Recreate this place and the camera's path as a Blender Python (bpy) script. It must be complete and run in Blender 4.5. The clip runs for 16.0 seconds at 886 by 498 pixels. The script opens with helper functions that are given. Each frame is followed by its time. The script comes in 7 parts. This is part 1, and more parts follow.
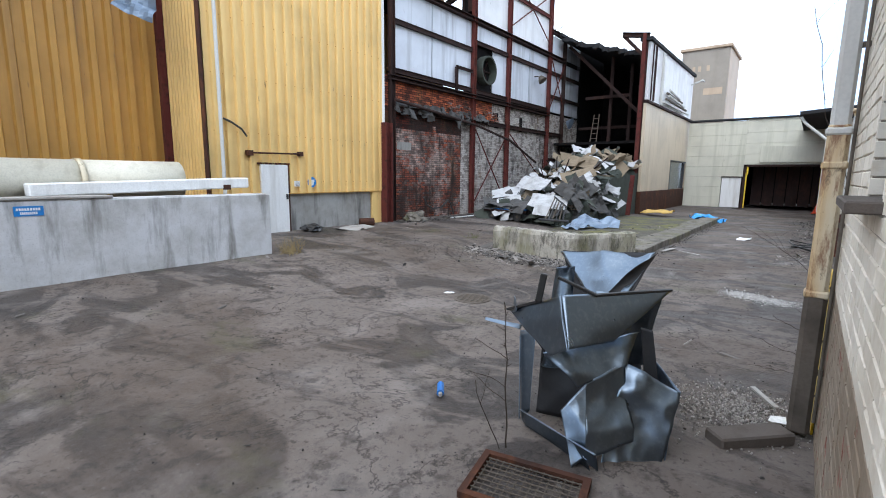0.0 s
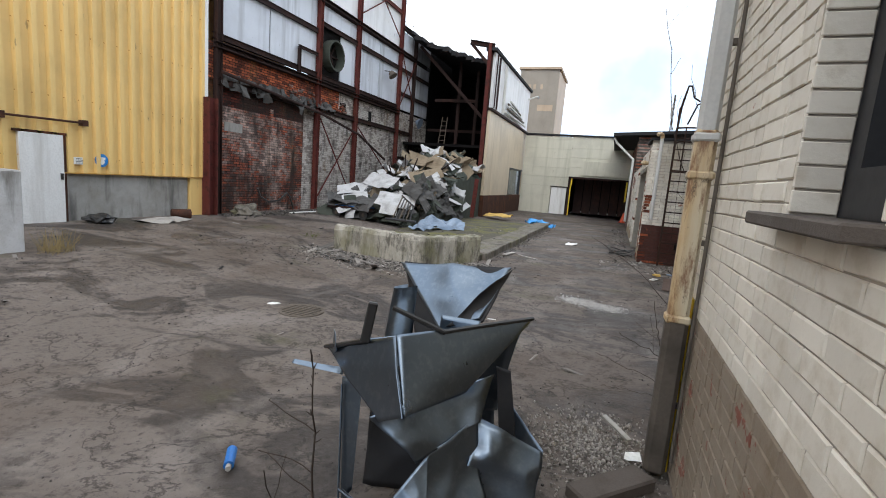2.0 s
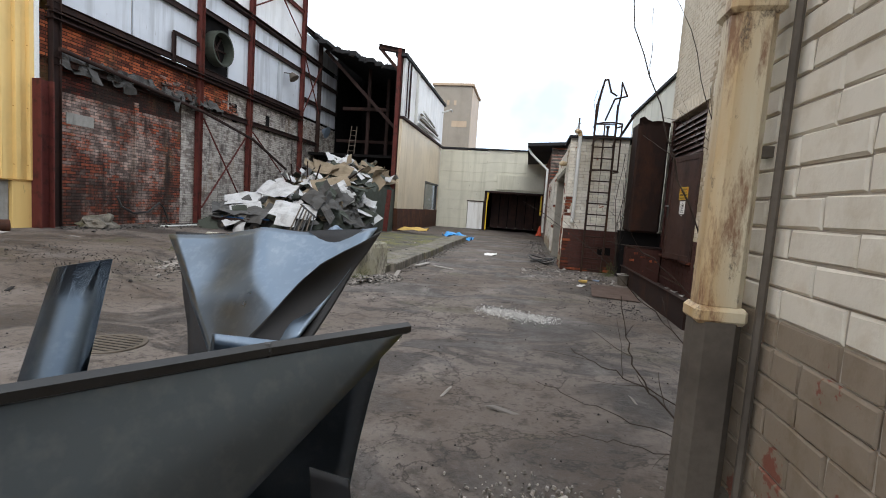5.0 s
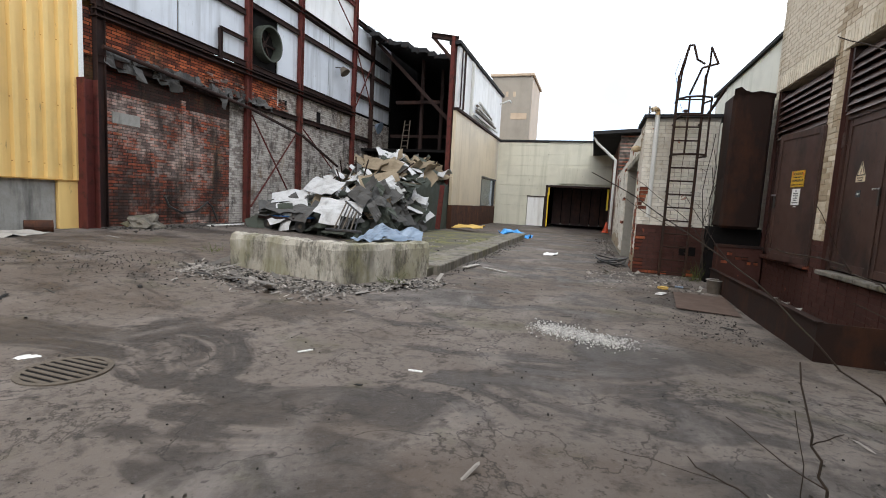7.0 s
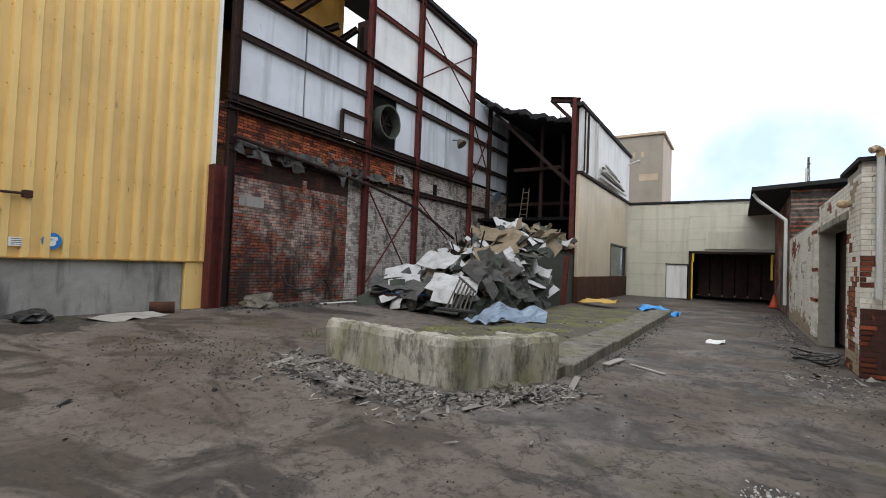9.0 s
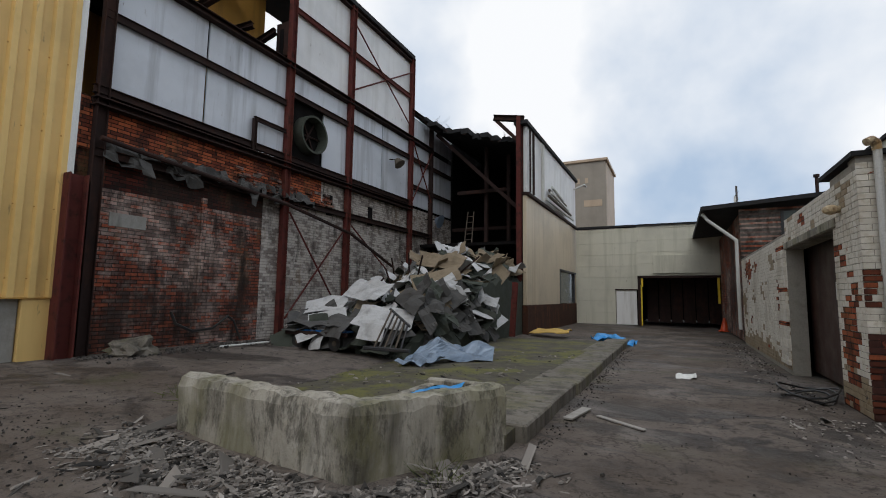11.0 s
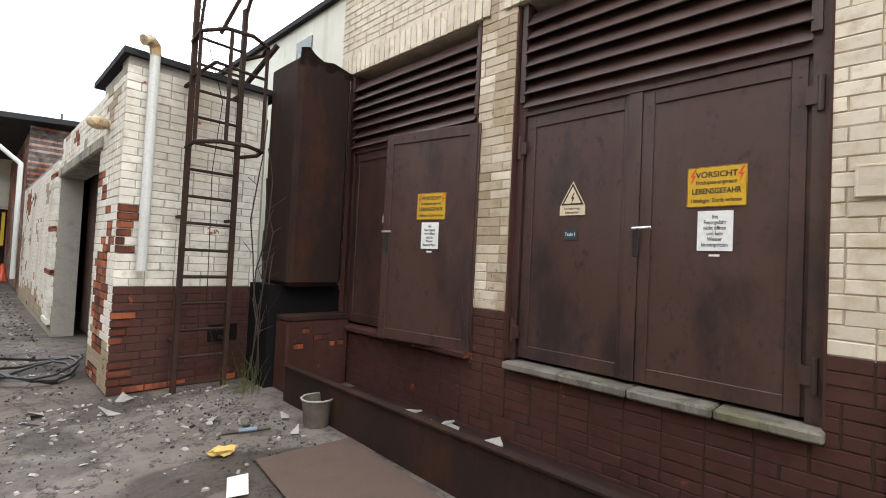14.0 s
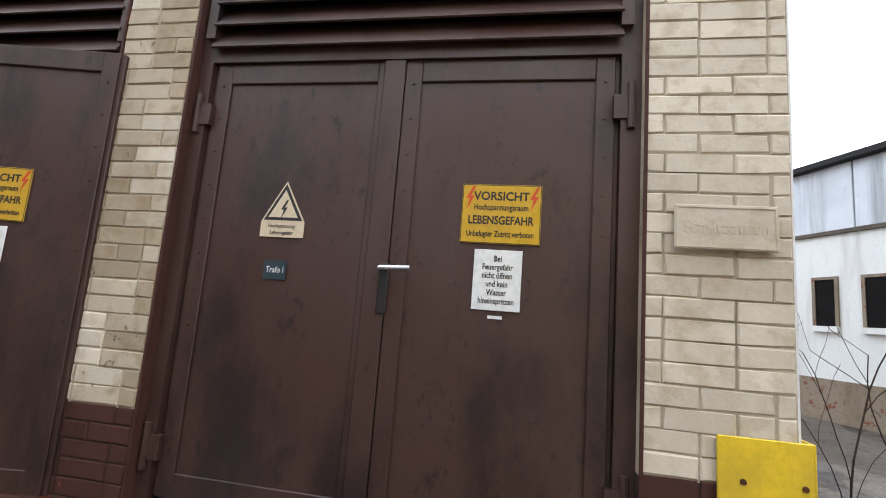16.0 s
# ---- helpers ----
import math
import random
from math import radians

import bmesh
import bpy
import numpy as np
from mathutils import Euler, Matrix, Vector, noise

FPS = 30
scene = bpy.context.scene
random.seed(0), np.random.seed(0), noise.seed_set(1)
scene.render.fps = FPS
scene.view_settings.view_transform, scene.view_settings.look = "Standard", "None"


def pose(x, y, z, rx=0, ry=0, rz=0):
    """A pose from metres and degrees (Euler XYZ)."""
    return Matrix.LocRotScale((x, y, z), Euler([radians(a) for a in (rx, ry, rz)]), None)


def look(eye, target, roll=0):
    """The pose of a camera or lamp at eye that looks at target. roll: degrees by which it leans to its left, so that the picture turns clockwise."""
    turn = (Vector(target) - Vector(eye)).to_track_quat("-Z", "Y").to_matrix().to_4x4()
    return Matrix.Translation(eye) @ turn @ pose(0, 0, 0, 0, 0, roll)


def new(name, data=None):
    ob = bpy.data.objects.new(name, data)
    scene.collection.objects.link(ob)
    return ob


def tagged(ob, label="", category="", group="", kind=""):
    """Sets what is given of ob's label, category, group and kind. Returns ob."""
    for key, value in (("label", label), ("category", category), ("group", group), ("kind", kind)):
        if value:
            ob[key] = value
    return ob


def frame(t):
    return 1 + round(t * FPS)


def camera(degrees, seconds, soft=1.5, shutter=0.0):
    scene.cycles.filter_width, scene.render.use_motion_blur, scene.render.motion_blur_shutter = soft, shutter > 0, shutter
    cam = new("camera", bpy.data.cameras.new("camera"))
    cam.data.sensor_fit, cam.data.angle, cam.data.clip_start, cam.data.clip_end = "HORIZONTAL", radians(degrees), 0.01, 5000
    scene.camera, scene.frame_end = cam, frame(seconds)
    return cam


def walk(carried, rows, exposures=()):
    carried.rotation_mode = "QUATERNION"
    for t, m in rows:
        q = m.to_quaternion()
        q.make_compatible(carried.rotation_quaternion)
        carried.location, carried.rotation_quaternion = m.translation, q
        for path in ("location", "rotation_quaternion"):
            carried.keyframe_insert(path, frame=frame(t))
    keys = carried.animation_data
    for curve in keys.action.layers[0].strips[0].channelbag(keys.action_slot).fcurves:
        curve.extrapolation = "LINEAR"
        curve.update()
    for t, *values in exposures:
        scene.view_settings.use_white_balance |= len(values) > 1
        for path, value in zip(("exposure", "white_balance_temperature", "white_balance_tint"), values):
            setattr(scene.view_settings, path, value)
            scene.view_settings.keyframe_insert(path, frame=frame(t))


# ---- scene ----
cam = camera(87.2, 16.0, 1.0)
# time, eye, target, roll
PATH = [
    (0, (0.524, -0.403, 1.892), (-0.695, 1.15, 1.576), 0.6),
    (0.5, (0.394, -0.207, 1.881), (-0.64, 1.482, 1.6), 1.6),
    (1, (0.269, -0.023, 1.852), (-0.631, 1.74, 1.567), 2.9),
    (1.5, (0.205, 0.2, 1.866), (-0.571, 2.019, 1.565), 4.1),
    (2, (0.18, 0.493, 1.842), (-0.481, 2.358, 1.544), 4.6),
    (2.5, (0.121, 0.745, 1.792), (-0.464, 2.637, 1.513), 5.1),
    (3, (0.034, 0.978, 1.697), (-0.462, 2.903, 1.477), 5.2),
    (3.5, (-0.029, 1.23, 1.645), (-0.436, 3.179, 1.451), 4.8),
    (4, (-0.109, 1.476, 1.5), (-0.458, 3.437, 1.31), 5.1),
    (4.2, (-0.132, 1.601, 1.461), (-0.458, 3.566, 1.282), 5.0),
    (5.2, (0.1, 2.17, 1.37), (-0.25, 4.13, 1.19), 3.8),
    (6.3, (0.121, 2.815, 1.319), (-0.236, 4.774, 1.125), 2.3),
    (6.5, (0.114, 2.949, 1.324), (-0.316, 4.892, 1.126), 2.4),
    (7, (0.049, 3.282, 1.339), (-0.549, 5.18, 1.132), 3.2),
    (7.5, (-0.079, 3.642, 1.406), (-0.828, 5.485, 1.198), 3.3),
    (8, (-0.259, 4.005, 1.44), (-1.175, 5.775, 1.274), 2.2),
    (8.5, (-0.462, 4.359, 1.487), (-1.514, 6.058, 1.419), 1.7),
    (8.7, (-0.502, 4.49, 1.51), (-1.576, 6.178, 1.5), 1.7),
    (10.8, (-1.095, 6.273, 1.491), (-2.043, 8.018, 1.727), 0.6),
    (11, (-1.1, 6.468, 1.458), (-1.987, 8.249, 1.659), 0.8),
    (11.5, (-1.106, 6.932, 1.425), (-1.749, 8.821, 1.561), 1.1),
    (12, (-1.041, 7.403, 1.383), (-1.307, 9.384, 1.449), 1.5),
    (12.5, (-0.932, 7.774, 1.379), (-0.688, 9.759, 1.426), 1.8),
    (13, (-0.695, 8.092, 1.394), (0.053, 9.946, 1.443), 1.6),
    (13.5, (-0.391, 8.372, 1.412), (0.705, 10.044, 1.466), 1.8),
    (14, (-0.008, 8.569, 1.449), (1.417, 9.971, 1.507), 2.8),
    (14.5, (0.349, 8.724, 1.47), (2.009, 9.836, 1.564), 3.3),
    (15, (0.72, 8.889, 1.525), (2.524, 9.739, 1.674), 4.1),
    (15.5, (1.019, 9.098, 1.569), (2.916, 9.688, 1.792), 4.8),
    (16, (1.266, 9.259, 1.566), (3.214, 9.612, 1.846), 4.4),
]
EXPOSURE = [(0, -0.05, 5850, 10), (1.0, -0.18, 6100, 10), (2.5, -0.38, 6400, 10), (4.2, -0.4, 6450, 10), (6.3, -0.1, 6500, 10), (7.2, -0.2, 6550, 10), (8.7, -0.44, 6550, 10),
            (10.8, -1.4, 6450, 10), (11.3, -1.2, 6450, 10), (12.0, -0.85, 6550, 10), (12.5, -0.72, 6550, 10), (13.2, -0.52, 6550, 10), (13.5, -0.27, 6550, 10), (14.0, 0.52, 6550, 10), (14.6, 0.88, 6550, 10), (15.2, 0.75, 6400, 10), (16, 0.37, 6250, 10)]
walk(cam, [(t, look(eye, target, roll)) for t, eye, target, roll in PATH], EXPOSURE)

# ---- world and sun: a bright overcast sky ----
world = bpy.data.worlds.new("overcast")
scene.world = world
world.use_nodes = True
wn, wl = world.node_tree.nodes, world.node_tree.links
wn.clear()
sky = wn.new("ShaderNodeTexSky")
sky.sky_type, sky.sun_disc = "NISHITA", False
sky.sun_elevation, sky.sun_rotation = radians(48), radians(200)
sky.air_density, sky.dust_density = 1.0, 4.0
cloud = wn.new("ShaderNodeTexNoise")
cloud.inputs["Scale"].default_value, cloud.inputs["Detail"].default_value = 2.2, 6
cramp = wn.new("ShaderNodeValToRGB")
cramp.color_ramp.elements[0].position, cramp.color_ramp.elements[0].color = 0.36, (8.0, 10.2, 13.2, 1)
cramp.color_ramp.elements[1].position, cramp.color_ramp.elements[1].color = 0.6, (18.0, 18.2, 18.4, 1)
wmix = wn.new("ShaderNodeMixRGB")
wmix.inputs[0].default_value = 0.9
wbg = wn.new("ShaderNodeBackground")
wbg.inputs[1].default_value = 0.15
wout = wn.new("ShaderNodeOutputWorld")
wl.new(cloud.outputs[0], cramp.inputs[0])
wl.new(sky.outputs[0], wmix.inputs[1])
wl.new(cramp.outputs[0], wmix.inputs[2])
wl.new(wmix.outputs[0], wbg.inputs[0])
wl.new(wbg.outputs[0], wout.inputs[0])
sun = new("sun", bpy.data.lights.new("sun", "SUN"))
sun.data.energy, sun.data.angle, sun.data.color = 1.4, radians(30), (1.0, 0.97, 0.93)
sun.matrix_world = look((6, -20, 24), (0, 0, 0))


# ---- materials ----
def ramp(nodes, a, b, ca=(0, 0, 0, 1), cb=(1, 1, 1, 1)):
    r = nodes.new("ShaderNodeValToRGB")
    r.color_ramp.elements[0].position, r.color_ramp.elements[0].color = a, ca
    r.color_ramp.elements[1].position, r.color_ramp.elements[1].color = b, cb
    return r


def rgba(c):
    return (*c, 1) if len(c) == 3 else c


class Surface:
    """A node material that is built up in layers over world-size noise."""

    def __init__(self, name, base, rough=0.7, metal=0.0):
        self.m = bpy.data.materials.new(name)
        self.m.use_nodes = True
        self.n, self.l = self.m.node_tree.nodes, self.m.node_tree.links
        self.b = self.n["Principled BSDF"]
        self.b.inputs["Roughness"].default_value = rough
        self.b.inputs["Metallic"].default_value = metal
        self.geo = self.n.new("ShaderNodeNewGeometry").outputs["Position"]
        rgb = self.n.new("ShaderNodeRGB")
        rgb.outputs[0].default_value = rgba(base)
        self.col = rgb.outputs[0]

    def noise(self, scale, detail=5, squash=(1, 1, 1), rough=0.6, dist=0.0):
        mp = self.n.new("ShaderNodeMapping")
        mp.inputs["Scale"].default_value = squash
        self.l.new(self.geo, mp.inputs["Vector"])
        t = self.n.new("ShaderNodeTexNoise")
        t.inputs["Scale"].default_value, t.inputs["Detail"].default_value = scale, detail
        t.inputs["Roughness"].default_value, t.inputs["Distortion"].default_value = rough, dist
        self.l.new(mp.outputs[0], t.inputs["Vector"])
        return t.outputs[0]

    def layer(self, colour, mask, a, b, amount=1.0, mode="MIX"):
        r = ramp(self.n, a, b, (0, 0, 0, 1), (amount, amount, amount, 1))
        self.l.new(mask, r.inputs[0])
        mx = self.n.new("ShaderNodeMixRGB")
        mx.blend_type = mode
        self.l.new(r.outputs[0], mx.inputs[0])
        self.l.new(self.col, mx.inputs[1])
        if isinstance(colour, (tuple, list)):
            mx.inputs[2].default_value = rgba(colour)
        else:
            self.l.new(colour, mx.inputs[2])
        self.col = mx.outputs[0]
        return r.outputs[0]

    def vary(self, amount=0.15):
        """Each object a little lighter or darker than the next."""
        info = self.n.new("ShaderNodeObjectInfo")
        hs = self.n.new("ShaderNodeHueSaturation")
        mr = self.n.new("ShaderNodeMapRange")
        mr.inputs["To Min"].default_value, mr.inputs["To Max"].default_value = 1 - amount, 1 + amount
        self.l.new(info.outputs["Random"], mr.inputs["Value"])
        self.l.new(mr.outputs[0], hs.inputs["Value"])
        self.l.new(self.col, hs.inputs["Color"])
        self.col = hs.outputs[0]
        return self

    def island(self, amount=0.3):
        hs = self.n.new("ShaderNodeHueSaturation")
        mr = self.n.new("ShaderNodeMapRange")
        mr.inputs["To Min"].default_value, mr.inputs["To Max"].default_value = 1 - amount, 1 + amount
        g = self.n.new("ShaderNodeNewGeometry")
        self.l.new(g.outputs["Random Per Island"], mr.inputs["Value"])
        self.l.new(mr.outputs[0], hs.inputs["Value"])
        self.l.new(self.col, hs.inputs["Color"])
        self.col = hs.outputs[0]
        return self

    def roughness(self, mask, a, b, lo, hi):
        mr = self.n.new("ShaderNodeMapRange")
        mr.inputs["From Min"].default_value, mr.inputs["From Max"].default_value = a, b
        mr.inputs["To Min"].default_value, mr.inputs["To Max"].default_value = lo, hi
        self.l.new(mask, mr.inputs["Value"])
        self.l.new(mr.outputs[0], self.b.inputs["Roughness"])
        return self

    def bump(self, mask, strength=0.3, dist=0.01):
        bp = self.n.new("ShaderNodeBump")
        bp.inputs["Strength"].default_value, bp.inputs["Distance"].default_value = strength, dist
        self.l.new(mask, bp.inputs["Height"])
        old = self.b.inputs["Normal"].links
        if old:
            self.l.new(old[0].from_socket, bp.inputs["Normal"])
        self.l.new(bp.outputs[0], self.b.inputs["Normal"])
        return self

    def bricks(self, c1, c2, mortar, axis="y"):
        sep = self.n.new("ShaderNodeSeparateXYZ")
        com = self.n.new("ShaderNodeCombineXYZ")
        self.l.new(self.geo, sep.inputs[0])
        self.l.new(sep.outputs[axis.upper()], com.inputs[0])
        self.l.new(sep.outputs["Z"], com.inputs[1])
        t = self.n.new("ShaderNodeTexBrick")
        t.inputs["Scale"].default_value = 1
        t.inputs["Brick Width"].default_value, t.inputs["Row Height"].default_value = 0.25, 0.077
        t.inputs["Mortar Size"].default_value, t.inputs["Mortar Smooth"].default_value = 0.009, 0.3
        for k, c in (("Color1", c1), ("Color2", c2), ("Mortar", mortar)):
            t.inputs[k].default_value = rgba(c)
        self.l.new(com.outputs[0], t.inputs["Vector"])
        self.col = t.outputs["Color"]
        inv = self.n.new("ShaderNodeMath")
        inv.operation, inv.inputs[0].default_value = "SUBTRACT", 1.0
        self.l.new(t.outputs["Fac"], inv.inputs[1])
        self.bump(inv.outputs[0], 0.7, 0.012)
        return self

    def height(self):
        sep = self.n.new("ShaderNodeSeparateXYZ")
        self.l.new(self.geo, sep.inputs[0])
        return sep.outputs["Z"]

    def done(self):
        self.l.new(self.col, self.b.inputs["Base Color"])
        return self.m


def plain(name, base, rough=0.6, metal=0.0, dirt=(0.06, 0.05, 0.04), amount=0.5, scale=3.0, bump=0.15, streak=False, vary=0.0):
    s = Surface(name, base, rough, metal)
    big = s.noise(scale, 6, (1, 1, 0.12) if streak else (1, 1, 1))
    s.layer(dirt, big, 0.5, 0.78, amount)
    fine = s.noise(scale * 14, 4)
    s.layer(tuple(c * 0.7 for c in base), fine, 0.42, 0.7, 0.5)
    s.bump(fine, bump, 0.004)
    s.roughness(big, 0.3, 0.7, max(rough - 0.12, 0.05), min(rough + 0.15, 1))
    if rough > 0.75:
        s.b.inputs["Specular IOR Level"].default_value = 0.2
    if vary:
        s.vary(vary)
    return s.done()


def asphalt():
    s = Surface("asphalt", (0.145, 0.121, 0.104), 0.82)
    patch = s.noise(0.75, 9, (0.8, 1.35, 1), 0.6, 0.9)
    s.layer((0.04, 0.033, 0.029), patch, 0.5, 0.55, 0.85)
    pale = s.noise(0.85, 7, (1.3, 0.8, 1), 0.6, 0.4)
    s.layer((0.23, 0.2, 0.18), pale, 0.5, 0.66, 0.6)
    brown = s.noise(0.28, 6, (0.7, 1.2, 1))
    s.layer((0.085, 0.062, 0.046), brown, 0.48, 0.62, 0.7)
    moss = s.noise(0.5, 8, (1, 1.6, 1), 0.7)
    s.layer((0.07, 0.068, 0.03), moss, 0.57, 0.68, 0.6)
    grit = s.noise(26, 8, (1, 1, 1), 0.75)
    s.layer((0.22, 0.205, 0.19), grit, 0.58, 0.7, 0.5)
    dark = s.noise(17, 9, (1, 1, 1), 0.8)
    s.layer((0.025, 0.021, 0.019), dark, 0.54, 0.64, 0.75)
    mid = s.noise(5, 9, (1, 1, 1), 0.7)
    s.layer((0.035, 0.03, 0.026), mid, 0.53, 0.64, 0.6)
    crack = s.n.new("ShaderNodeMath")
    crack.operation, crack.inputs[1].default_value = "SUBTRACT", 0.5
    s.l.new(s.noise(0.75, 10, (1, 1, 1), 0.62, 0.3), crack.inputs[0])
    thin = s.n.new("ShaderNodeMath")
    thin.operation = "ABSOLUTE"
    s.l.new(crack.outputs[0], thin.inputs[0])
    inv = s.n.new("ShaderNodeMath")
    inv.operation, inv.inputs[0].default_value = "SUBTRACT", 1.0
    s.l.new(thin.outputs[0], inv.inputs[1])
    s.layer((0.02, 0.017, 0.015), inv.outputs[0], 0.993, 0.998, 0.7)
    s.roughness(patch, 0.48, 0.6, 0.92, 0.55)
    s.b.inputs["Specular IOR Level"].default_value = 0.28
    s.bump(grit, 0.55, 0.012)
    s.bump(mid, 0.35, 0.03)
    return s.done()


def concrete(name, base=(0.42, 0.4, 0.36), stain=(0.1, 0.085, 0.06), moss=0.0):
    s = Surface(name, base, 0.85)
    s.layer((base[0] * 0.62, base[1] * 0.6, base[2] * 0.55), s.noise(1.3, 8, (1, 1, 1), 0.7), 0.42, 0.66, 0.8)
    s.layer(stain, s.noise(3.2, 7, (1, 1, 0.16)), 0.46 if moss else 0.52, 0.68, 0.85)
    if moss:
        s.layer((0.13, 0.125, 0.03), s.noise(1.1, 8, (1, 1, 0.5), 0.65), 0.48, 0.58, moss)
        s.layer((0.045, 0.04, 0.03), s.noise(4.5, 9, (1, 1, 0.35), 0.8), 0.5, 0.6, 0.75)
    fine = s.noise(40, 6)
    s.layer((base[0] * 0.5, base[1] * 0.5, base[2] * 0.5), fine, 0.55, 0.75, 0.6)
    s.bump(fine, 0.4, 0.006)
    s.bump(s.noise(9, 6), 0.4, 0.015)
    return s.done()


def painted_brick(name, base, under=(0.32, 0.12, 0.07), dirt=0.5, peel=0.68):
    s = Surface(name, base, 0.75)
    s.b.inputs["Specular IOR Level"].default_value = 0.25
    s.vary(0.1)
    s.layer((base[0] * 0.55, base[1] * 0.5, base[2] * 0.42), s.noise(1.1, 7, (1, 1, 0.6)), 0.48, 0.7, dirt)
    s.layer((base[0] * 0.6, base[1] * 0.52, base[2] * 0.4), s.noise(11, 6), 0.5, 0.75, dirt)
    s.layer(under, s.noise(4.5, 7, (1, 1, 1), 0.7), peel, peel + 0.015, 1.0)
    fine = s.noise(60, 5)
    s.bump(fine, 0.35, 0.004)
    s.bump(s.noise(14, 5), 0.4, 0.008)
    return s.done()


def facade_brick(name="sooty_brick", white=0.44, amount=0.8, soot=0.48, c1=(0.36, 0.115, 0.06), c2=(0.2, 0.06, 0.04), joint=0.85):
    s = Surface(name, c1, 0.9)
    s.b.inputs["Specular IOR Level"].default_value = 0.2
    s.bricks((0, 0, 0), (1, 1, 1), (0.5, 0.5, 0.5))
    single = s.col
    s.bricks(c1, c2, (0.07, 0.058, 0.048))
    bare = s.col

    def uneven(mask, much):
        m = s.n.new("ShaderNodeMath")
        m.operation, m.inputs[1].default_value = "MULTIPLY_ADD", much
        s.l.new(single, m.inputs[0])
        s.l.new(mask, m.inputs[2])
        return m.outputs[0]

    s.layer((0.58, 0.55, 0.5), uneven(s.noise(0.7, 10, (1, 0.8, 0.9), 0.75), 0.13), white + 0.07, white + 0.17, amount)
    s.layer((0.46, 0.43, 0.4), uneven(s.noise(7, 9, (1, 1, 0.8), 0.8), 0.1), white + 0.13, white + 0.22, amount * 0.7)
    s.layer((0.06, 0.03, 0.025), uneven(s.noise(3, 6), 0.22), 0.6, 0.72, 0.6)
    joints = s.n.new("ShaderNodeMixRGB")
    joints.blend_type, joints.inputs[0].default_value = "MULTIPLY", joint
    s.l.new(s.col, joints.inputs[1])
    tone = s.n.new("ShaderNodeHueSaturation")
    tone.inputs["Saturation"].default_value, tone.inputs["Value"].default_value = 0.3, 2.7
    s.l.new(bare, tone.inputs["Color"])
    s.l.new(tone.outputs[0], joints.inputs[2])
    s.col = joints.outputs[0]
    s.layer((0.2, 0.12, 0.05), s.noise(1.3, 8, (1, 1, 0.35), 0.7), 0.56, 0.68, 0.6)
    s.layer((0.03, 0.022, 0.018), s.noise(0.6, 9, (1, 1, 0.45), 0.7), soot, soot + 0.12, 0.8)
    s.layer((0.018, 0.016, 0.014), s.noise(2.4, 9, (1, 1, 0.3), 0.75), 0.54, 0.66, 0.8)
    return s.done()


def galvanised():
    s = Surface("galvanised_steel", (0.17, 0.212, 0.262), 0.3, 1.0)
    s.layer((0.12, 0.14, 0.16), s.noise(1.6, 4), 0.42, 0.72, 0.3)
    s.layer((0.3, 0.34, 0.38), s.noise(28, 3), 0.5, 0.7, 0.3)
    s.roughness(s.noise(9, 5), 0.3, 0.7, 0.27, 0.38)
    s.bump(s.noise(2, 1), 0.05, 0.02)
    return s.done()


def brown_steel():
    s = Surface("brown_paint", (0.056, 0.026, 0.019), 0.45)
    s.layer((0.016, 0.009, 0.008), s.noise(1.5, 8, (1, 1, 0.45), 0.7), 0.5, 0.62, 0.85)
    s.layer((0.085, 0.055, 0.045), s.noise(2.4, 6, (1, 1, 0.2)), 0.55, 0.78, 0.6)
    s.layer((0.01, 0.007, 0.006), s.noise(11, 10, (1, 1, 0.6), 0.85), 0.56, 0.61, 0.75)
    s.roughness(s.noise(2, 6), 0.3, 0.7, 0.36, 0.62)
    s.bump(s.noise(90, 3), 0.12, 0.002)
    s.bump(s.noise(1.8, 2), 0.25, 0.02)
    return s.done()


def rust(name, base=(0.06, 0.026, 0.016), hot=(0.22, 0.075, 0.025), amount=0.6):
    s = Surface(name, base, 0.82)
    s.b.inputs["Specular IOR Level"].default_value = 0.22
    s.layer(hot, s.noise(2.2, 8, (1, 1, 0.35), 0.7), 0.5, 0.7, amount)
    s.layer((0.02, 0.013, 0.011), s.noise(5, 7), 0.5, 0.7, 0.7)
    s.bump(s.noise(50, 5), 0.4, 0.004)
    return s.done()


def clad(name, base, stain, streaks=0.55):
    s = Surface(name, base, 0.5)
    s.layer(stain, s.noise(2.6, 7, (1, 1, 0.07)), 0.5, 0.74, streaks)
    s.layer(tuple(c * 0.7 for c in base), s.noise(0.7, 6), 0.45, 0.7, 0.6)
    s.layer((0.1, 0.06, 0.03), s.noise(9, 6, (1, 1, 0.25)), 0.66, 0.74, 0.6)
    s.bump(s.noise(2.5, 3), 0.12, 0.02)
    return s.done()


ASPHALT = asphalt()
CONCRETE = concrete("block_concrete", (0.55, 0.55, 0.55), (0.13, 0.12, 0.1))
OLD_CONCRETE = concrete("mossy_concrete", (0.43, 0.4, 0.34), (0.035, 0.03, 0.02), 0.45)
SLAB = concrete("slab_concrete", (0.1, 0.088, 0.062), (0.05, 0.045, 0.03), 1.0)
KERB = concrete("kerb_concrete", (0.2, 0.18, 0.15), (0.06, 0.05, 0.035), 0.4)
BASE_CONC = concrete("plinth_concrete", (0.33, 0.32, 0.3), (0.08, 0.075, 0.07))
WHITE_BRICK = painted_brick("white_painted_brick", (0.72, 0.66, 0.56), (0.36, 0.13, 0.08), 0.45, 0.7)
CREAM_BRICK = painted_brick("cream_painted_brick", (0.66, 0.585, 0.465), (0.3, 0.11, 0.07), 0.8, 0.69)
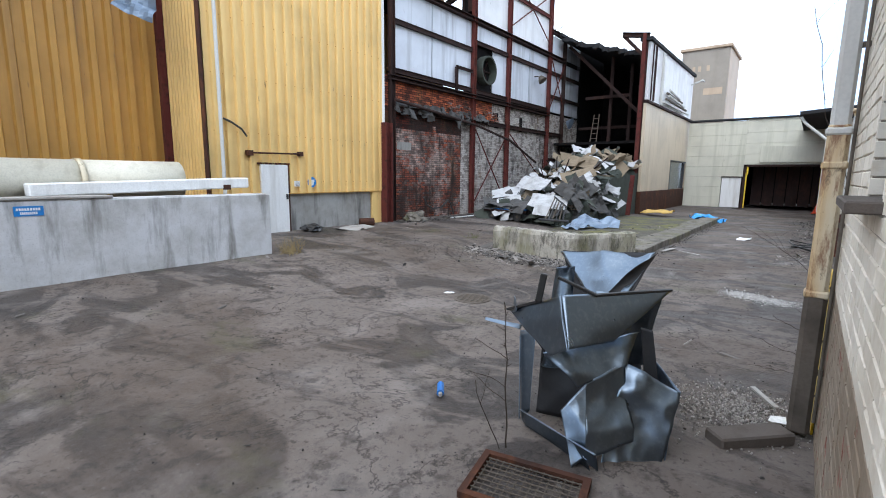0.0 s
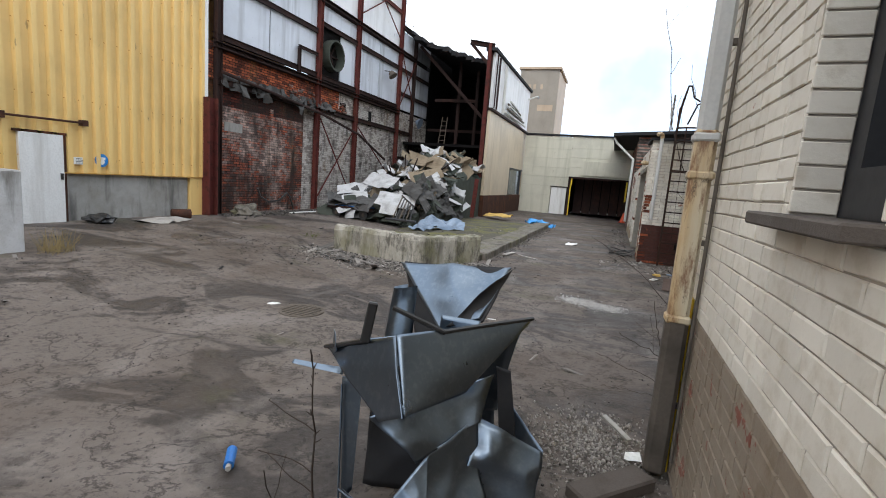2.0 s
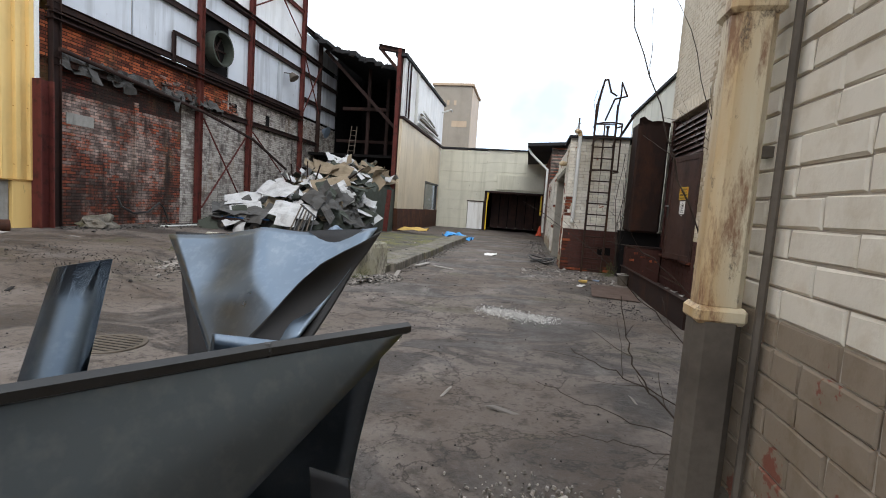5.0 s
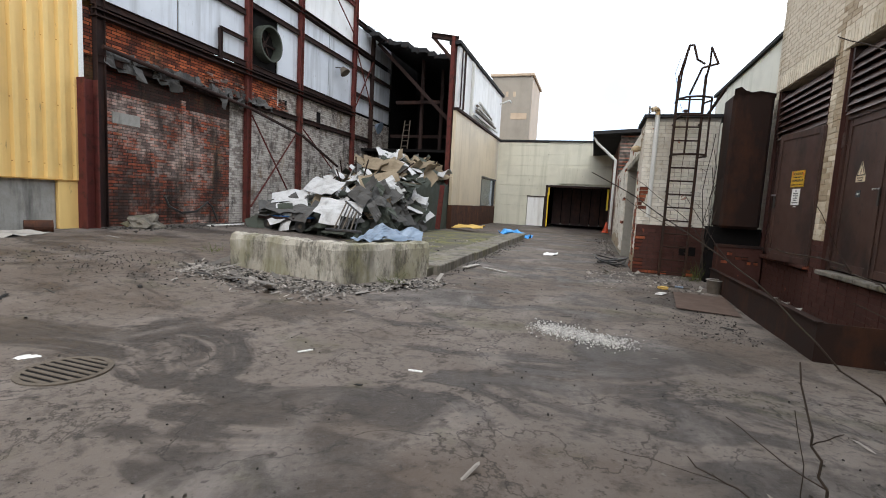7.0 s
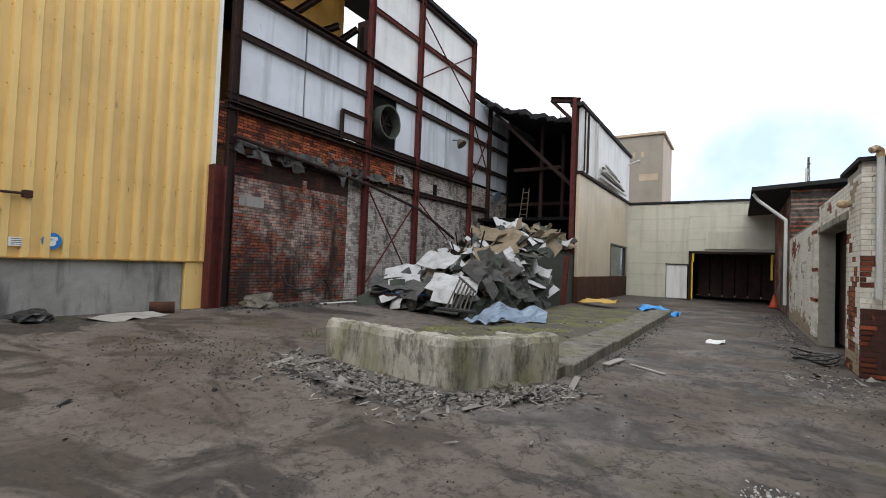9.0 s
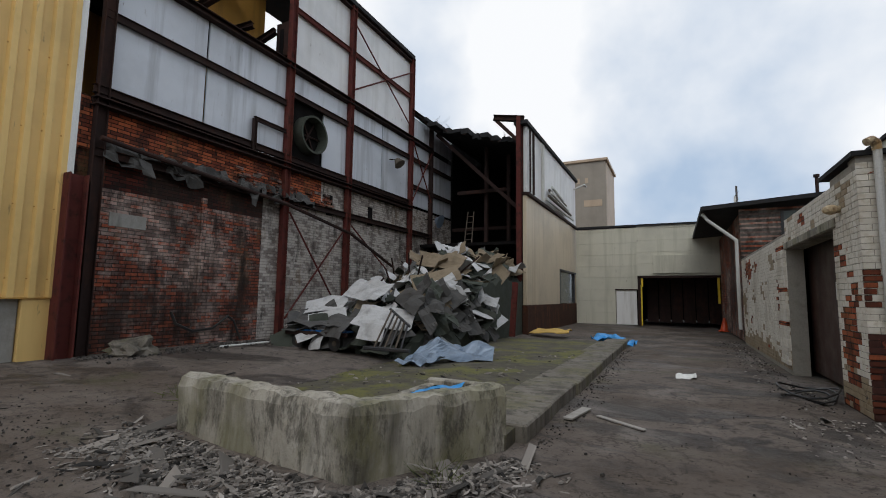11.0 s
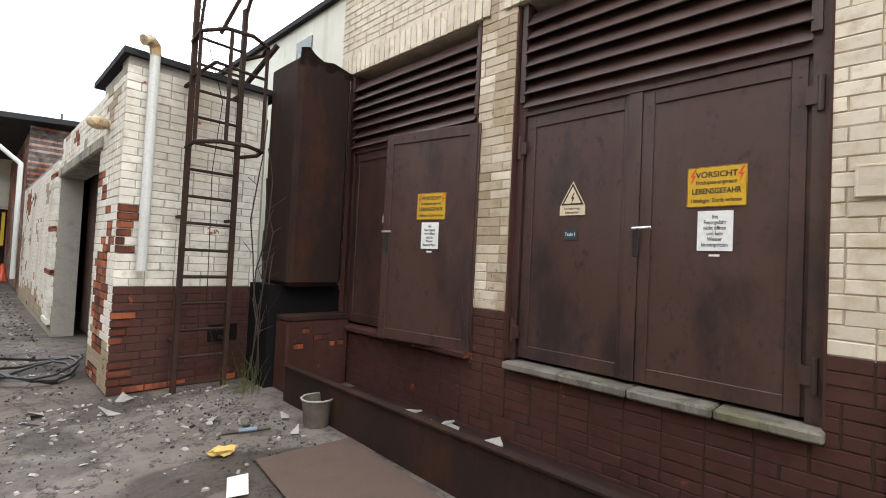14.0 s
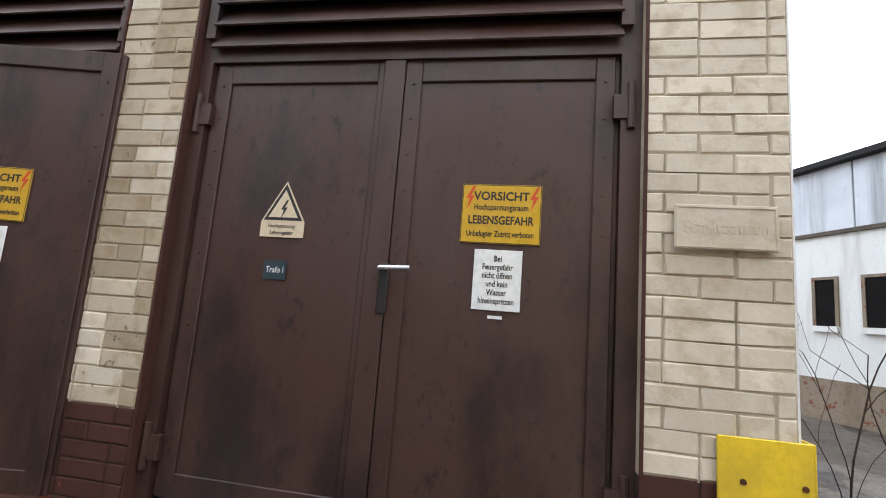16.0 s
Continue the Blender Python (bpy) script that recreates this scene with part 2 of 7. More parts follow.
SOOT_BRICK = painted_brick("weathered_yellow_brick", (0.4, 0.32, 0.22), (0.1, 0.08, 0.06), 0.9, 0.62)
STAINED_BRICK = painted_brick("stained_cream_brick", (0.52, 0.44, 0.33), (0.2, 0.15, 0.1), 0.9, 0.64)
SHED_BRICK = painted_brick("grimy_white_brick", (0.72, 0.68, 0.6), (0.3, 0.1, 0.06), 0.75, 0.66)
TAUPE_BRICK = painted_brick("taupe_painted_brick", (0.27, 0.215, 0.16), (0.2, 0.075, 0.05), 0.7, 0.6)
MAROON_BRICK = painted_brick("maroon_painted_brick", (0.066, 0.026, 0.02), (0.19, 0.055, 0.03), 0.7, 0.65)
MORTAR_GRIME = plain("grimy_mortar", (0.36, 0.33, 0.28), 0.95, amount=0.7, bump=0.4)
MORTAR_CREAM = plain("cream_mortar", (0.46, 0.39, 0.29), 0.95, amount=0.7, bump=0.4)
MORTAR = plain("mortar", (0.42, 0.37, 0.31), 0.95, amount=0.6, bump=0.4)
MORTAR_DARK = plain("dark_mortar", (0.05, 0.03, 0.025), 0.95, amount=0.6, bump=0.4)
FACADE_BRICK = facade_brick()
PEELING_BRICK = facade_brick("peeling_white_brick", 0.2, 0.95, 0.55, (0.44, 0.36, 0.3), (0.33, 0.25, 0.2), 0.4)
BARE_BRICK = facade_brick("bare_orange_brick", 0.7, 0.4, 0.52, (0.42, 0.14, 0.06), (0.26, 0.075, 0.04))
DARK_BRICK = facade_brick("dark_red_brick", 0.6, 0.5, 0.42, (0.2, 0.055, 0.035), (0.1, 0.03, 0.025))
YELLOW = clad("yellow_cladding", (0.78, 0.535, 0.2), (0.5, 0.3, 0.09), 0.35)
OCHRE = clad("ochre_cladding", (0.5, 0.27, 0.055), (0.16, 0.08, 0.03), 0.7)
PANEL = clad("grey_white_panel", (0.6, 0.63, 0.68), (0.16, 0.16, 0.17), 0.75)
PANEL_LIGHT = clad("white_panel", (0.74, 0.74, 0.74), (0.4, 0.37, 0.33), 0.4)
BEIGE = clad("beige_render", (0.6, 0.5, 0.36), (0.36, 0.27, 0.16), 0.5)
GATE_WALL = clad("cream_blockwork", (0.56, 0.54, 0.44), (0.28, 0.28, 0.19), 0.65)
TOWER = clad("tower_render", (0.3, 0.26, 0.21), (0.2, 0.17, 0.13), 0.4)
TOWER_SIDE = clad("tower_side_render", (0.48, 0.36, 0.25), (0.3, 0.22, 0.15), 0.4)
RED_STEEL = rust("red_oxide_steel", (0.1, 0.024, 0.02), (0.15, 0.05, 0.03))
DARK_STEEL = rust("sooty_steel", (0.028, 0.016, 0.014), (0.09, 0.035, 0.02), 0.5)
RUST = rust("rusted_steel")
LADDER_RUST = rust("dark_rusted_steel", (0.034, 0.019, 0.014), (0.11, 0.045, 0.02), 0.5)
TANK_RUST = rust("rusted_tank", (0.022, 0.011, 0.008), (0.085, 0.03, 0.013), 0.5)
BROWN = brown_steel()
GALV = galvanised()
# Black for duct sheets, mostly steel whose shade is put into the colour.
BLACK_SHEET = plain("black_and_shaded_sheet", (0.014, 0.014, 0.016), 0.6, amount=0.4)
# Near-black for burnt surfaces, and for unlit insides and gaps whose shade is coloured in.
SOOT_AND_SHADE = plain("soot", (0.006, 0.005, 0.005), 0.97, dirt=(0.003, 0.003, 0.003))
TAR = plain("roof_felt", (0.03, 0.03, 0.032), 0.9)
WHITE = plain("white_paint", (0.76, 0.76, 0.74), 0.5, dirt=(0.3, 0.26, 0.2), amount=0.6, streak=True)
CREAM = plain("cream_tank", (0.66, 0.62, 0.5), 0.5, dirt=(0.3, 0.25, 0.15), amount=0.7)
GUARD = plain("yellow_paint", (0.78, 0.53, 0.02), 0.42, dirt=(0.2, 0.12, 0.03), amount=0.5)
s = Surface("rusty_cream_pipe", (0.6, 0.53, 0.38), 0.55)
s.layer((0.46, 0.27, 0.09), s.noise(3.2, 6, (1, 1, 0.14), 0.6), 0.4, 0.62, 0.85)
s.layer((0.17, 0.07, 0.03), s.noise(7, 8, (1, 1, 0.22), 0.75), 0.53, 0.62, 0.85)
s.layer((0.05, 0.035, 0.025), s.noise(13, 8, (1, 1, 0.5), 0.8), 0.58, 0.66, 0.8)
s.bump(s.noise(60, 4), 0.3, 0.003)
PIPE_CREAM = s.done()
PIPE_WHITE = plain("zinc_pipe", (0.6, 0.6, 0.57), 0.5, dirt=(0.3, 0.25, 0.2), amount=0.5, streak=True)
PIPE_GREY = plain("cast_iron", (0.12, 0.1, 0.08), 0.8, dirt=(0.03, 0.025, 0.02), amount=0.8)
BLUE = plain("blue_plastic", (0.02, 0.16, 0.5), 0.4)
TARP = plain("blue_tarp", (0.05, 0.32, 0.72), 0.4, amount=0.3)
PALE_BLUE = plain("pale_blue_sheet", (0.2, 0.26, 0.34), 0.4, 0.3)
WOOD = plain("grey_wood", (0.12, 0.1, 0.085), 0.9, streak=False, bump=0.5, scale=8)
PALE_WOOD = plain("pale_wood", (0.36, 0.34, 0.31), 0.8, amount=0.6)
OCHRE_BOARD = plain("ochre_board", (0.6, 0.4, 0.12), 0.8)
BARK = plain("bark", (0.055, 0.042, 0.034), 0.9, amount=0.4, scale=12)
SIGN_YELLOW = plain("yellow_enamel", (0.6, 0.36, 0.025), 0.3, dirt=(0.3, 0.12, 0.03), amount=0.4)
SIGN_WHITE = plain("white_enamel", (0.8, 0.8, 0.77), 0.3, dirt=(0.35, 0.2, 0.1), amount=0.3)
SIGN_CREAM = plain("cream_enamel", (0.72, 0.6, 0.42), 0.35, dirt=(0.35, 0.2, 0.1), amount=0.3)
SIGN_RED = plain("red_enamel", (0.65, 0.08, 0.02), 0.35)
SIGN_BLACK = plain("black_enamel", (0.02, 0.02, 0.02), 0.4)
SIGN_BLUE = plain("blue_enamel", (0.02, 0.2, 0.55), 0.35)
SIGN_DARK = plain("slate_enamel", (0.03, 0.05, 0.06), 0.35)
DUSTY_PLATE = plain("dusty_rusty_plate", (0.1, 0.068, 0.054), 0.8, dirt=(0.08, 0.065, 0.055), amount=0.7, scale=5)
GLASS_DULL = plain("dusty_glass", (0.1, 0.12, 0.12), 0.15, amount=0.3)
FRAME_DARK = plain("dark_frame", (0.03, 0.03, 0.033), 0.5)
RUBBLE = [plain("rubble_grey", (0.09, 0.088, 0.085), 0.85), plain("rubble_white", (0.5, 0.5, 0.5), 0.75, amount=0.7),
          plain("rubble_tan", (0.24, 0.19, 0.13), 0.85, amount=0.7), plain("rubble_green", (0.06, 0.068, 0.055), 0.8)]
s = Surface("litter", (0.15, 0.135, 0.12), 0.9)
s.island(0.95)
LITTER = s.done()
s = Surface("dirt_crumbs", (0.06, 0.053, 0.047), 0.95)
s.island(0.8)
DIRT = s.done()
s = Surface("stone_chips", (0.29, 0.265, 0.24), 0.9)
s.island(0.5)
CHIPS = s.done()
s = Surface("pale_chips", (0.5, 0.48, 0.45), 0.9)
s.island(0.4)
PALE_CHIPS = s.done()
GRASS = plain("dry_grass", (0.3, 0.23, 0.11), 0.9, amount=0.4)
LEAF = plain("weed", (0.09, 0.11, 0.03), 0.8)
ALU = plain("alu_handle", (0.6, 0.6, 0.6), 0.3, 0.9, amount=0.3)


# ---- building helpers ----
def mesh_of(bm, name, material):
    me = bpy.data.meshes.new(name)
    bm.to_mesh(me)
    bm.free()
    for m in material if isinstance(material, (list, tuple)) else [material]:
        me.materials.append(m)
    return me


def part(name, bm, material, parent, label=""):
    ob = new(name, mesh_of(bm, name, material))
    ob.parent = parent
    if label:
        ob["label"] = label
    return ob


SITE = [Matrix()]


def site(dx=0.0, dy=0.0, dz=0.0, sx=1.0, sy=1.0, sz=1.0):
    """Where the things built next stand: their own measures, stretched and moved."""
    SITE[0] = Matrix.Translation((dx, dy, dz)) @ Matrix.Diagonal((sx, sy, sz, 1))


def thing(name, label, category, group="", kind=""):
    e = new(name)
    e.matrix_basis = SITE[0]
    return tagged(e, label, category, group, kind)


def solid(name, bm, material, label, category, group="", kind=""):
    ob = new(name, mesh_of(bm, name, material))
    ob.matrix_basis = SITE[0]
    return tagged(ob, label, category, group, kind)


def box(bm, x0, y0, z0, x1, y1, z1, m=None, bevel=0.0):
    r = bmesh.ops.create_cube(bm, size=1)
    vs = r["verts"]
    for v in vs:
        v.co = Vector(((x0 + x1) / 2 + v.co.x * (x1 - x0), (y0 + y1) / 2 + v.co.y * (y1 - y0), (z0 + z1) / 2 + v.co.z * (z1 - z0)))
    if bevel:
        es = list({e for v in vs for e in v.link_edges})
        vs = list({v for f in bmesh.ops.bevel(bm, geom=es, offset=bevel, segments=1, affect="EDGES")["faces"] for v in f.verts} | {v for v in vs if v.is_valid})
    if m is not None:
        bmesh.ops.transform(bm, matrix=m, verts=vs)
    return bm


def boxed(x0, y0, z0, x1, y1, z1, m=None, bevel=0.0):
    return box(bmesh.new(), x0, y0, z0, x1, y1, z1, m, bevel)


def rod(bm, a, b, r, seg=8, r2=None):
    a, b = Vector(a), Vector(b)
    d = b - a
    res = bmesh.ops.create_cone(bm, cap_ends=True, segments=seg, radius1=r, radius2=r if r2 is None else r2, depth=d.length)
    bmesh.ops.transform(bm, matrix=Matrix.Translation((a + b) / 2) @ d.to_track_quat("Z", "Y").to_matrix().to_4x4(), verts=res["verts"])
    return bm


def rods(points, r, seg=8):
    bm = bmesh.new()
    for a, b in zip(points, points[1:]):
        rod(bm, a, b, r, seg)
    for p in points[1:-1]:
        bmesh.ops.create_uvsphere(bm, u_segments=seg, v_segments=6, radius=r * 1.02, matrix=Matrix.Translation(p))
    return bm


def ibeam(bm, a, b, w, d, up=(0, 0, 1)):
    """An I section from a to b: w across the flanges, d between them."""
    a, b = Vector(a), Vector(b)
    z = (b - a).normalized()
    x = Vector(up).cross(z)
    x = x.normalized() if x.length > 1e-4 else Vector((1, 0, 0))
    y = z.cross(x)
    m = Matrix((x, y, z)).transposed().to_4x4()
    m.translation = a
    n, t = (b - a).length, max(0.012, w * 0.08)
    box(bm, -w / 2, -d / 2, 0, w / 2, -d / 2 + t, n, m)
    box(bm, -w / 2, d / 2 - t, 0, w / 2, d / 2, n, m)
    box(bm, -t / 2, -d / 2 + t, 0, t / 2, d / 2 - t, n, m)
    return bm


def sheet(corners, nx=8, ny=8, crumple=0.05, seed=0, thick=0.004, sharp=2.2):
    """A bent metal sheet over four corners, with creases and a little thickness."""
    bm = bmesh.new()
    p = [Vector(c) for c in corners]
    normal = (p[1] - p[0]).cross(p[3] - p[0]).normalized()
    rows = []
    for side in (0, 1):
        grid = []
        for j in range(ny + 1):
            row = []
            for i in range(nx + 1):
                u, v = i / nx, j / ny
                q = p[0] * (1 - u) * (1 - v) + p[1] * u * (1 - v) + p[2] * u * v + p[3] * (1 - u) * v
                n = noise.noise(q * sharp + Vector((seed * 7.3, seed * 1.7, 0)))
                n2 = noise.noise(q * sharp * 2.3 + Vector((0, seed * 3.1, seed)))
                q = q + normal * crumple * (abs(n) * 2.4 - 0.5 + 0.5 * abs(n2)) - normal * thick * side
                row.append(bm.verts.new(q))
            grid.append(row)
        rows.append(grid)
    for j in range(ny):
        for i in range(nx):
            f, g = rows[0], rows[1]
            bm.faces.new((f[j][i], f[j][i + 1], f[j + 1][i + 1], f[j + 1][i]))
            bm.faces.new((g[j][i], g[j + 1][i], g[j + 1][i + 1], g[j][i + 1]))
    f, g = rows
    for i in range(nx):
        bm.faces.new((f[0][i], g[0][i], g[0][i + 1], f[0][i + 1]))
        bm.faces.new((f[ny][i], f[ny][i + 1], g[ny][i + 1], g[ny][i]))
    for j in range(ny):
        bm.faces.new((f[j][0], f[j + 1][0], g[j + 1][0], g[j][0]))
        bm.faces.new((f[j][nx], g[j][nx], g[j + 1][nx], f[j + 1][nx]))
    return bm


def lump(size, seed, rough=0.3, sub=2):
    bm = bmesh.new()
    bmesh.ops.create_icosphere(bm, subdivisions=sub, radius=1)
    for v in bm.verts:
        k = 1 + rough * noise.noise(v.co * 1.7 + Vector((seed * 5.1, 0, seed)))
        v.co = Vector((v.co.x * size[0] * k, v.co.y * size[1] * k, v.co.z * size[2] * k))
    return bm


def corrugated(length, height, pitch=0.28, depth=0.045, thick=0.004):
    """Trapezoid cladding in the local xz plane, ribs upright, facing -y."""
    prof = []
    n = max(1, round(length / pitch))
    w = length / n
    for i in range(n):
        prof += [(i * w, 0), (i * w + w * 0.48, 0), (i * w + w * 0.58, -depth), (i * w + w * 0.9, -depth)]
    prof.append((length, 0))
    bm = bmesh.new()
    ring = []
    for x, y in prof:
        ring.append([bm.verts.new((x, y, 0)), bm.verts.new((x, y, height)), bm.verts.new((x, y + thick, 0)), bm.verts.new((x, y + thick, height))])
    for a, b in zip(ring, ring[1:]):
        bm.faces.new((a[0], b[0], b[1], a[1]))
        bm.faces.new((b[2], a[2], a[3], b[3]))
        bm.faces.new((a[2], b[2], b[0], a[0]))
        bm.faces.new((a[1], b[1], b[3], a[3]))
    return bm


def brick_mesh(name, length, height, depth, material, seed=0, cut=0.004):
    """One brick: back at y = 0, face at y = -depth, worn front edges."""
    rng = random.Random(seed)
    bm = bmesh.new()
    rings = []
    for y, inset in ((0, 0), (-depth + cut * 1.4, 0), (-depth, cut)):
        ring = []
        for sx, sz in ((0, 0), (1, 0), (1, 1), (0, 1)):
            jx, jz = (rng.uniform(-0.004, 0.004), rng.uniform(-0.004, 0.004)) if y else (0, 0)
            ring.append(bm.verts.new((inset + sx * (length - 2 * inset) + jx, y, inset + sz * (height - 2 * inset) + jz)))
        rings.append(ring)
    for a, b in zip(rings, rings[1:]):
        for k in range(4):
            bm.faces.new((a[k], a[(k + 1) % 4], b[(k + 1) % 4], b[k]))
    bm.faces.new(rings[-1])
    bmesh.ops.recalc_face_normals(bm, faces=bm.faces)
    return mesh_of(bm, name, material)


COURSE, STRETCH, HEADER = 0.077, 0.25, 0.125


def brick_face(parent, origin, turn, length, z0, z1, pick, holes=(), single=lambda u, z: True, depth=0.009, seed=1, limit=300):
    """Lays bricks on a wall face. origin, turn: where u runs from and its heading; pick(u, z): the material;
    holes: (u0, u1, z0, z1); single: which bricks are objects of their own, the others are joined."""
    rng = random.Random(seed)
    cache, joined, count = {}, {}, 0
    base = Matrix.Translation(origin) @ pose(0, 0, 0, 0, 0, turn)
    for k in range(int(z0 / COURSE), int(z1 / COURSE) + 1):
        z = k * COURSE
        if z < z0 - 0.01 or z + COURSE > z1 + 0.03:
            continue
        u = 0.0
        first = True
        while u < length - 0.02:
            w = STRETCH if (k % 2 == 0 or not first) else HEADER
            if not first and rng.random() < 0.12:
                w = HEADER
            first = False
            a, b = u, min(u + w, length)
            u += w
            spans = [(a, b)]
            for h0, h1, hz0, hz1 in holes:
                if z + COURSE > hz0 + 0.02 and z < hz1 - 0.02:
                    out = []
                    for p, q in spans:
                        if q <= h0 or p >= h1:
                            out.append((p, q))
                        else:
                            out += [(p, h0)] * (h0 - p > 0.03) + [(h1, q)] * (q - h1 > 0.03)
                    spans = out
            for p, q in spans:
                if q - p < 0.03:
                    continue
                mat = pick((p + q) / 2, z)
                n = int((q - p - 0.007) / 0.006) * 0.006
                key = (round(n, 3), mat.name, rng.randrange(3))
                if key not in cache:
                    cache[key] = brick_mesh("brick", q - p - 0.01 if n < 0.05 else min(n, q - p - 0.004), COURSE - 0.0055, depth, mat, len(cache))
                m = base @ Matrix.Translation((p + 0.005, rng.uniform(-0.002, 0.002), z + 0.003))
                if single((p + q) / 2, z) and count < limit:
                    ob = new("brick", cache[key])
                    ob.matrix_basis = m
                    ob.parent = parent
                    count += 1
                else:
                    joined.setdefault(mat.name, (mat, []))[1].append((cache[key], m))
    for mat, items in joined.values():
        verts, faces = [], []
        for me, m in items:
            o = len(verts)
            verts += [tuple(m @ v.co) for v in me.vertices]
            faces += [tuple(o + i for i in p.vertices) for p in me.polygons]
        me = bpy.data.meshes.new("brickwork")
        me.from_pydata(verts, [], faces)
        me.materials.append(mat)
        ob = new("brickwork", me)
        ob.parent = parent
        ob["kind"] = "stuff"


FACE_W = Matrix(((0, 0, -1, 0), (-1, 0, 0, 0), (0, 1, 0, 0), (0, 0, 0, 1)))  # text on a face that looks along -x


def lettering(text, size, material, m, parent, bold=0.0, squeeze=1.0, name="lettering", mirror=False):
    cu = bpy.data.curves.new("lettering", "FONT")
    cu.body, cu.size, cu.align_x, cu.align_y, cu.offset, cu.extrude, cu.resolution_u = text, size, "CENTER", "CENTER", bold, 0.0006, 3
    tmp = new("lettering", cu)
    bpy.context.view_layer.update()
    me = bpy.data.meshes.new_from_object(tmp.evaluated_get(bpy.context.evaluated_depsgraph_get()))
    bpy.data.objects.remove(tmp)
    bpy.data.curves.remove(cu)
    me.materials.clear()
    me.materials.append(material)
    me.transform(m @ Matrix.Diagonal((squeeze, 1, 1, 1)))
    ob = new(name, me)
    ob.parent = parent
    return ob


def on_west(x, y, z):
    """A pose on a face that looks along -x."""
    m = FACE_W.copy()
    m.translation = (x, y, z)
    return m


def on_east(x, y, z):
    m = Matrix(((0, 0, 1, 0), (1, 0, 0, 0), (0, 1, 0, 0), (0, 0, 0, 1)))
    m.translation = (x, y, z)
    return m


# ---- ground ----
def soft_step(u):
    u = min(1.0, max(0.0, u))
    return u * u * (3 - 2 * u)


def dip(x, y):
    """The yard falls to the drain and rises to the walls."""
    n = noise.noise(Vector((x * 0.5, y * 0.5, 0))) * 0.02 + noise.noise(Vector((x * 1.7, y * 1.7, 3))) * 0.006
    z = -0.11 * soft_step(1 - math.hypot(x + 2.9, y - 6.3) / 4.4) + 0.27 * soft_step((-x - 4) / 7)
    z += 0.2 * soft_step(1 - math.hypot(x - 1.1, y - 1.6) / 4.6) + 0.08 * soft_step(1 - math.hypot(x - 1.7, y - 13.6) / 3.5)
    return z + n * (1 if abs(x) < 30 and -20 < y < 50 else 0)


def slab_height(x, y):
    k = soft_step((x + 7.9) / 3.0)
    return (dip(x, y) - 0.06) * (1 - k) + 0.155 * k + 0.03 * noise.noise(Vector((x, y, 1)))


def ground():
    xs = [-900, -200, -60, -30, -20] + [-14 + 0.25 * i for i in range(0, 73)] + [5, 6, 8, 10, 14, 20, 40, 120, 900]
    ys = [-900, -200, -60, -30, -15, -8, -4] + [-2 + 0.25 * i for i in range(0, 105)] + [26, 30, 36, 50, 90, 250, 900]
    bm = bmesh.new()
    g = [[bm.verts.new((x, y, dip(x, y))) for x in xs] for y in ys]
    for a, b in zip(g, g[1:]):
        for i in range(len(xs) - 1):
            bm.faces.new((a[i], a[i + 1], b[i + 1], b[i]))
    ob = solid("ground", bm, ASPHALT, "cracked grey-brown asphalt yard with damp patches and grit", "ground", kind="structure")
    for f in ob.data.polygons:
        f.use_smooth = True


ground()


# ---- raised slab with its kerb, and the low planter wall ----
def slab():
    bm = bmesh.new()
    xs = [-10.95 + 8.36 * i / 28 for i in range(29)]
    ys = [10.85 + 10.6 * i / 34 for i in range(35)]
    top = [[bm.verts.new((x, y, slab_height(x, y))) for x in xs] for y in ys]
    for a, b in zip(top, top[1:]):
        for i in range(28):
            bm.faces.new((a[i], a[i + 1], b[i + 1], b[i]))
    rim = [v for v in bm.verts if v.is_boundary]
    ext = bmesh.ops.extrude_edge_only(bm, edges=[e for e in bm.edges if e.is_boundary])
    for v in ext["geom"]:
        if isinstance(v, bmesh.types.BMVert):
            v.co.z = -0.15
    solid("slab", bm, SLAB, "mossy raised concrete slab with ochre puddle stains", "pavement", kind="structure")
    k = thing("kerb", "weathered concrete kerb along the raised slab", "kerb", kind="structure")
    rng = random.Random(3)
    y = 11.15
    while y < 21.2:
        n = rng.uniform(0.9, 1.9)
        part("kerb_stone", boxed(-3.14 + rng.uniform(-0.08, 0.08), y + 0.004, -0.1, -2.47 + rng.uniform(-0.015, 0.015), y + n - 0.004, 0.175 + rng.uniform(-0.012, 0.012), None, 0.018), KERB, k)
        y += n


slab()


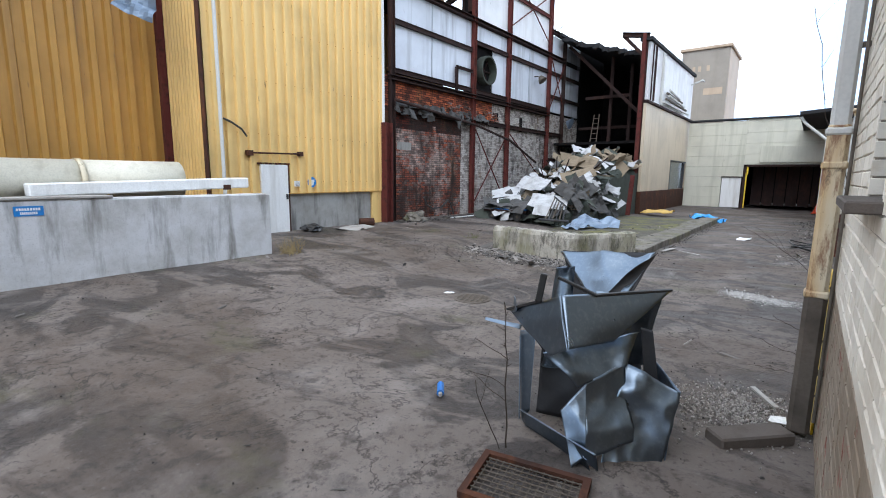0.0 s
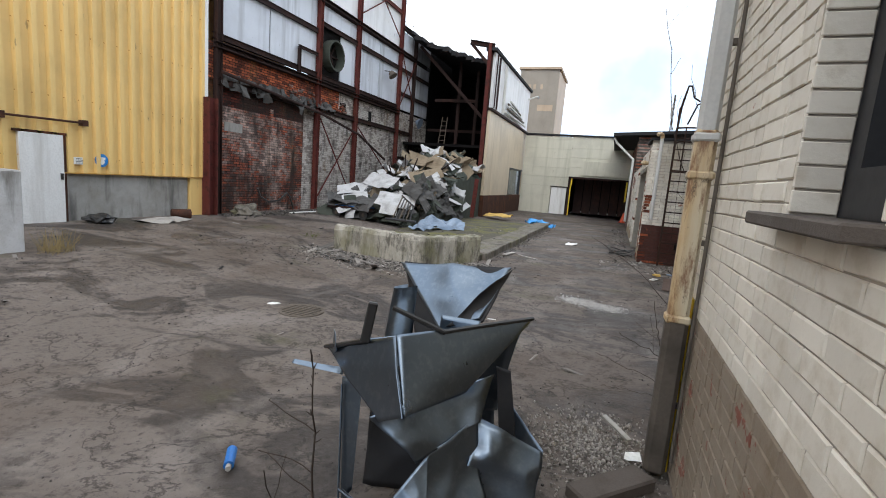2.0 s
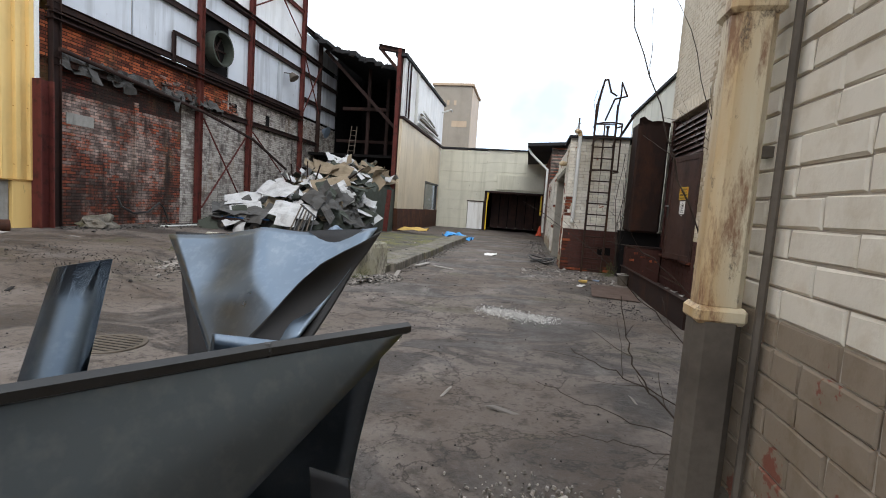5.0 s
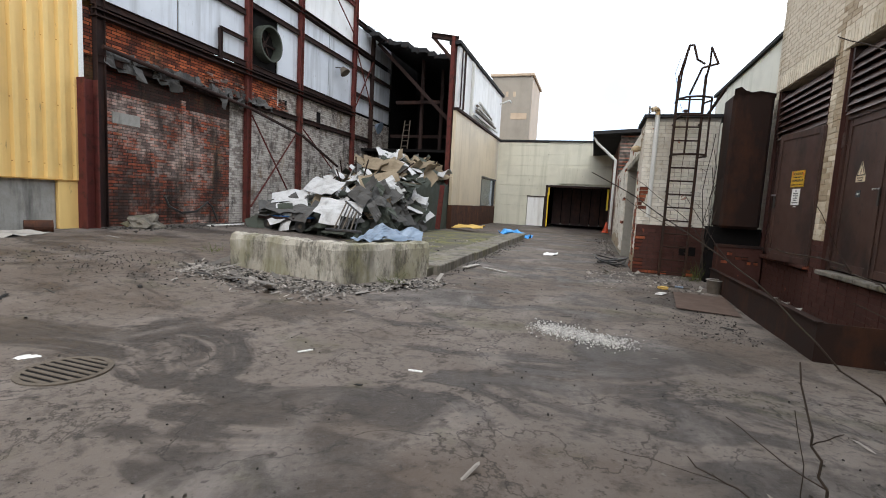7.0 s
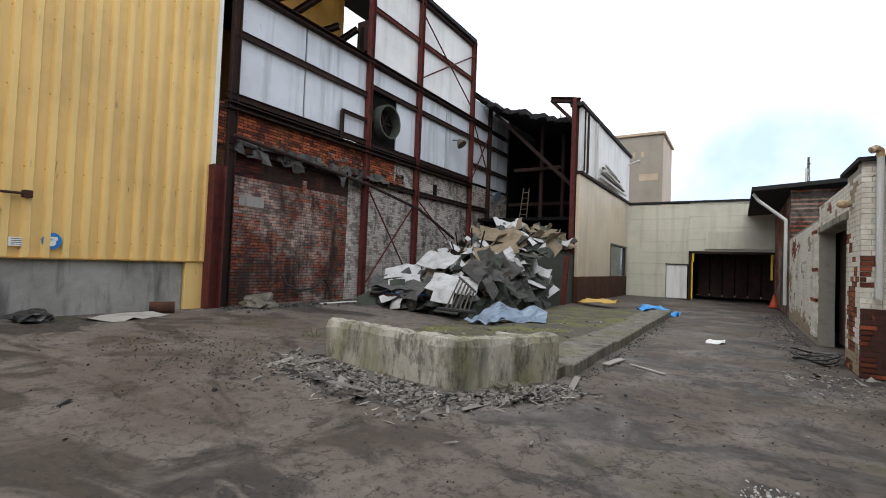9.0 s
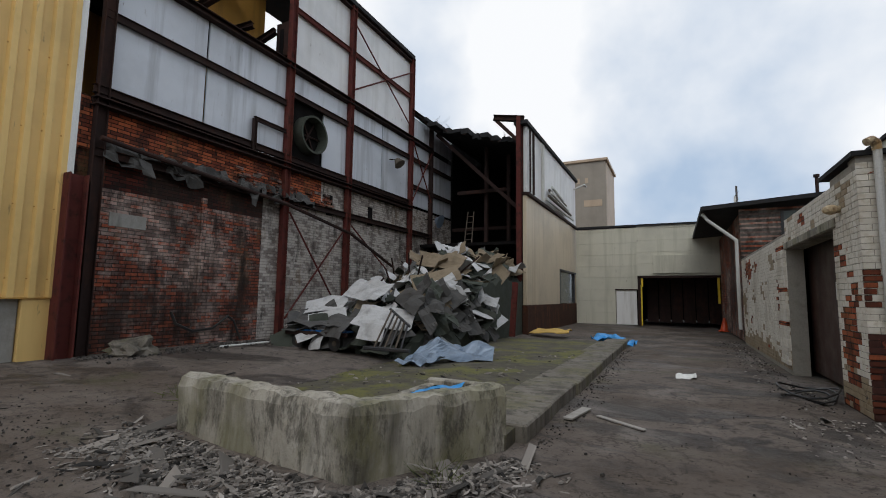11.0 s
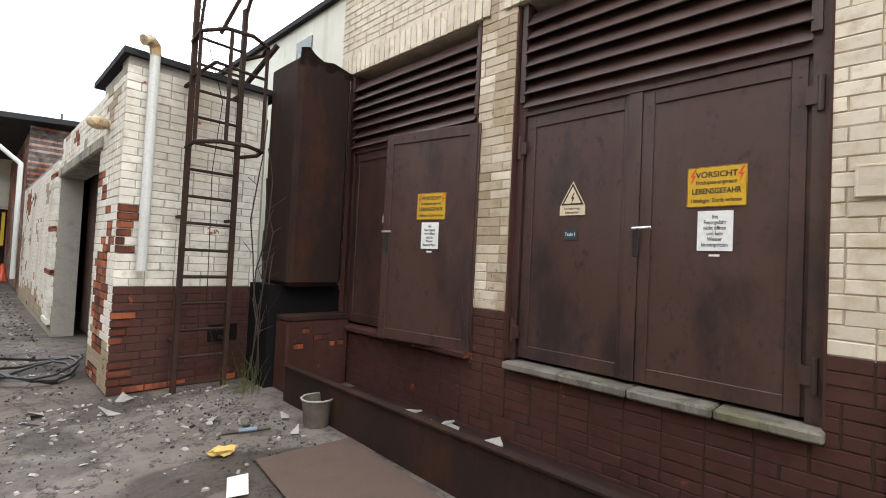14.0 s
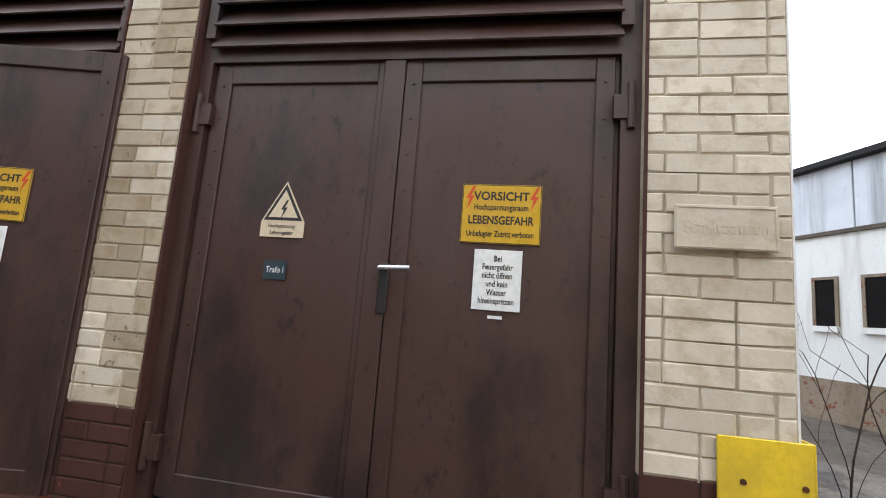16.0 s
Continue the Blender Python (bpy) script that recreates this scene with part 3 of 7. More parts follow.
def planter_wall():
    pts = [(-5.78, 9.72), (-3.38, 9.5), (-2.58, 10.86)]
    bm = bmesh.new()
    prev = None
    path = []
    for a, b in zip(pts, pts[1:]):
        d = Vector(b) - Vector(a)
        for i in range(44):
            path.append(Vector(a) + d * i / 44)
    path.append(Vector(pts[-1]))
    for i, p in enumerate(path):
        t = (path[min(i + 1, len(path) - 1)] - path[max(i - 1, 0)]).normalized()
        nrm = Vector((-t.y, t.x))
        ring = []
        for off, z in ((0, -0.2), (0, 0.0), (0, 0.16), (0, 0.32), (0.0, 0.5), (0.03, 0.585), (0.1, 0.61), (0.2, 0.605), (0.28, 0.58), (0.31, 0.48), (0.31, -0.2)):
            q = p + nrm * off
            k = 1.5 * noise.noise(Vector((q.x * 4, q.y * 4, z * 3)))
            k2 = noise.noise(Vector((q.x * 9, q.y * 9, z * 9)))
            zz = z + (0.016 * k + 0.022 * k2 if z > 0.4 else 0)
            q = q + nrm * (0.02 * k + 0.012 * k2)
            ring.append(bm.verts.new((q.x, q.y, zz)))
        if prev:
            for j in range(len(ring) - 1):
                bm.faces.new((prev[j], ring[j], ring[j + 1], prev[j + 1]))
        else:
            bm.faces.new(ring)
        prev = ring
    bm.faces.new(list(reversed(prev)))
    bmesh.ops.recalc_face_normals(bm, faces=bm.faces)
    solid("low_wall", bm, OLD_CONCRETE, "low mossy concrete wall with a crumbling top edge", "wall", kind="structure")


planter_wall()


# ---- yellow building ----
site(-0.5, 0, 0.2, 1, 1, 1.03)


def yellow_building():
    h = thing("yellow_building", "yellow corrugated metal factory building on a concrete plinth", "building")
    wall = part("wall", corrugated(5.75, 8.2, 0.2875, 0.07), YELLOW, h)
    wall.matrix_basis = pose(-10.45, 5.08, 1.1, 0, 0, 90)
    side = part("side_wall", corrugated(2.0, 9.0, 0.16), YELLOW, h)
    side.matrix_basis = pose(-12.5, 5.05, 0.3)
    back = part("back_wall", corrugated(12.0, 7.2, 0.36, 0.1), OCHRE, h)
    back.matrix_basis = pose(-12.5, -6.95, 0.3, 0, 0, 90)
    part("core", boxed(-16.5, 5.2, 0, -10.55, 10.8, 9.2), OCHRE, h)
    part("roof", boxed(-16.5, -7, 7.5, -10.7, 5.05, 7.7), TAR, h)
    part("plinth", boxed(-12, 7.22, -0.1, -10.5, 10.35, 1.1, None, 0.012), BASE_CONC, h)
    part("plinth", boxed(-12, 5.1, -0.1, -10.5, 6.3, 1.1, None, 0.012), BASE_CONC, h)
    part("corner_post", boxed(-10.62, 10.36, 0.0, -10.42, 10.83, 1.1, None, 0.01), YELLOW, h)
    part("drip_edge", boxed(-10.56, 5.1, 1.08, -10.39, 10.84, 1.105), OCHRE, h)
    part("trim", boxed(-10.5, 10.8, 2.1, -10.36, 10.9, 8.8), WHITE, h, "dented white corner trim")
    part("downpipe", rods([(-10.38, 10.93, 0.05), (-10.38, 10.93, 2.2)], 0.035), PIPE_WHITE, h)
    part("post", boxed(-12.45, 4.86, 0, -12.28, 5.03, 7.5), RED_STEEL, h, "maroon steel post")
    part("downpipe", rods([(-10.4, 4.98, 1.1), (-10.4, 4.98, 9)], 0.05), RUST, h, "rusty brown downpipe")
    part("downpipe", rods([(-10.36, 5.36, 1.1), (-10.36, 5.36, 9)], 0.045), PIPE_WHITE, h, "white downpipe")
    door = part("door", boxed(-10.52, 6.36, 0.06, -10.372, 7.16, 1.85, None, 0.008), WHITE, h, "white steel door, shut")
    part("door_handle", boxed(-10.372, 7.08, 0.95, -10.33, 7.12, 1.08), SIGN_BLACK, door)
    part("frame", box(boxed(-10.55, 6.29, 1.85, -10.38, 7.23, 1.9), -10.55, 7.16, 0, -10.4, 7.22, 1.85), RUST, h)
    part("bracket", rods([(-10.34, 6.05, 2.12), (-10.3, 6.1, 2.13), (-10.3, 7.55, 2.15)], 0.022), RUST, h)
    part("bracket", boxed(-10.42, 5.98, 2.06, -10.28, 6.12, 2.19), RUST, h)
    part("bracket", boxed(-10.42, 7.5, 2.09, -10.28, 7.62, 2.21), RUST, h)
    part("cable", rods([(-10.36, 5.42, 2.9), (-10.3, 5.6, 2.82), (-10.3, 5.85, 2.68), (-10.33, 5.99, 2.52)], 0.025, 6), SIGN_BLACK, h)
    part("roof_flap", sheet([(-11.2, 3.6, 5.0), (-10.6, 4.1, 4.75), (-10.6, 4.3, 5.3), (-11.2, 3.9, 5.5)], 8, 8, 0.12, 5), PALE_BLUE, h, "torn grey foil")
    bm = bmesh.new()
    for i in range(20):
        for z in (1.4, 2.6, 3.9, 5.2, 6.5):
            box(bm, -10.412, 5.2 + i * 0.2875, z, -10.398, 5.22 + i * 0.2875, z + 0.02)
    ob = part("screw", bm, OCHRE, h)
    ob["kind"] = "stuff"


yellow_building()


def round_sign():
    s = thing("safety_sign", "round blue safety sign with a white helmet shape", "sign")
    bm = bmesh.new()
    rod(bm, (-10.4, 7.95, 1.39), (-10.385, 7.95, 1.39), 0.145, 28)
    part("plate", bm, SIGN_BLUE, s)
    bm = bmesh.new()
    rod(bm, (-10.386, 7.95, 1.36), (-10.38, 7.95, 1.36), 0.062, 18)
    box(bm, -10.386, 7.87, 1.4, -10.38, 8.03, 1.46)
    part("symbol", bm, SIGN_WHITE, s)
    s = thing("notice", "small white notice on the yellow cladding", "sign")
    part("plate", boxed(-10.4, 7.36, 1.28, -10.388, 7.62, 1.43), SIGN_WHITE, s)
    bm = bmesh.new()
    for z in (1.31, 1.34, 1.37, 1.4):
        box(bm, -10.389, 7.4, z - 0.005, -10.386, 7.58, z + 0.005)
    part("print", bm, SIGN_BLACK, s)


round_sign()


# ---- brick hall behind steel frame ----
site(-0.25, -0.29, 0.26, 1, 1.018, 1.034)
COLS = [11.35, 16.05, 18.8, 22.84]
FX = -10.75


def hall():
    w = thing("wall_hall", "sooty red brick hall wall with peeling white paint", "wall", kind="structure")
    part("brick_wall", boxed(FX - 0.4, 10.95, -0.2, FX, 15.4, 3.1), FACADE_BRICK, w)
    part("brick_wall", boxed(FX - 0.4, 10.95, 3.1, FX, 15.4, 3.75), DARK_BRICK, w)
    part("brick_wall", boxed(FX - 0.4, 10.95, 3.75, FX + 0.03, 17.6, 4.75), BARE_BRICK, w)
    part("brick_wall", boxed(FX - 0.4, 15.4, -0.2, FX, 17.6, 3.75), PEELING_BRICK, w)
    part("brick_wall", boxed(FX - 0.4, 17.6, -0.2, FX, 27.0, 4.75), PEELING_BRICK, w)
    part("pilaster", boxed(FX, 13.62, 0, FX + 0.05, 13.74, 3.3), FACADE_BRICK, w)
    part("lintel", boxed(FX, 11.7, 2.4, FX + 0.02, 12.4, 2.66), BASE_CONC, w)
    # Holes are flush black boxes; the shade inside them is their colour.
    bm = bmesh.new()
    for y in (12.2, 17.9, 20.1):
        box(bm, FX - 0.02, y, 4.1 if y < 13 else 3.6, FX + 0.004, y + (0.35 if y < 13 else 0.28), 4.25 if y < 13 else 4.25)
    part("hole", bm, SOOT_AND_SHADE, w)
    bm = bmesh.new()
    rng = random.Random(8)
    for i in range(46):
        y = 14.3 + rng.random() * 3.6
        z = 3.75 + rng.random() * 0.45
        box(bm, FX - 0.02, y, z, FX + 0.05 + rng.random() * 0.06, y + 0.24, z + 0.075, pose(0, 0, 0))
    ob = part("loose_brick", bm, FACADE_BRICK, w)
    ob["kind"] = "stuff"
    part("inner_wall", boxed(FX - 2.6, 10.9, 4.7, FX - 2.4, 17.2, 10.9), OCHRE, w)
    for k in range(5):
        part("beam", ibeam(bmesh.new(), (FX - 2.2, 11.5 + k, 7.75 + 0.2 * (k % 2)), (FX - 0.3, 12.6 + k * 0.8, 8.3 + 0.25 * (k % 3)), 0.16, 0.16), DARK_STEEL, w)
    # Added black roof, only there to shade the ochre inner wall.
    part("roof_rest", boxed(FX - 3, 10.9, 10.3, FX - 0.7, 16.0, 10.4), SOOT_AND_SHADE, w)
    part("hose", rods([(FX + 0.12, 13.0, 0.75), (FX + 0.15, 13.1, 0.5), (FX + 0.15, 13.5, 0.32), (FX + 0.15, 14.0, 0.36), (FX + 0.15, 14.4, 0.62), (FX + 0.12, 14.6, 0.5), (FX + 0.14, 14.8, 0.05)], 0.03, 6), SIGN_BLACK, w)
    part("core", boxed(FX - 3, 10.9, 0, FX - 0.45, 27, 4.7), SOOT_AND_SHADE, w)

    f = thing("steel_frame", "red-brown steel columns and rails of the burnt hall", "steel frame", kind="structure")
    for i, y in enumerate(COLS):
        top = (8.6, 10.2, 10.9, 11.0)[i]
        part("column", ibeam(bmesh.new(), (FX + 0.12, y, 0), (FX + 0.12, y, top), 0.15, 0.2, (0, 1, 0)), RED_STEEL if i else DARK_STEEL, f)
    part("column", ibeam(bmesh.new(), (FX + 0.2, 11.0, 0), (FX + 0.2, 11.0, 3.2), 0.3, 0.3, (0, 1, 0)), RED_STEEL, f)
    part("column", ibeam(bmesh.new(), (FX + 0.1, 24.65, 0), (FX + 0.1, 24.65, 8.6), 0.16, 0.16, (0, 1, 0)), DARK_STEEL, f)
    for z, y0, y1, h in ((4.66, 11.2, 22.9, 0.3), (4.9, 11.2, 22.9, 0.12), (7.55, 11.2, 24.6, 0.24), (3.72, 11.3, 24.6, 0.14), (6.42, 11.3, 16, 0.08), (6.75, 16.1, 26.9, 0.1), (8.72, 22.8, 27, 0.2), (10.85, 16.0, 22.9, 0.16), (9.3, 16.1, 22.8, 0.08), (5.6, 22.9, 26.9, 0.1), (2.4, 22.9, 26.9, 0.1)):
        part("rail", ibeam(bmesh.new(), (FX + 0.1, y0, z), (FX + 0.1, y1, z), h, 0.16, (0, 0, 1)), DARK_STEEL if z != 9.3 else RED_STEEL, f)
    for a, b in (((18.9, 8.0), (22.7, 10.3)), ((18.9, 10.3), (22.7, 8.0)), ((16.2, 3.4), (18.7, 0.4)), ((16.2, 0.5), (18.7, 3.3)), ((22.9, 4.9), (24.6, 7.4)), ((19, 3.4), (22.6, 1.2)), ((22.9, 7.5), (24.6, 5.2))):
        part("brace", rods([(FX + 0.16, a[0], a[1]), (FX + 0.16, b[0], b[1])], 0.028, 6), RED_STEEL, f)
    part("frame_bar", ibeam(bmesh.new(), (FX + 0.14, 14.88, 4.75), (FX + 0.14, 14.88, 5.6), 0.09, 0.1, (0, 1, 0)), DARK_STEEL, f)
    part("frame_bar", ibeam(bmesh.new(), (FX + 0.14, 14.85, 5.6), (FX + 0.14, 16.0, 5.6), 0.09, 0.1), DARK_STEEL, f)
    part("pipe", rods([(FX + 0.3, 11.3, 3.95), (FX + 0.32, 16, 3.55), (FX + 0.32, 18.8, 3.1), (FX + 0.5, 21, 2.2)], 0.05, 8), DARK_STEEL, f)

    c = thing("cladding", "grey-white metal wall panels streaked with soot", "wall panel", kind="structure")
    cols = [(11.4, 13.5), (13.55, 16.0)]
    for y0, y1 in cols:
        part("panel", boxed(FX - 0.04, y0, 4.86, FX + 0.02, y1, 6.4, None, 0.01), PANEL, c)
        part("panel", boxed(FX - 0.04, y0, 6.45, FX + 0.02, y1, 7.5, None, 0.01), PANEL, c)
    for y0, y1 in ((17.6, 18.75), (18.85, 20.85), (20.9, 22.8)):
        part("panel", boxed(FX - 0.04, y0, 4.86, FX + 0.02, y1, 6.7, None, 0.01), PANEL, c)
    for y0, y1 in ((16.1, 18.75), (18.85, 20.85), (20.9, 22.8), (22.9, 24.6), (24.7, 26.9)):
        part("panel", boxed(FX - 0.04, y0, 6.8, FX + 0.02, y1, 7.45, None, 0.01), PANEL, c)
    for y0, y1 in ((16.1, 18.75), (18.85, 22.8)):
        part("panel", boxed(FX - 0.04, y0, 7.7, FX + 0.02, y1, 9.27, None, 0.01), PANEL_LIGHT, c)
        part("panel", boxed(FX - 0.04, y0, 9.33, FX + 0.02, y1, 10.8, None, 0.01), PANEL_LIGHT, c)
    for y0, y1, z0, z1 in ((22.9, 24.6, 4.86, 5.55), (24.7, 26.9, 4.86, 5.55), (22.9, 24.6, 5.65, 6.7), (24.7, 26.9, 5.65, 6.7), (22.9, 26.9, 7.7, 8.6)):
        part("panel", boxed(FX - 0.04, y0, z0, FX + 0.02, y1, z1, None, 0.01), PANEL, c)
    # Added black sheet, so the gaps between panels show the dark inside as colour.
    part("backing", boxed(FX - 0.35, 16.0, 4.75, FX - 0.2, 27, 8.7), SOOT_AND_SHADE, c)
    part("roof_edge", boxed(FX - 3.0, 16.0, 10.95, FX + 0.2, 22.9, 11.1), TAR, c)
    part("panel", boxed(FX - 0.5, 16.02, 7.9, FX + 0.02, 16.08, 8.9), DARK_STEEL, c)
    part("floor_edge", boxed(FX - 2.6, 11.0, 7.6, FX - 0.02, 16.0, 7.72), SOOT_AND_SHADE, c)

    d = thing("fan_duct", "round green-black fan duct ring in the wall", "duct")
    bm = bmesh.new()
    for r0, r1 in ((0.56, 0.5),):
        n = 32
        ring = [[bm.verts.new((x, 16.95 + r * math.cos(a), 5.8 + r * math.sin(a))) for x, r in ((FX - 0.3, r0), (FX + 0.3, r0), (FX + 0.3, r1), (FX - 0.3, r1))] for a in (2 * math.pi * i / n for i in range(n))]
        for i in range(n):
            p, q = ring[i], ring[(i + 1) % n]
            for j in range(4):
                bm.faces.new((p[j], p[(j + 1) % 4], q[(j + 1) % 4], q[j]))
        bmesh.ops.recalc_face_normals(bm, faces=bm.faces)
    part("ring", bm, RUBBLE[3], d)
    bm = bmesh.new()
    for a in range(6):
        rod(bm, (FX, 16.95, 5.8), (FX, 16.95 + 0.5 * math.cos(a * 1.05), 5.8 + 0.5 * math.sin(a * 1.05)), 0.03, 5)
    part("blade", bm, DARK_STEEL, d)
    # Black box behind the ring; the dark inside of the fan is coloured in.
    part("surround", boxed(FX - 0.3, 16.15, 4.9, FX - 0.05, 17.58, 6.7), SOOT_AND_SHADE, d)
    lamp = thing("wall_lamp", "grey bell-shaped lamp on a wall bracket", "lamp")
    part("shade", rod(bmesh.new(), (FX + 0.35, 21.4, 6.25), (FX + 0.5, 21.4, 6.05), 0.1, 14, 0.22), PIPE_GREY, lamp)
    part("arm", rods([(FX, 21.4, 6.3), (FX + 0.36, 21.4, 6.26)], 0.02), DARK_STEEL, lamp)
    lamp = thing("wall_lamp", "grey bell-shaped lamp on a wall bracket", "lamp")
    part("shade", rod(bmesh.new(), (FX + 0.5, 24.4, 4.4), (FX + 0.75, 24.4, 4.3), 0.08, 14, 0.3), PALE_BLUE, lamp)
    part("arm", rods([(FX, 24.4, 4.45), (FX + 0.51, 24.4, 4.41)], 0.02), DARK_STEEL, lamp)

    t = thing("torn_canopy", "tattered grey roofing felt hanging over the brick wall", "canopy")
    for i in range(9):
        y = 11.5 + i * 0.62
        lo = 3.78 - random.Random(i).random() * 0.3
        part("strip", sheet([(FX + 0.05, y, 4.02), (FX + 0.05, y + 0.7, 3.98), (FX + 0.24, y + 0.75, lo), (FX + 0.24, y - 0.1, lo + 0.1)], 9, 8, 0.13, i, 0.006, 4), RUBBLE[0], t)
    part("strip", sheet([(FX + 0.3, 14.7, 3.7), (FX + 0.35, 14.95, 3.66), (FX + 0.32, 14.9, 3.3), (FX + 0.3, 14.8, 3.35)], 4, 6, 0.06, 77), RUBBLE[0], t)
    part("strip", sheet([(FX + 0.3, 12.0, 3.75), (FX + 0.35, 12.25, 3.7), (FX + 0.4, 12.3, 3.4), (FX + 0.3, 12.1, 3.45)], 4, 6, 0.06, 78), RUBBLE[0], t)


hall()


# ---- burnt hall end, beige wing, gate wall, tower ----
site(-0.28, 0.55, 0.15, 1, 1, 1.06)


def hall_end():
    w = thing("burnt_hall", "dark burnt-out hall bay with a collapsed front", "building", kind="structure")
    # Burnt walls and floor; the shade of the deep bay is in their black too.
    part("back_wall", boxed(-11.2, 31.0, 0, -6.02, 31.3, 7.2), SOOT_AND_SHADE, w)
    part("side_wall", boxed(-11.3, 26.9, 0, -10.8, 31.1, 8.6), SOOT_AND_SHADE, w)
    part("inner_wall", boxed(-6.2, 23.5, 0, -6.01, 31.1, 7.7), SOOT_AND_SHADE, w)
    part("floor", boxed(-10.7, 23.5, 3.2, -6.2, 31, 3.32), SOOT_AND_SHADE, w)
    bm = bmesh.new()
    n = 16
    rng = random.Random(4)
    for i in range(n):
        x0, x1 = -10.75 + 4.6 * i / n, -10.75 + 4.6 * (i + 1) / n
        z = 8.65 - 1.5 * (i / n) ** 0.7
        box(bm, x0, 23.4 + rng.uniform(-0.25, 0.6), z - 0.12, x1 + 0.05, 31, z + rng.uniform(0.0, 0.1))
    part("roof", bm, TAR, w, "sagging burnt roof")
    bm = bmesh.new()
    for i in range(n):
        x0, x1 = -10.85 + 4.85 * i / n, -10.85 + 4.85 * (i + 1) / n
        box(bm, x0, 30.7, 7.0, x1, 30.95, 8.6 - 1.5 * (i / n) ** 0.7)
    part("gable", bm, SOOT_AND_SHADE, w)
    bm = bmesh.new()
    for i in range(60):
        x = -10.7 + 4.5 * rng.random()
        z = 8.65 - 1.5 * max(0, (x + 10.75) / 4.6) ** 0.7
        a = Vector((x, 23.5 + rng.random() * 0.6, z))
        rod(bm, a, a + Vector((rng.uniform(-0.2, 0.2), rng.uniform(-0.5, 0.1), rng.uniform(-0.25, 0.25))), 0.02, 4, 0.008)
    part("splinter", bm, DARK_STEEL, w)["kind"] = "stuff"
    for a, b in (((-10.4, 24.4, 8.2), (-6.3, 24.2, 4.5)), ((-8.2, 25, 3.3), (-8.2, 25, 7.6)), ((-9.5, 24.8, 5.6), (-7.2, 24.8, 5.6)), ((-7.3, 25.4, 3.3), (-7.3, 25.4, 7.2)), ((-10.3, 26, 4.2), (-6.3, 26, 4.2))):
        part("beam", ibeam(bmesh.new(), a, b, 0.14, 0.16, (0, 1, 0)), DARK_STEEL, w)
    lad = thing("ladder", "small grey metal ladder inside the burnt hall", "ladder")
    for dx in (0, 0.35):
        part("rail", rods([(-9.0 + dx, 24.4, 3.32), (-8.95 + dx * 0.8, 24.7, 4.75)], 0.025, 6), PIPE_GREY, lad)
    for i in range(5):
        part("rung", rods([(-8.99, 24.45 + i * 0.05, 3.55 + i * 0.25), (-8.66, 24.45 + i * 0.05, 3.55 + i * 0.25)], 0.016, 6), PIPE_GREY, lad)

    b = thing("beige_building", "beige rendered wing with a grey panelled upper storey", "building")
    part("wall", boxed(-6.0, 23.2, 0.95, -5.85, 28.9, 4.95, None, 0.01), BEIGE, b)
    part("wall", boxed(-6.0, 28.9, 2.56, -5.85, 33.5, 4.95), BEIGE, b)
    part("wall", boxed(-6.0, 33.1, 0.95, -5.85, 33.5, 2.56), BEIGE, b)
    part("plinth", boxed(-6.02, 23.15, -0.1, -5.8, 33.5, 0.95, None, 0.02), RUST, b, "dark brown painted plinth")
    win = part("window", boxed(-5.98, 28.92, 0.97, -5.94, 33.08, 2.54), GLASS_DULL, b, "dusty grey window")
    part("frame", box(box(boxed(-5.95, 28.9, 0.95, -5.83, 29.0, 2.56), -5.95, 32.6, 0.95, -5.86, 32.75, 2.56), -5.95, 28.9, 2.48, -5.83, 33.1, 2.56), FRAME_DARK, win)
    for i in range(4):
        part("panel", boxed(-6.0, 23.3 + i * 2.5, 5.1, -5.86, 25.77 + i * 2.5, 7.6, None, 0.01), PANEL_LIGHT, b)
    part("end_wall", boxed(-6.25, 23.12, 0, -6.02, 23.22, 7.7), DARK_STEEL, b)
    part("roof", boxed(-6.3, 23.0, 7.6, -5.75, 33.5, 7.74), TAR, b)
    part("sill", boxed(-6.0, 23.15, 4.95, -5.74, 33.5, 5.06, None, 0.01), DARK_STEEL, b)
    for i, y in enumerate((23.5, 24.0, 25.3, 25.6)):
        part("pipe", rods([(-5.78, y, 5.1), (-5.78, y, 7.5)], 0.05 if i % 2 else 0.035), PIPE_WHITE if i > 1 else DARK_STEEL, b)
    for i in range(5):
        part("pipe", rods([(-5.7 + 0.07 * (i % 3), 25.7 + i * 0.2, 5.25 + i * 0.16), (-5.68, 31.5 - i * 0.6, 5.22 + i * 0.14)], 0.06), PIPE_GREY if i % 2 else PIPE_WHITE, b)
    part("bracket", rods([(-5.8, 32.4, 7.0), (-5.2, 32.4, 7.2), (-5.2, 32.9, 7.2)], 0.05), PIPE_WHITE, b)
    for y in (23.15, 23.32):
        part("column", ibeam(bmesh.new(), (-6.1, y - 0.1, 0), (-6.1, y - 0.1, 7.9), 0.16, 0.16, (0, 1, 0)), RED_STEEL, b)
    part("beam", ibeam(bmesh.new(), (-7.1, 22.9, 7.95), (-5.9, 23.1, 7.8), 0.2, 0.2), DARK_STEEL, b)
    part("beam", ibeam(bmesh.new(), (-7.0, 22.95, 7.85), (-6.15, 23.1, 7.0), 0.14, 0.14, (0, 1, 0)), DARK_STEEL, b)

    site(-0.2, -0.4, 0.07, 0.995, 1, 1.005)
    g = thing("gate_wall", "cream block wall with a wide dark gateway", "wall", kind="structure")
    for x0, x1, z0, z1 in ((-5.85, -3.78, 0, 5.1), (-3.78, -2.66, 1.86, 5.15), (-2.66, 1.35, 2.58, 5.2), (1.35, 4.5, 0, 5.3)):
        z = z0
        k = 0
        while z < z1 - 0.05:
            zt = min(z + 0.62, z1)
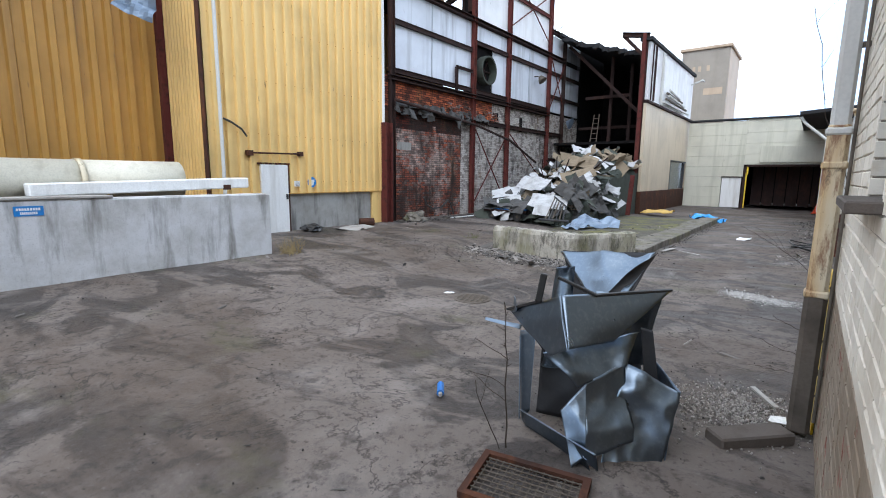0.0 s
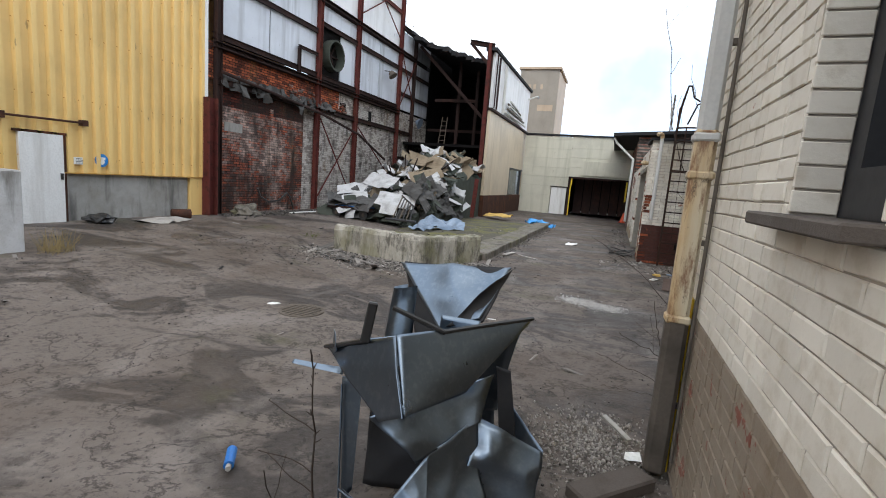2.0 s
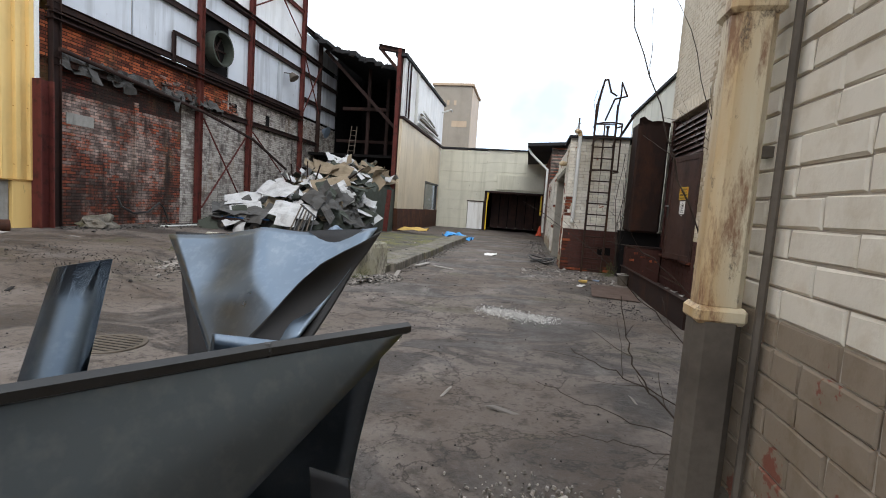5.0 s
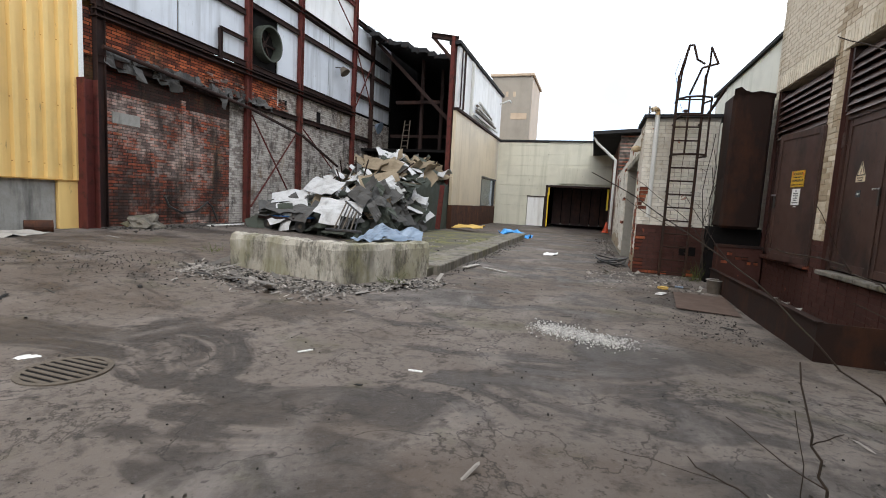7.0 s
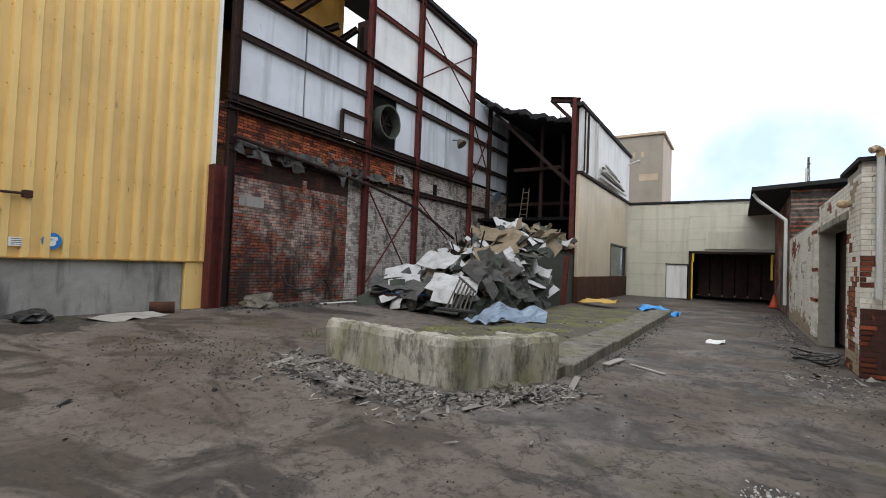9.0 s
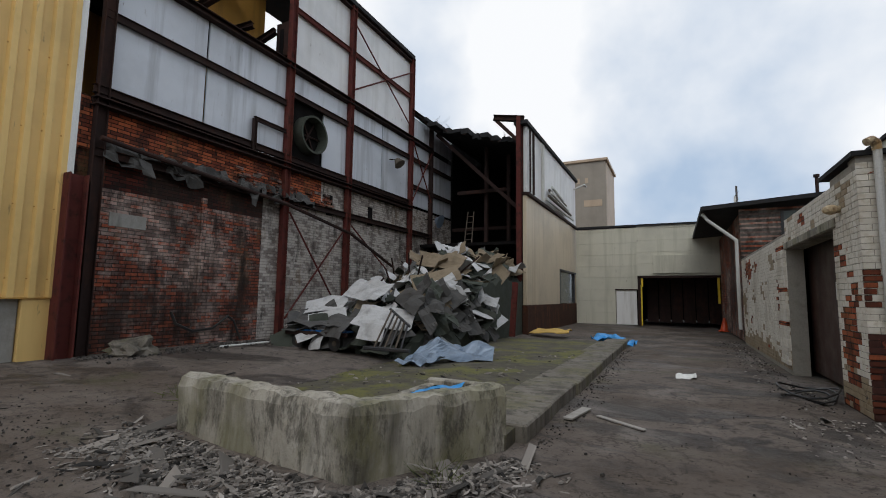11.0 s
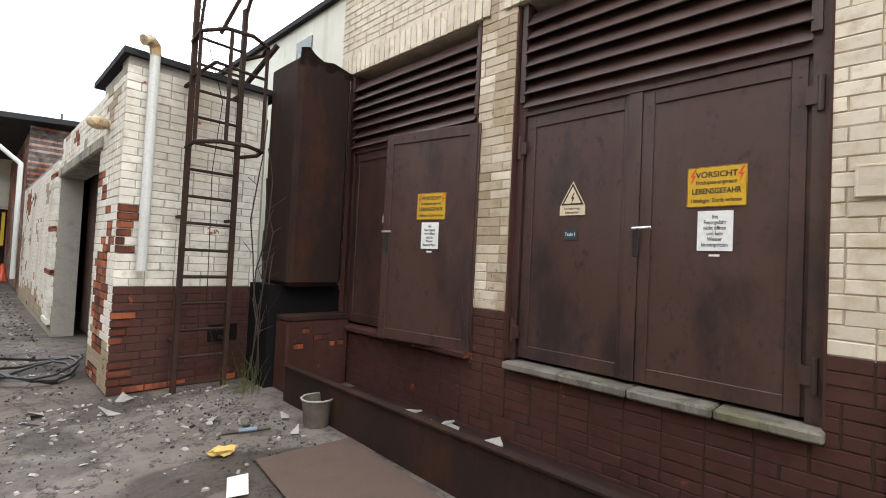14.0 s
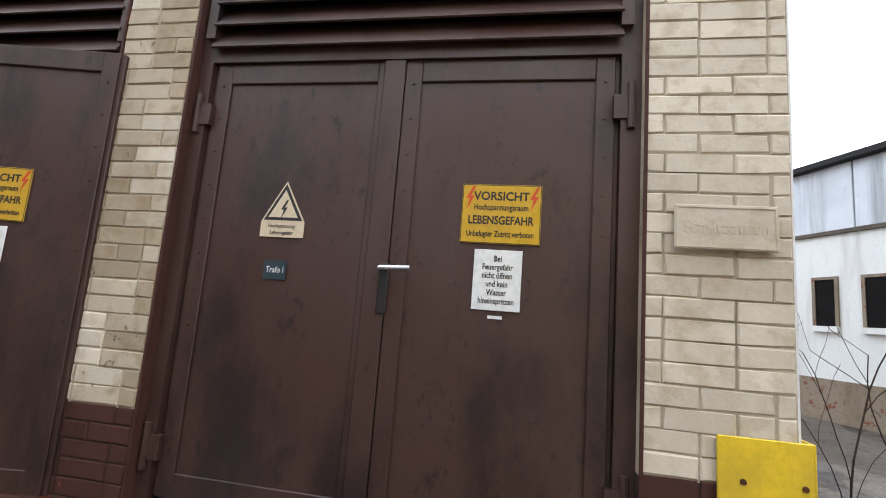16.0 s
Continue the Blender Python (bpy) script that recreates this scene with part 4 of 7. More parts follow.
            part("block_course", boxed(x0, 33.5, z + 0.006, x1, 33.8, zt, None, 0.006), GATE_WALL, g)
            z = zt
    part("coping", boxed(-5.85, 33.42, 5.2, 4.5, 33.9, 5.3), TAR, g)
    part("fascia", boxed(-1.9, 33.4, 2.7, 1.45, 33.5, 3.65, None, 0.01), GATE_WALL, g, "cream fascia panel stained with rust")
    part("door", boxed(-3.74, 33.47, 0.02, -2.72, 33.53, 1.82, None, 0.008), WHITE, g, "white steel side door, shut")
    part("door_head", boxed(-3.8, 33.42, 1.82, -2.66, 33.54, 1.88), DARK_STEEL, g)
    gx = part("gate_frame", box(box(boxed(-2.66, 33.44, 0, -2.52, 33.6, 2.56), 1.2, 33.44, 0, 1.35, 33.6, 2.56), -2.66, 33.44, 2.46, 1.35, 33.6, 2.58), DARK_STEEL, g)
    part("brace", box(bmesh.new(), -2.5, 33.5, 2.0, -2.4, 33.55, 2.5), GUARD, g)
    part("brace", box(bmesh.new(), -2.56, 33.5, 0.0, -2.45, 33.55, 2.1), GUARD, g)
    part("brace", box(bmesh.new(), 1.0, 33.5, 1.2, 1.1, 33.55, 2.5), GUARD, g)
    # The passage's darkness is put into the black of its walls and strips.
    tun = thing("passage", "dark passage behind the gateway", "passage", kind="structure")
    part("wall", boxed(-3.0, 33.8, 0, -2.7, 42, 2.7), SOOT_AND_SHADE, tun)
    part("wall", boxed(1.4, 33.8, 0, 1.7, 42, 2.7), SOOT_AND_SHADE, tun)
    part("ceiling_panel", boxed(-3.0, 33.8, 2.65, 1.7, 42, 2.8), SOOT_AND_SHADE, tun)
    part("end", boxed(-3.0, 41.8, 0, 1.7, 42, 2.7), SOOT_AND_SHADE, tun)
    for i in range(6):
        part("strip_curtain", sheet([(-2.3 + i * 0.6, 35.2, 0.15), (-1.75 + i * 0.6, 35.2, 0.1), (-1.75 + i * 0.6, 35.2, 2.6), (-2.3 + i * 0.6, 35.2, 2.6)], 3, 6, 0.05, i), DARK_STEEL, tun)

    site(0, 0, 0.25)
    t = thing("tower", "square brown-grey rendered tower with a flat cap", "tower")
    part("front_wall", boxed(-8.7, 42, 0, -5.42, 42.2, 11.4), TOWER, t)
    part("side_wall", boxed(-5.6, 42.2, 0, -5.4, 47.3, 11.4), TOWER_SIDE, t)
    part("back_wall", boxed(-8.7, 47.1, 0, -5.6, 47.3, 11.4), TOWER, t)
    part("side_wall", boxed(-8.7, 42.2, 0, -8.5, 47.1, 11.4), TOWER, t)
    part("cap", boxed(-8.85, 41.85, 11.4, -5.25, 47.45, 11.62, None, 0.03), TOWER_SIDE, t)
    part("patch", boxed(-7.0, 41.98, 8.0, -5.7, 42.01, 8.5), TOWER_SIDE, t)
    for x in (-7.9, -7.5, -6.9):
        part("vent", boxed(x, 41.97, 9.8, x + 0.2, 42.0, 10.2), TOWER_SIDE, t)


hall_end()


# ---- yard things ----
site(-0.2, 0, 0.14, 1, 1, 1.03)


def concrete_block():
    b = thing("barrier_wall", "tall pale concrete barrier wall with fine cracks", "barrier")
    y = -8.0
    for n in (6.5, 6.58):
        part("segment", boxed(-8.62, y, -0.1, -8.2, y + n - 0.012, 1.28, None, 0.025), CONCRETE, b)
        y += n
    s = thing("door_sign", "small blue enamel sign with two white lines of text", "sign")
    m = on_east(-8.195, 1.19, 1.13)
    part("plate", boxed(-0.17, -0.07, 0, 0.17, 0.07, 0.004, m), SIGN_BLUE, s)
    bm = bmesh.new()
    for z, w in ((0.025, 0.14), (-0.03, 0.1)):
        for i in range(9):
            a = -w + 2 * w * i / 9
            box(bm, a, z - 0.018, 0.004, a + 2 * w / 9 * 0.72, z + 0.018, 0.0055, m)
    part("print", bm, SIGN_WHITE, s)
    p = thing("big_pipe", "large dirty cream ventilation pipe lying behind the barrier", "pipe")
    def tube(y0, y1, r0, r1):
        bm = bmesh.new()
        n = 40
        ring = [[bm.verts.new((-9.35 + r * math.cos(a), y, 1.53 + r * math.sin(a))) for y, r in ((y0, r0), (y1, r0), (y1, r1), (y0, r1))] for a in (2 * math.pi * i / n for i in range(n))]
        for i in range(n):
            c, d = ring[i], ring[(i + 1) % n]
            for j in range(4):
                bm.faces.new((c[j], c[(j + 1) % 4], d[(j + 1) % 4], d[j]))
        bmesh.ops.recalc_face_normals(bm, faces=bm.faces)
        for f in bm.faces:
            f.smooth = True
        return bm
    part("tube", tube(-7.5, 2.1, 0.36, 0.33), CREAM, p)
    part("tube", tube(2.12, 3.75, 0.36, 0.33), CREAM, p)
    part("flange", tube(2.07, 2.15, 0.385, 0.36), PIPE_CREAM, p)
    for y in (-5, -1.5, 1.2, 3.2):
        part("support", boxed(-9.6, y, -0.05, -9.1, y + 0.2, 1.2), WOOD, p)
    w = thing("white_beam", "white coated box section leaning on the barrier", "beam")
    part("body", box(bmesh.new(), -8.95, 1.3, -0.09, -8.62, 4.85, 0.11, Matrix.Translation((0, 0, 1.36)) @ pose(0, 0, 0, 1.5, 0, 0), 0.02), WHITE, w)
    part("patch", boxed(-8.63, 4.3, 1.36, -8.612, 4.45, 1.46), RUST, w)
    w = thing("board", "weathered grey board lying on top of the barrier", "board")
    part("plank", boxed(-8.55, 0.2, 1.285, -8.18, 2.25, 1.325, None, 0.008), PALE_WOOD, w)


concrete_block()


def crumpled_metal():
    t = thing("crumpled_duct", "crumpled galvanised sheet-metal duct standing on the asphalt", "scrap metal")
    # name, corners, crumple, crumple size, material
    quads = [
        ("front_panel", [(-0.62, 2.245, 1.165), (-0.146, 2.94, 1.137), (-0.36, 2.48, 0.86), (-0.5, 2.1, 0.885)], 0.012, 1.6, GALV),
        ("wing", [(-1.16, 2.54, 0.9), (-0.62, 2.245, 1.16), (-0.5, 2.1, 0.885), (-0.66, 2.2, 0.775)], 0.012, 1.8, GALV),
        ("under_wing", [(-1.13, 2.6, 0.86), (-0.92, 2.42, 0.86), (-0.64, 2.23, 0.77), (-0.68, 2.3, 0.73)], 0.012, 3.0, GALV),
        ("back_panel", [(-1.14, 2.62, 0.9), (-0.2, 2.96, 1.1), (-0.3, 3.0, 0.55), (-0.95, 2.8, 0.5)], 0.03, 2.4, GALV),
        ("upper_panel", [(-1.23, 3.55, 1.228), (-0.395, 3.49, 1.292), (-0.5, 3.2, 1.0), (-0.76, 3.18, 0.9)], 0.035, 2.0, GALV),
        # Fold and flap: black colour for the tip's shaded, dark-reflecting side.
        ("upper_fold", [(-0.395, 3.49, 1.292), (-0.48, 3.26, 1.2), (-0.72, 3.16, 0.93), (-0.5, 3.2, 0.99)], 0.02, 2.6, BLACK_SHEET),
        ("upper_flap", [(-0.39, 3.5, 1.29), (-1.2, 3.58, 1.22), (-1.0, 3.45, 0.68), (-0.74, 3.32, 0.78)], 0.03, 2.0, BLACK_SHEET),
        ("neck", [(-0.74, 3.16, 1.0), (-0.49, 3.18, 1.0), (-0.42, 3.05, 0.4), (-0.78, 3.02, 0.4)], 0.03, 2.4, GALV),
        ("side_plate", [(-1.045, 2.53, 0.77), (-0.91, 2.5, 0.81), (-0.88, 2.4, 0.25), (-0.95, 2.42, 0.14)], 0.006, 2.0, GALV),
        # Black back: the shade inside the enclosed duct is its colour.
        ("hollow_back", [(-0.95, 2.72, 0.8), (-0.4, 2.8, 0.8), (-0.4, 2.7, 0.14), (-0.93, 2.6, 0.14)], 0.02, 2.4, BLACK_SHEET),
        ("belly", [(-0.7, 2.2, 0.79), (-0.28, 2.75, 0.87), (-0.3, 2.6, 0.68), (-0.485, 2.25, 0.6)], 0.055, 2.6, GALV),
        ("lower_panel", [(-0.46, 2.33, 0.61), (-0.32, 2.6, 0.7), (-0.16, 2.38, 0.3), (-0.39, 2.14, 0.2)], 0.05, 2.2, GALV),
        ("lower_flap", [(-0.57, 2.2, 0.44), (-0.46, 2.33, 0.61), (-0.37, 2.14, 0.22), (-0.44, 2.1, 0.15)], 0.03, 2.8, GALV),
        ("foot_panel", [(-0.32, 2.6, 0.7), (0.004, 2.68, 0.555), (-0.02, 2.48, 0.16), (-0.3, 2.22, 0.14)], 0.085, 2.6, GALV),
        ("foot_side", [(0.004, 2.69, 0.555), (-0.2, 2.95, 0.62), (-0.22, 2.95, 0.12), (-0.02, 2.5, 0.13)], 0.02, 2.0, GALV),
        ("skirt", [(-0.95, 2.4, 0.235), (-0.3, 2.09, 0.3), (-0.28, 2.1, 0.2), (-0.93, 2.39, 0.15)], 0.012, 2.6, GALV),
        ("lower_skirt", [(-0.93, 2.42, 0.17), (-0.36, 2.14, 0.22), (-0.34, 2.16, 0.12), (-0.92, 2.42, 0.1)], 0.006, 2.6, GALV),
        ("rear_strip", [(-0.3, 2.86, 0.87), (-0.22, 2.86, 0.86), (-0.15, 2.82, 0.5), (-0.24, 2.8, 0.52)], 0.008, 2.0, BLACK_SHEET),
        ("rear_panel", [(-0.96, 2.96, 0.8), (-0.34, 3.04, 0.8), (-0.3, 3.04, 0.1), (-0.96, 2.94, 0.1)], 0.04, 2.0, GALV),
        ("strip", [(-1.315, 2.47, 0.828), (-1.05, 2.56, 0.8), (-1.05, 2.53, 0.775), (-1.31, 2.45, 0.812)], 0.015, 3.0, GALV),
        ("tab", [(-1.1, 2.5, 0.9), (-1.04, 2.44, 0.94), (-1.06, 2.46, 1.02), (-1.09, 2.49, 1.03)], 0.006, 3.0, GALV),
    ]
    for k, (name, q, c, size, material) in enumerate(quads):
        ob = part(name, sheet(q, 20, 20, c, k + 3, 0.003, size), material, t)
        for f in ob.data.polygons:
            f.use_smooth = True
    bm = bmesh.new()
    n = 14
    rows = []
    for j in range(9):
        v = j / 8
        row = []
        for i in range(n + 1):
            a = math.pi * (0.15 + 1.25 * i / n)
            r = 0.085 + 0.03 * v
            row.append(bm.verts.new((-0.9 + 0.05 * v + r * math.cos(a), 2.97 - 0.25 * v - r * math.sin(a) * 0.8, 1.2 - 0.7 * v + 0.02 * math.cos(a))))
        rows.append(row)
    for a, b in zip(rows, rows[1:]):
        for i in range(n):
            f = bm.faces.new((a[i], a[i + 1], b[i + 1], b[i]))
            f.smooth = True
    bmesh.ops.solidify(bm, geom=bm.faces[:], thickness=0.003)
    part("curled_panel", bm, GALV, t)
    rim = "black folded rim"
    part("rim", rods([(-0.694, 2.348, 1.249), (-0.58, 2.39, 1.2), (-0.471, 2.433, 1.152), (-0.3, 2.69, 1.15), (-0.146, 2.94, 1.14)], 0.012, 6), SIGN_BLACK, t, rim)
    part("rim", rods([(-1.17, 2.545, 0.905), (-1.0, 2.44, 0.985), (-0.8, 2.33, 1.08)], 0.012, 6), SIGN_BLACK, t, rim)
    part("seam", rods([(-0.622, 2.238, 1.165), (-0.57, 2.16, 1.03), (-0.502, 2.092, 0.885)], 0.0035, 6), GALV, t)
    part("flange", boxed(-0.022, -0.016, 0, 0.022, 0.016, 0.19, pose(-0.8, 2.295, 1.08, -3, 9, 25), 0.006), SIGN_BLACK, t, "upright black flange")
    for a, b in (((-1.03, 2.5, 0.74), (-0.96, 2.4, 0.16)), ((-0.95, 2.38, 0.24), (-0.3, 2.085, 0.3))):
        part("edge", rods([a, b], 0.006, 6), GALV, t)


site()
crumpled_metal()
site(-0.2, 0, 0.16, 1, 1, 1.05)


def rubble_pile():
    rng = random.Random(21)

    def top(x, y):
        a = max(0.0, 1 - ((x + 7.5) / 2.5) ** 2)
        b = min(1.0, max(0.0, (y - 15.2) / 5.5))
        return 0.15 + 2.4 * a ** 0.8 * b ** 0.8

    bm = bmesh.new()
    n = 34
    g = [[bm.verts.new((-10.0 + 3.9 * i / n, 15.2 + 10.0 * j / n, top(-10.0 + 3.9 * i / n, 15.2 + 10.0 * j / n) - 0.2 + 0.35 * noise.noise(Vector((i * 0.5, j * 0.5, 2))))) for i in range(n + 1)] for j in range(n + 1)]
    for j in range(n):
        for i in range(n):
            bm.faces.new((g[j][i], g[j][i + 1], g[j + 1][i + 1], g[j + 1][i]))
    ext = bmesh.ops.extrude_edge_only(bm, edges=[e for e in bm.edges if e.is_boundary])
    for v in ext["geom"]:
        if isinstance(v, bmesh.types.BMVert):
            v.co.z = -0.1
    solid("rubble_heap", bm, RUBBLE[3], "heap of grey rubble and burnt insulation", "rubble", kind="stuff")
    tones = [0, 1, 3, 2, 1, 0, 1, 2, 3, 1]
    labels = ["bent dark grey metal sheet in the rubble", "bent white wall panel in the rubble", "torn tan insulation board in the rubble", "crushed green-grey cladding sheet in the rubble"]
    for k in range(165):
        v = rng.random()
        y = 15.4 + 8.4 * v
        x = -7.75 + 0.15 * v + rng.uniform(-1, 1) * (1.6 - 0.35 * v)
        z = top(x, y) + rng.uniform(-0.12, 0.14)
        w, d = rng.uniform(0.45, 1.5), rng.uniform(0.3, 0.75)
        kind = tones[k % 10]
        if z > 1.7 and rng.random() < 0.6:
            kind = 2 if rng.random() < 0.6 else 3
        m = pose(x, y, z, rng.uniform(-5, 55), rng.uniform(-38, 38), rng.uniform(-50, 50))
        q = [m @ Vector(c) for c in ((-w / 2, -d / 2, 0), (w / 2, -d / 2, 0), (w / 2 * rng.uniform(0.6, 1.1), d / 2, 0), (-w / 2, d / 2 * rng.uniform(0.6, 1.2), 0))]
        solid("scrap_panel", sheet(q, 5, 4, rng.uniform(0.05, 0.2), k, 0.012, 1.7), RUBBLE[kind], labels[kind], "scrap panel", "panels of the rubble heap")
    for k, (x, y, z, w, d, a) in enumerate(((-8.9, 15.9, 1.0, 1.1, 0.6, 30), (-7.9, 16.3, 1.35, 1.3, 0.7, -15), (-6.8, 15.4, 0.75, 1.4, 0.7, 10), (-6.6, 17.5, 1.7, 1.3, 0.6, 35), (-7.0, 18.6, 2.2, 1.5, 0.6, -10))):
        m = pose(x, y, z, 38, rng.uniform(-15, 15), a)
        q = [m @ Vector(c) for c in ((-w / 2, -d / 2, 0), (w / 2, -d / 2, 0), (w / 2, d / 2, 0), (-w / 2, d / 2, 0))]
        solid("scrap_panel", sheet(q, 5, 4, 0.1, 300 + k, 0.016, 1.6), RUBBLE[1 if k < 3 else 2], "large buckled white panel in the rubble" if k < 3 else "large torn tan board in the rubble", "scrap panel", "panels of the rubble heap")
    for k in range(104):
        x, y = (rng.uniform(-9.3, -6.2), rng.uniform(14.9, 16.1)) if k < 48 else (rng.uniform(-6.35, -5.85), rng.uniform(15.6, 20.5))
        w, d = rng.uniform(0.4, 1.1), rng.uniform(0.25, 0.6)
        kind = (0, 3, 1, 0, 3, 0)[k % 6]
        m = pose(x, y, 0.1 + 0.45 * rng.random() + (0.25 * (y - 14.9) if k < 48 else rng.random() - 0.5 * (x + 6.0)), rng.uniform(10, 65), rng.uniform(-25, 25) if k < 48 else rng.uniform(15, 60), rng.uniform(-50, 50))
        q = [m @ Vector(c) for c in ((-w / 2, -d / 2, 0), (w / 2, -d / 2, 0), (w / 2 * rng.uniform(0.6, 1.1), d / 2, 0), (-w / 2, d / 2, 0))]
        solid("scrap_panel", sheet(q, 5, 4, rng.uniform(0.04, 0.14), 400 + k, 0.012, 2.0), RUBBLE[kind], labels[kind], "scrap panel", "panels of the rubble heap")
    f = thing("crushed_frame", "crushed dark metal frame with thin bars", "scrap metal")
    for i in range(6):
        part("bar", rods([(-6.5 + i * 0.13, 14.55, 0.18), (-6.35 + i * 0.08, 15.0, 0.95 - i * 0.06)], 0.022, 6), FRAME_DARK if i % 2 else PIPE_GREY, f)
    part("bar", rods([(-6.7, 14.5, 0.2), (-5.6, 14.5, 0.2)], 0.04, 6), FRAME_DARK, f)
    part("bar", rods([(-6.4, 15.0, 0.96), (-5.9, 15.0, 0.62)], 0.03, 6), FRAME_DARK, f)
    b = thing("blue_sheet", "crumpled pale blue metal sheet lying on the slab", "scrap metal")
    part("sheet", sheet([(-5.7, 14.3, 0.02), (-4.2, 15.4, 0.05), (-4.4, 16.0, 0.16), (-5.5, 15.2, 0.36)], 20, 14, 0.12, 41, 0.006, 2.4), PALE_BLUE, b)
    part("sheet", sheet([(-5.7, 14.1, 0.0), (-5.0, 14.2, 0.02), (-4.9, 14.7, 0.12), (-5.6, 14.7, 0.14)], 12, 10, 0.08, 42, 0.006, 3), PALE_BLUE, b)
    s = thing("stump_post", "rusty steel stump leaning against the beige wing", "post")
    part("post", ibeam(bmesh.new(), (-5.75, 21.4, 0.0), (-5.7, 21.6, 1.7), 0.16, 0.16, (0, 1, 0)), RED_STEEL, s)
    for k in range(9):
        a = Vector((rng.uniform(-9.0, -6.6), rng.uniform(16, 20), 0))
        a.z = top(a.x, a.y)
        bmr = rod(bmesh.new(), a, a + Vector((rng.uniform(-1, 1), rng.uniform(-0.6, 0.4), rng.uniform(0.1, 0.8))), 0.025, 6)
        solid("bent_bar", bmr, DARK_STEEL, "thin rusty bar sticking out of the rubble", "scrap metal", "bars of the rubble heap")


rubble_pile()


def trolley():
    t = thing("trolley", "flat blue four-wheeled works trolley loaded with sheet", "trolley")
    part("deck", boxed(-9.0, 14.95, 0.4, -7.6, 15.55, 0.45, None, 0.01), BLUE, t)
    part("frame", box(boxed(-9.25, 14.86, 0.34, -7.45, 14.92, 0.42), -9.25, 15.58, 0.34, -7.45, 15.64, 0.42), DARK_STEEL, t)
    for x in (-8.9, -7.8):
        for y in (14.95, 15.55):
            w = part("wheel", rod(bmesh.new(), (x, y - 0.05, 0.19), (x, y + 0.05, 0.19), 0.17, 20), SIGN_BLACK, t)
            part("hub", rod(bmesh.new(), (x, y - 0.056, 0.19), (x, y + 0.056, 0.19), 0.06, 12), PIPE_GREY, w)
    part("load", sheet([(-9.3, 14.8, 0.52), (-7.6, 14.85, 0.54), (-7.6, 15.6, 0.7), (-9.2, 15.6, 0.66)], 10, 6, 0.1, 61), RUBBLE[0], t)
    c = thing("crate", "small grey crate beside the trolley", "crate")
    part("body", boxed(-10.0, 16.6, 0.0, -9.5, 17.0, 0.3, None, 0.01), WOOD, c)


trolley()


def flat_things():
    site(-0.2, 0, 0.25)
    t = thing("flower_pot", "broken terracotta pot by the hall wall", "pot")
    part("pot", rod(bmesh.new(), (-10.2, 16.5, 0.0), (-10.2, 16.5, 0.3), 0.12, 14, 0.17), RUST, t)
    t = thing("concrete_lump", "broken concrete lump by the hall wall", "rubble")
    bm = lump((0.35, 0.4, 0.22), 31, 0.6, 3)
    bmesh.ops.translate(bm, vec=(-10.2, 11.9, 0.12), verts=bm.verts)
    part("lump", bm, KERB, t)
    t = thing("pipe_scrap", "thin pale pipe lying by the hall wall", "pipe")
    part("tube", rods([(-9.9, 13.6, 0.03), (-9.7, 14.8, 0.05)], 0.025, 8), PIPE_WHITE, t)
    site(-0.42, -0.08, -0.03)
    t = thing("white_rag", "crumpled white plastic scrap near the drain", "rubbish")
    part("scrap", sheet([(-3.78, 5.72, -0.06), (-3.66, 5.74, -0.06), (-3.65, 5.86, -0.05), (-3.77, 5.86, -0.05)], 6, 6, 0.03, 91, 0.002, 6), SIGN_WHITE, t)
    site(0, 0, -0.03)
    t = thing("stick", "dark broken stick on the asphalt", "stick")
    part("wood", rods([(-2.5, 4.6, 0.0), (-2.3, 4.45, 0.02)], 0.014, 6), WOOD, t)
    site(0, -0.05, 0.12)
    t = thing("paper_scrap", "small white paper scrap on the asphalt", "paper")
    part("sheet", sheet([(0.45, 3.6, 0.03), (0.56, 3.62, 0.03), (0.55, 3.7, 0.05), (0.46, 3.68, 0.04)], 4, 4, 0.02, 92, 0.002, 6), SIGN_WHITE, t)
    t = thing("wood_splinter", "pale split lath beside the drainpipe", "wood")
    part("lath", boxed(-0.14, -0.02, 0, 0.14, 0.02, 0.012, pose(0.4, 3.95, 0.05, 0, 8, -50)), PALE_WOOD, t)
    site(-0.6, 0.8, -0.07)
    t = thing("wood_splinter", "white lath lying on the asphalt", "wood")
    part("lath", boxed(-0.07, -0.009, 0, 0.07, 0.014, 0.01, pose(-1.72, 6.03, -0.02, 0, 0, 55)), SIGN_WHITE, t)
    t = thing("wood_splinter", "white lath lying on the asphalt", "wood")
    part("lath", boxed(-0.06, -0.009, 0, 0.06, 0.014, 0.01, pose(-0.63, 5.97, -0.005, 0, 0, 5)), SIGN_WHITE, t)
    site(-0.32, 1.75, 0.03)
    t = thing("tarp", "crumpled bright blue tarpaulin on the drive", "tarpaulin")
    part("cloth", sheet([(-3.3, 20.6, 0.12), (-2.0, 20.2, 0.02), (-1.9, 21.2, 0.03), (-3.2, 22.4, 0.14)], 16, 14, 0.16, 71, 0.006, 2.6), TARP, t)
    site(-0.42, 0.85, 0.01)
    t = thing("tarp", "scrap of blue plastic sheet in a hole of the slab", "tarpaulin")
    part("cloth", sheet([(-3.9, 11.0, 0.2), (-3.3, 11.15, 0.22), (-3.25, 11.5, 0.26), (-3.7, 11.5, 0.24)], 8, 6, 0.08, 72), TARP, t)
    t = thing("pit", "broken rectangular pit in the slab with mossy edges", "pit")
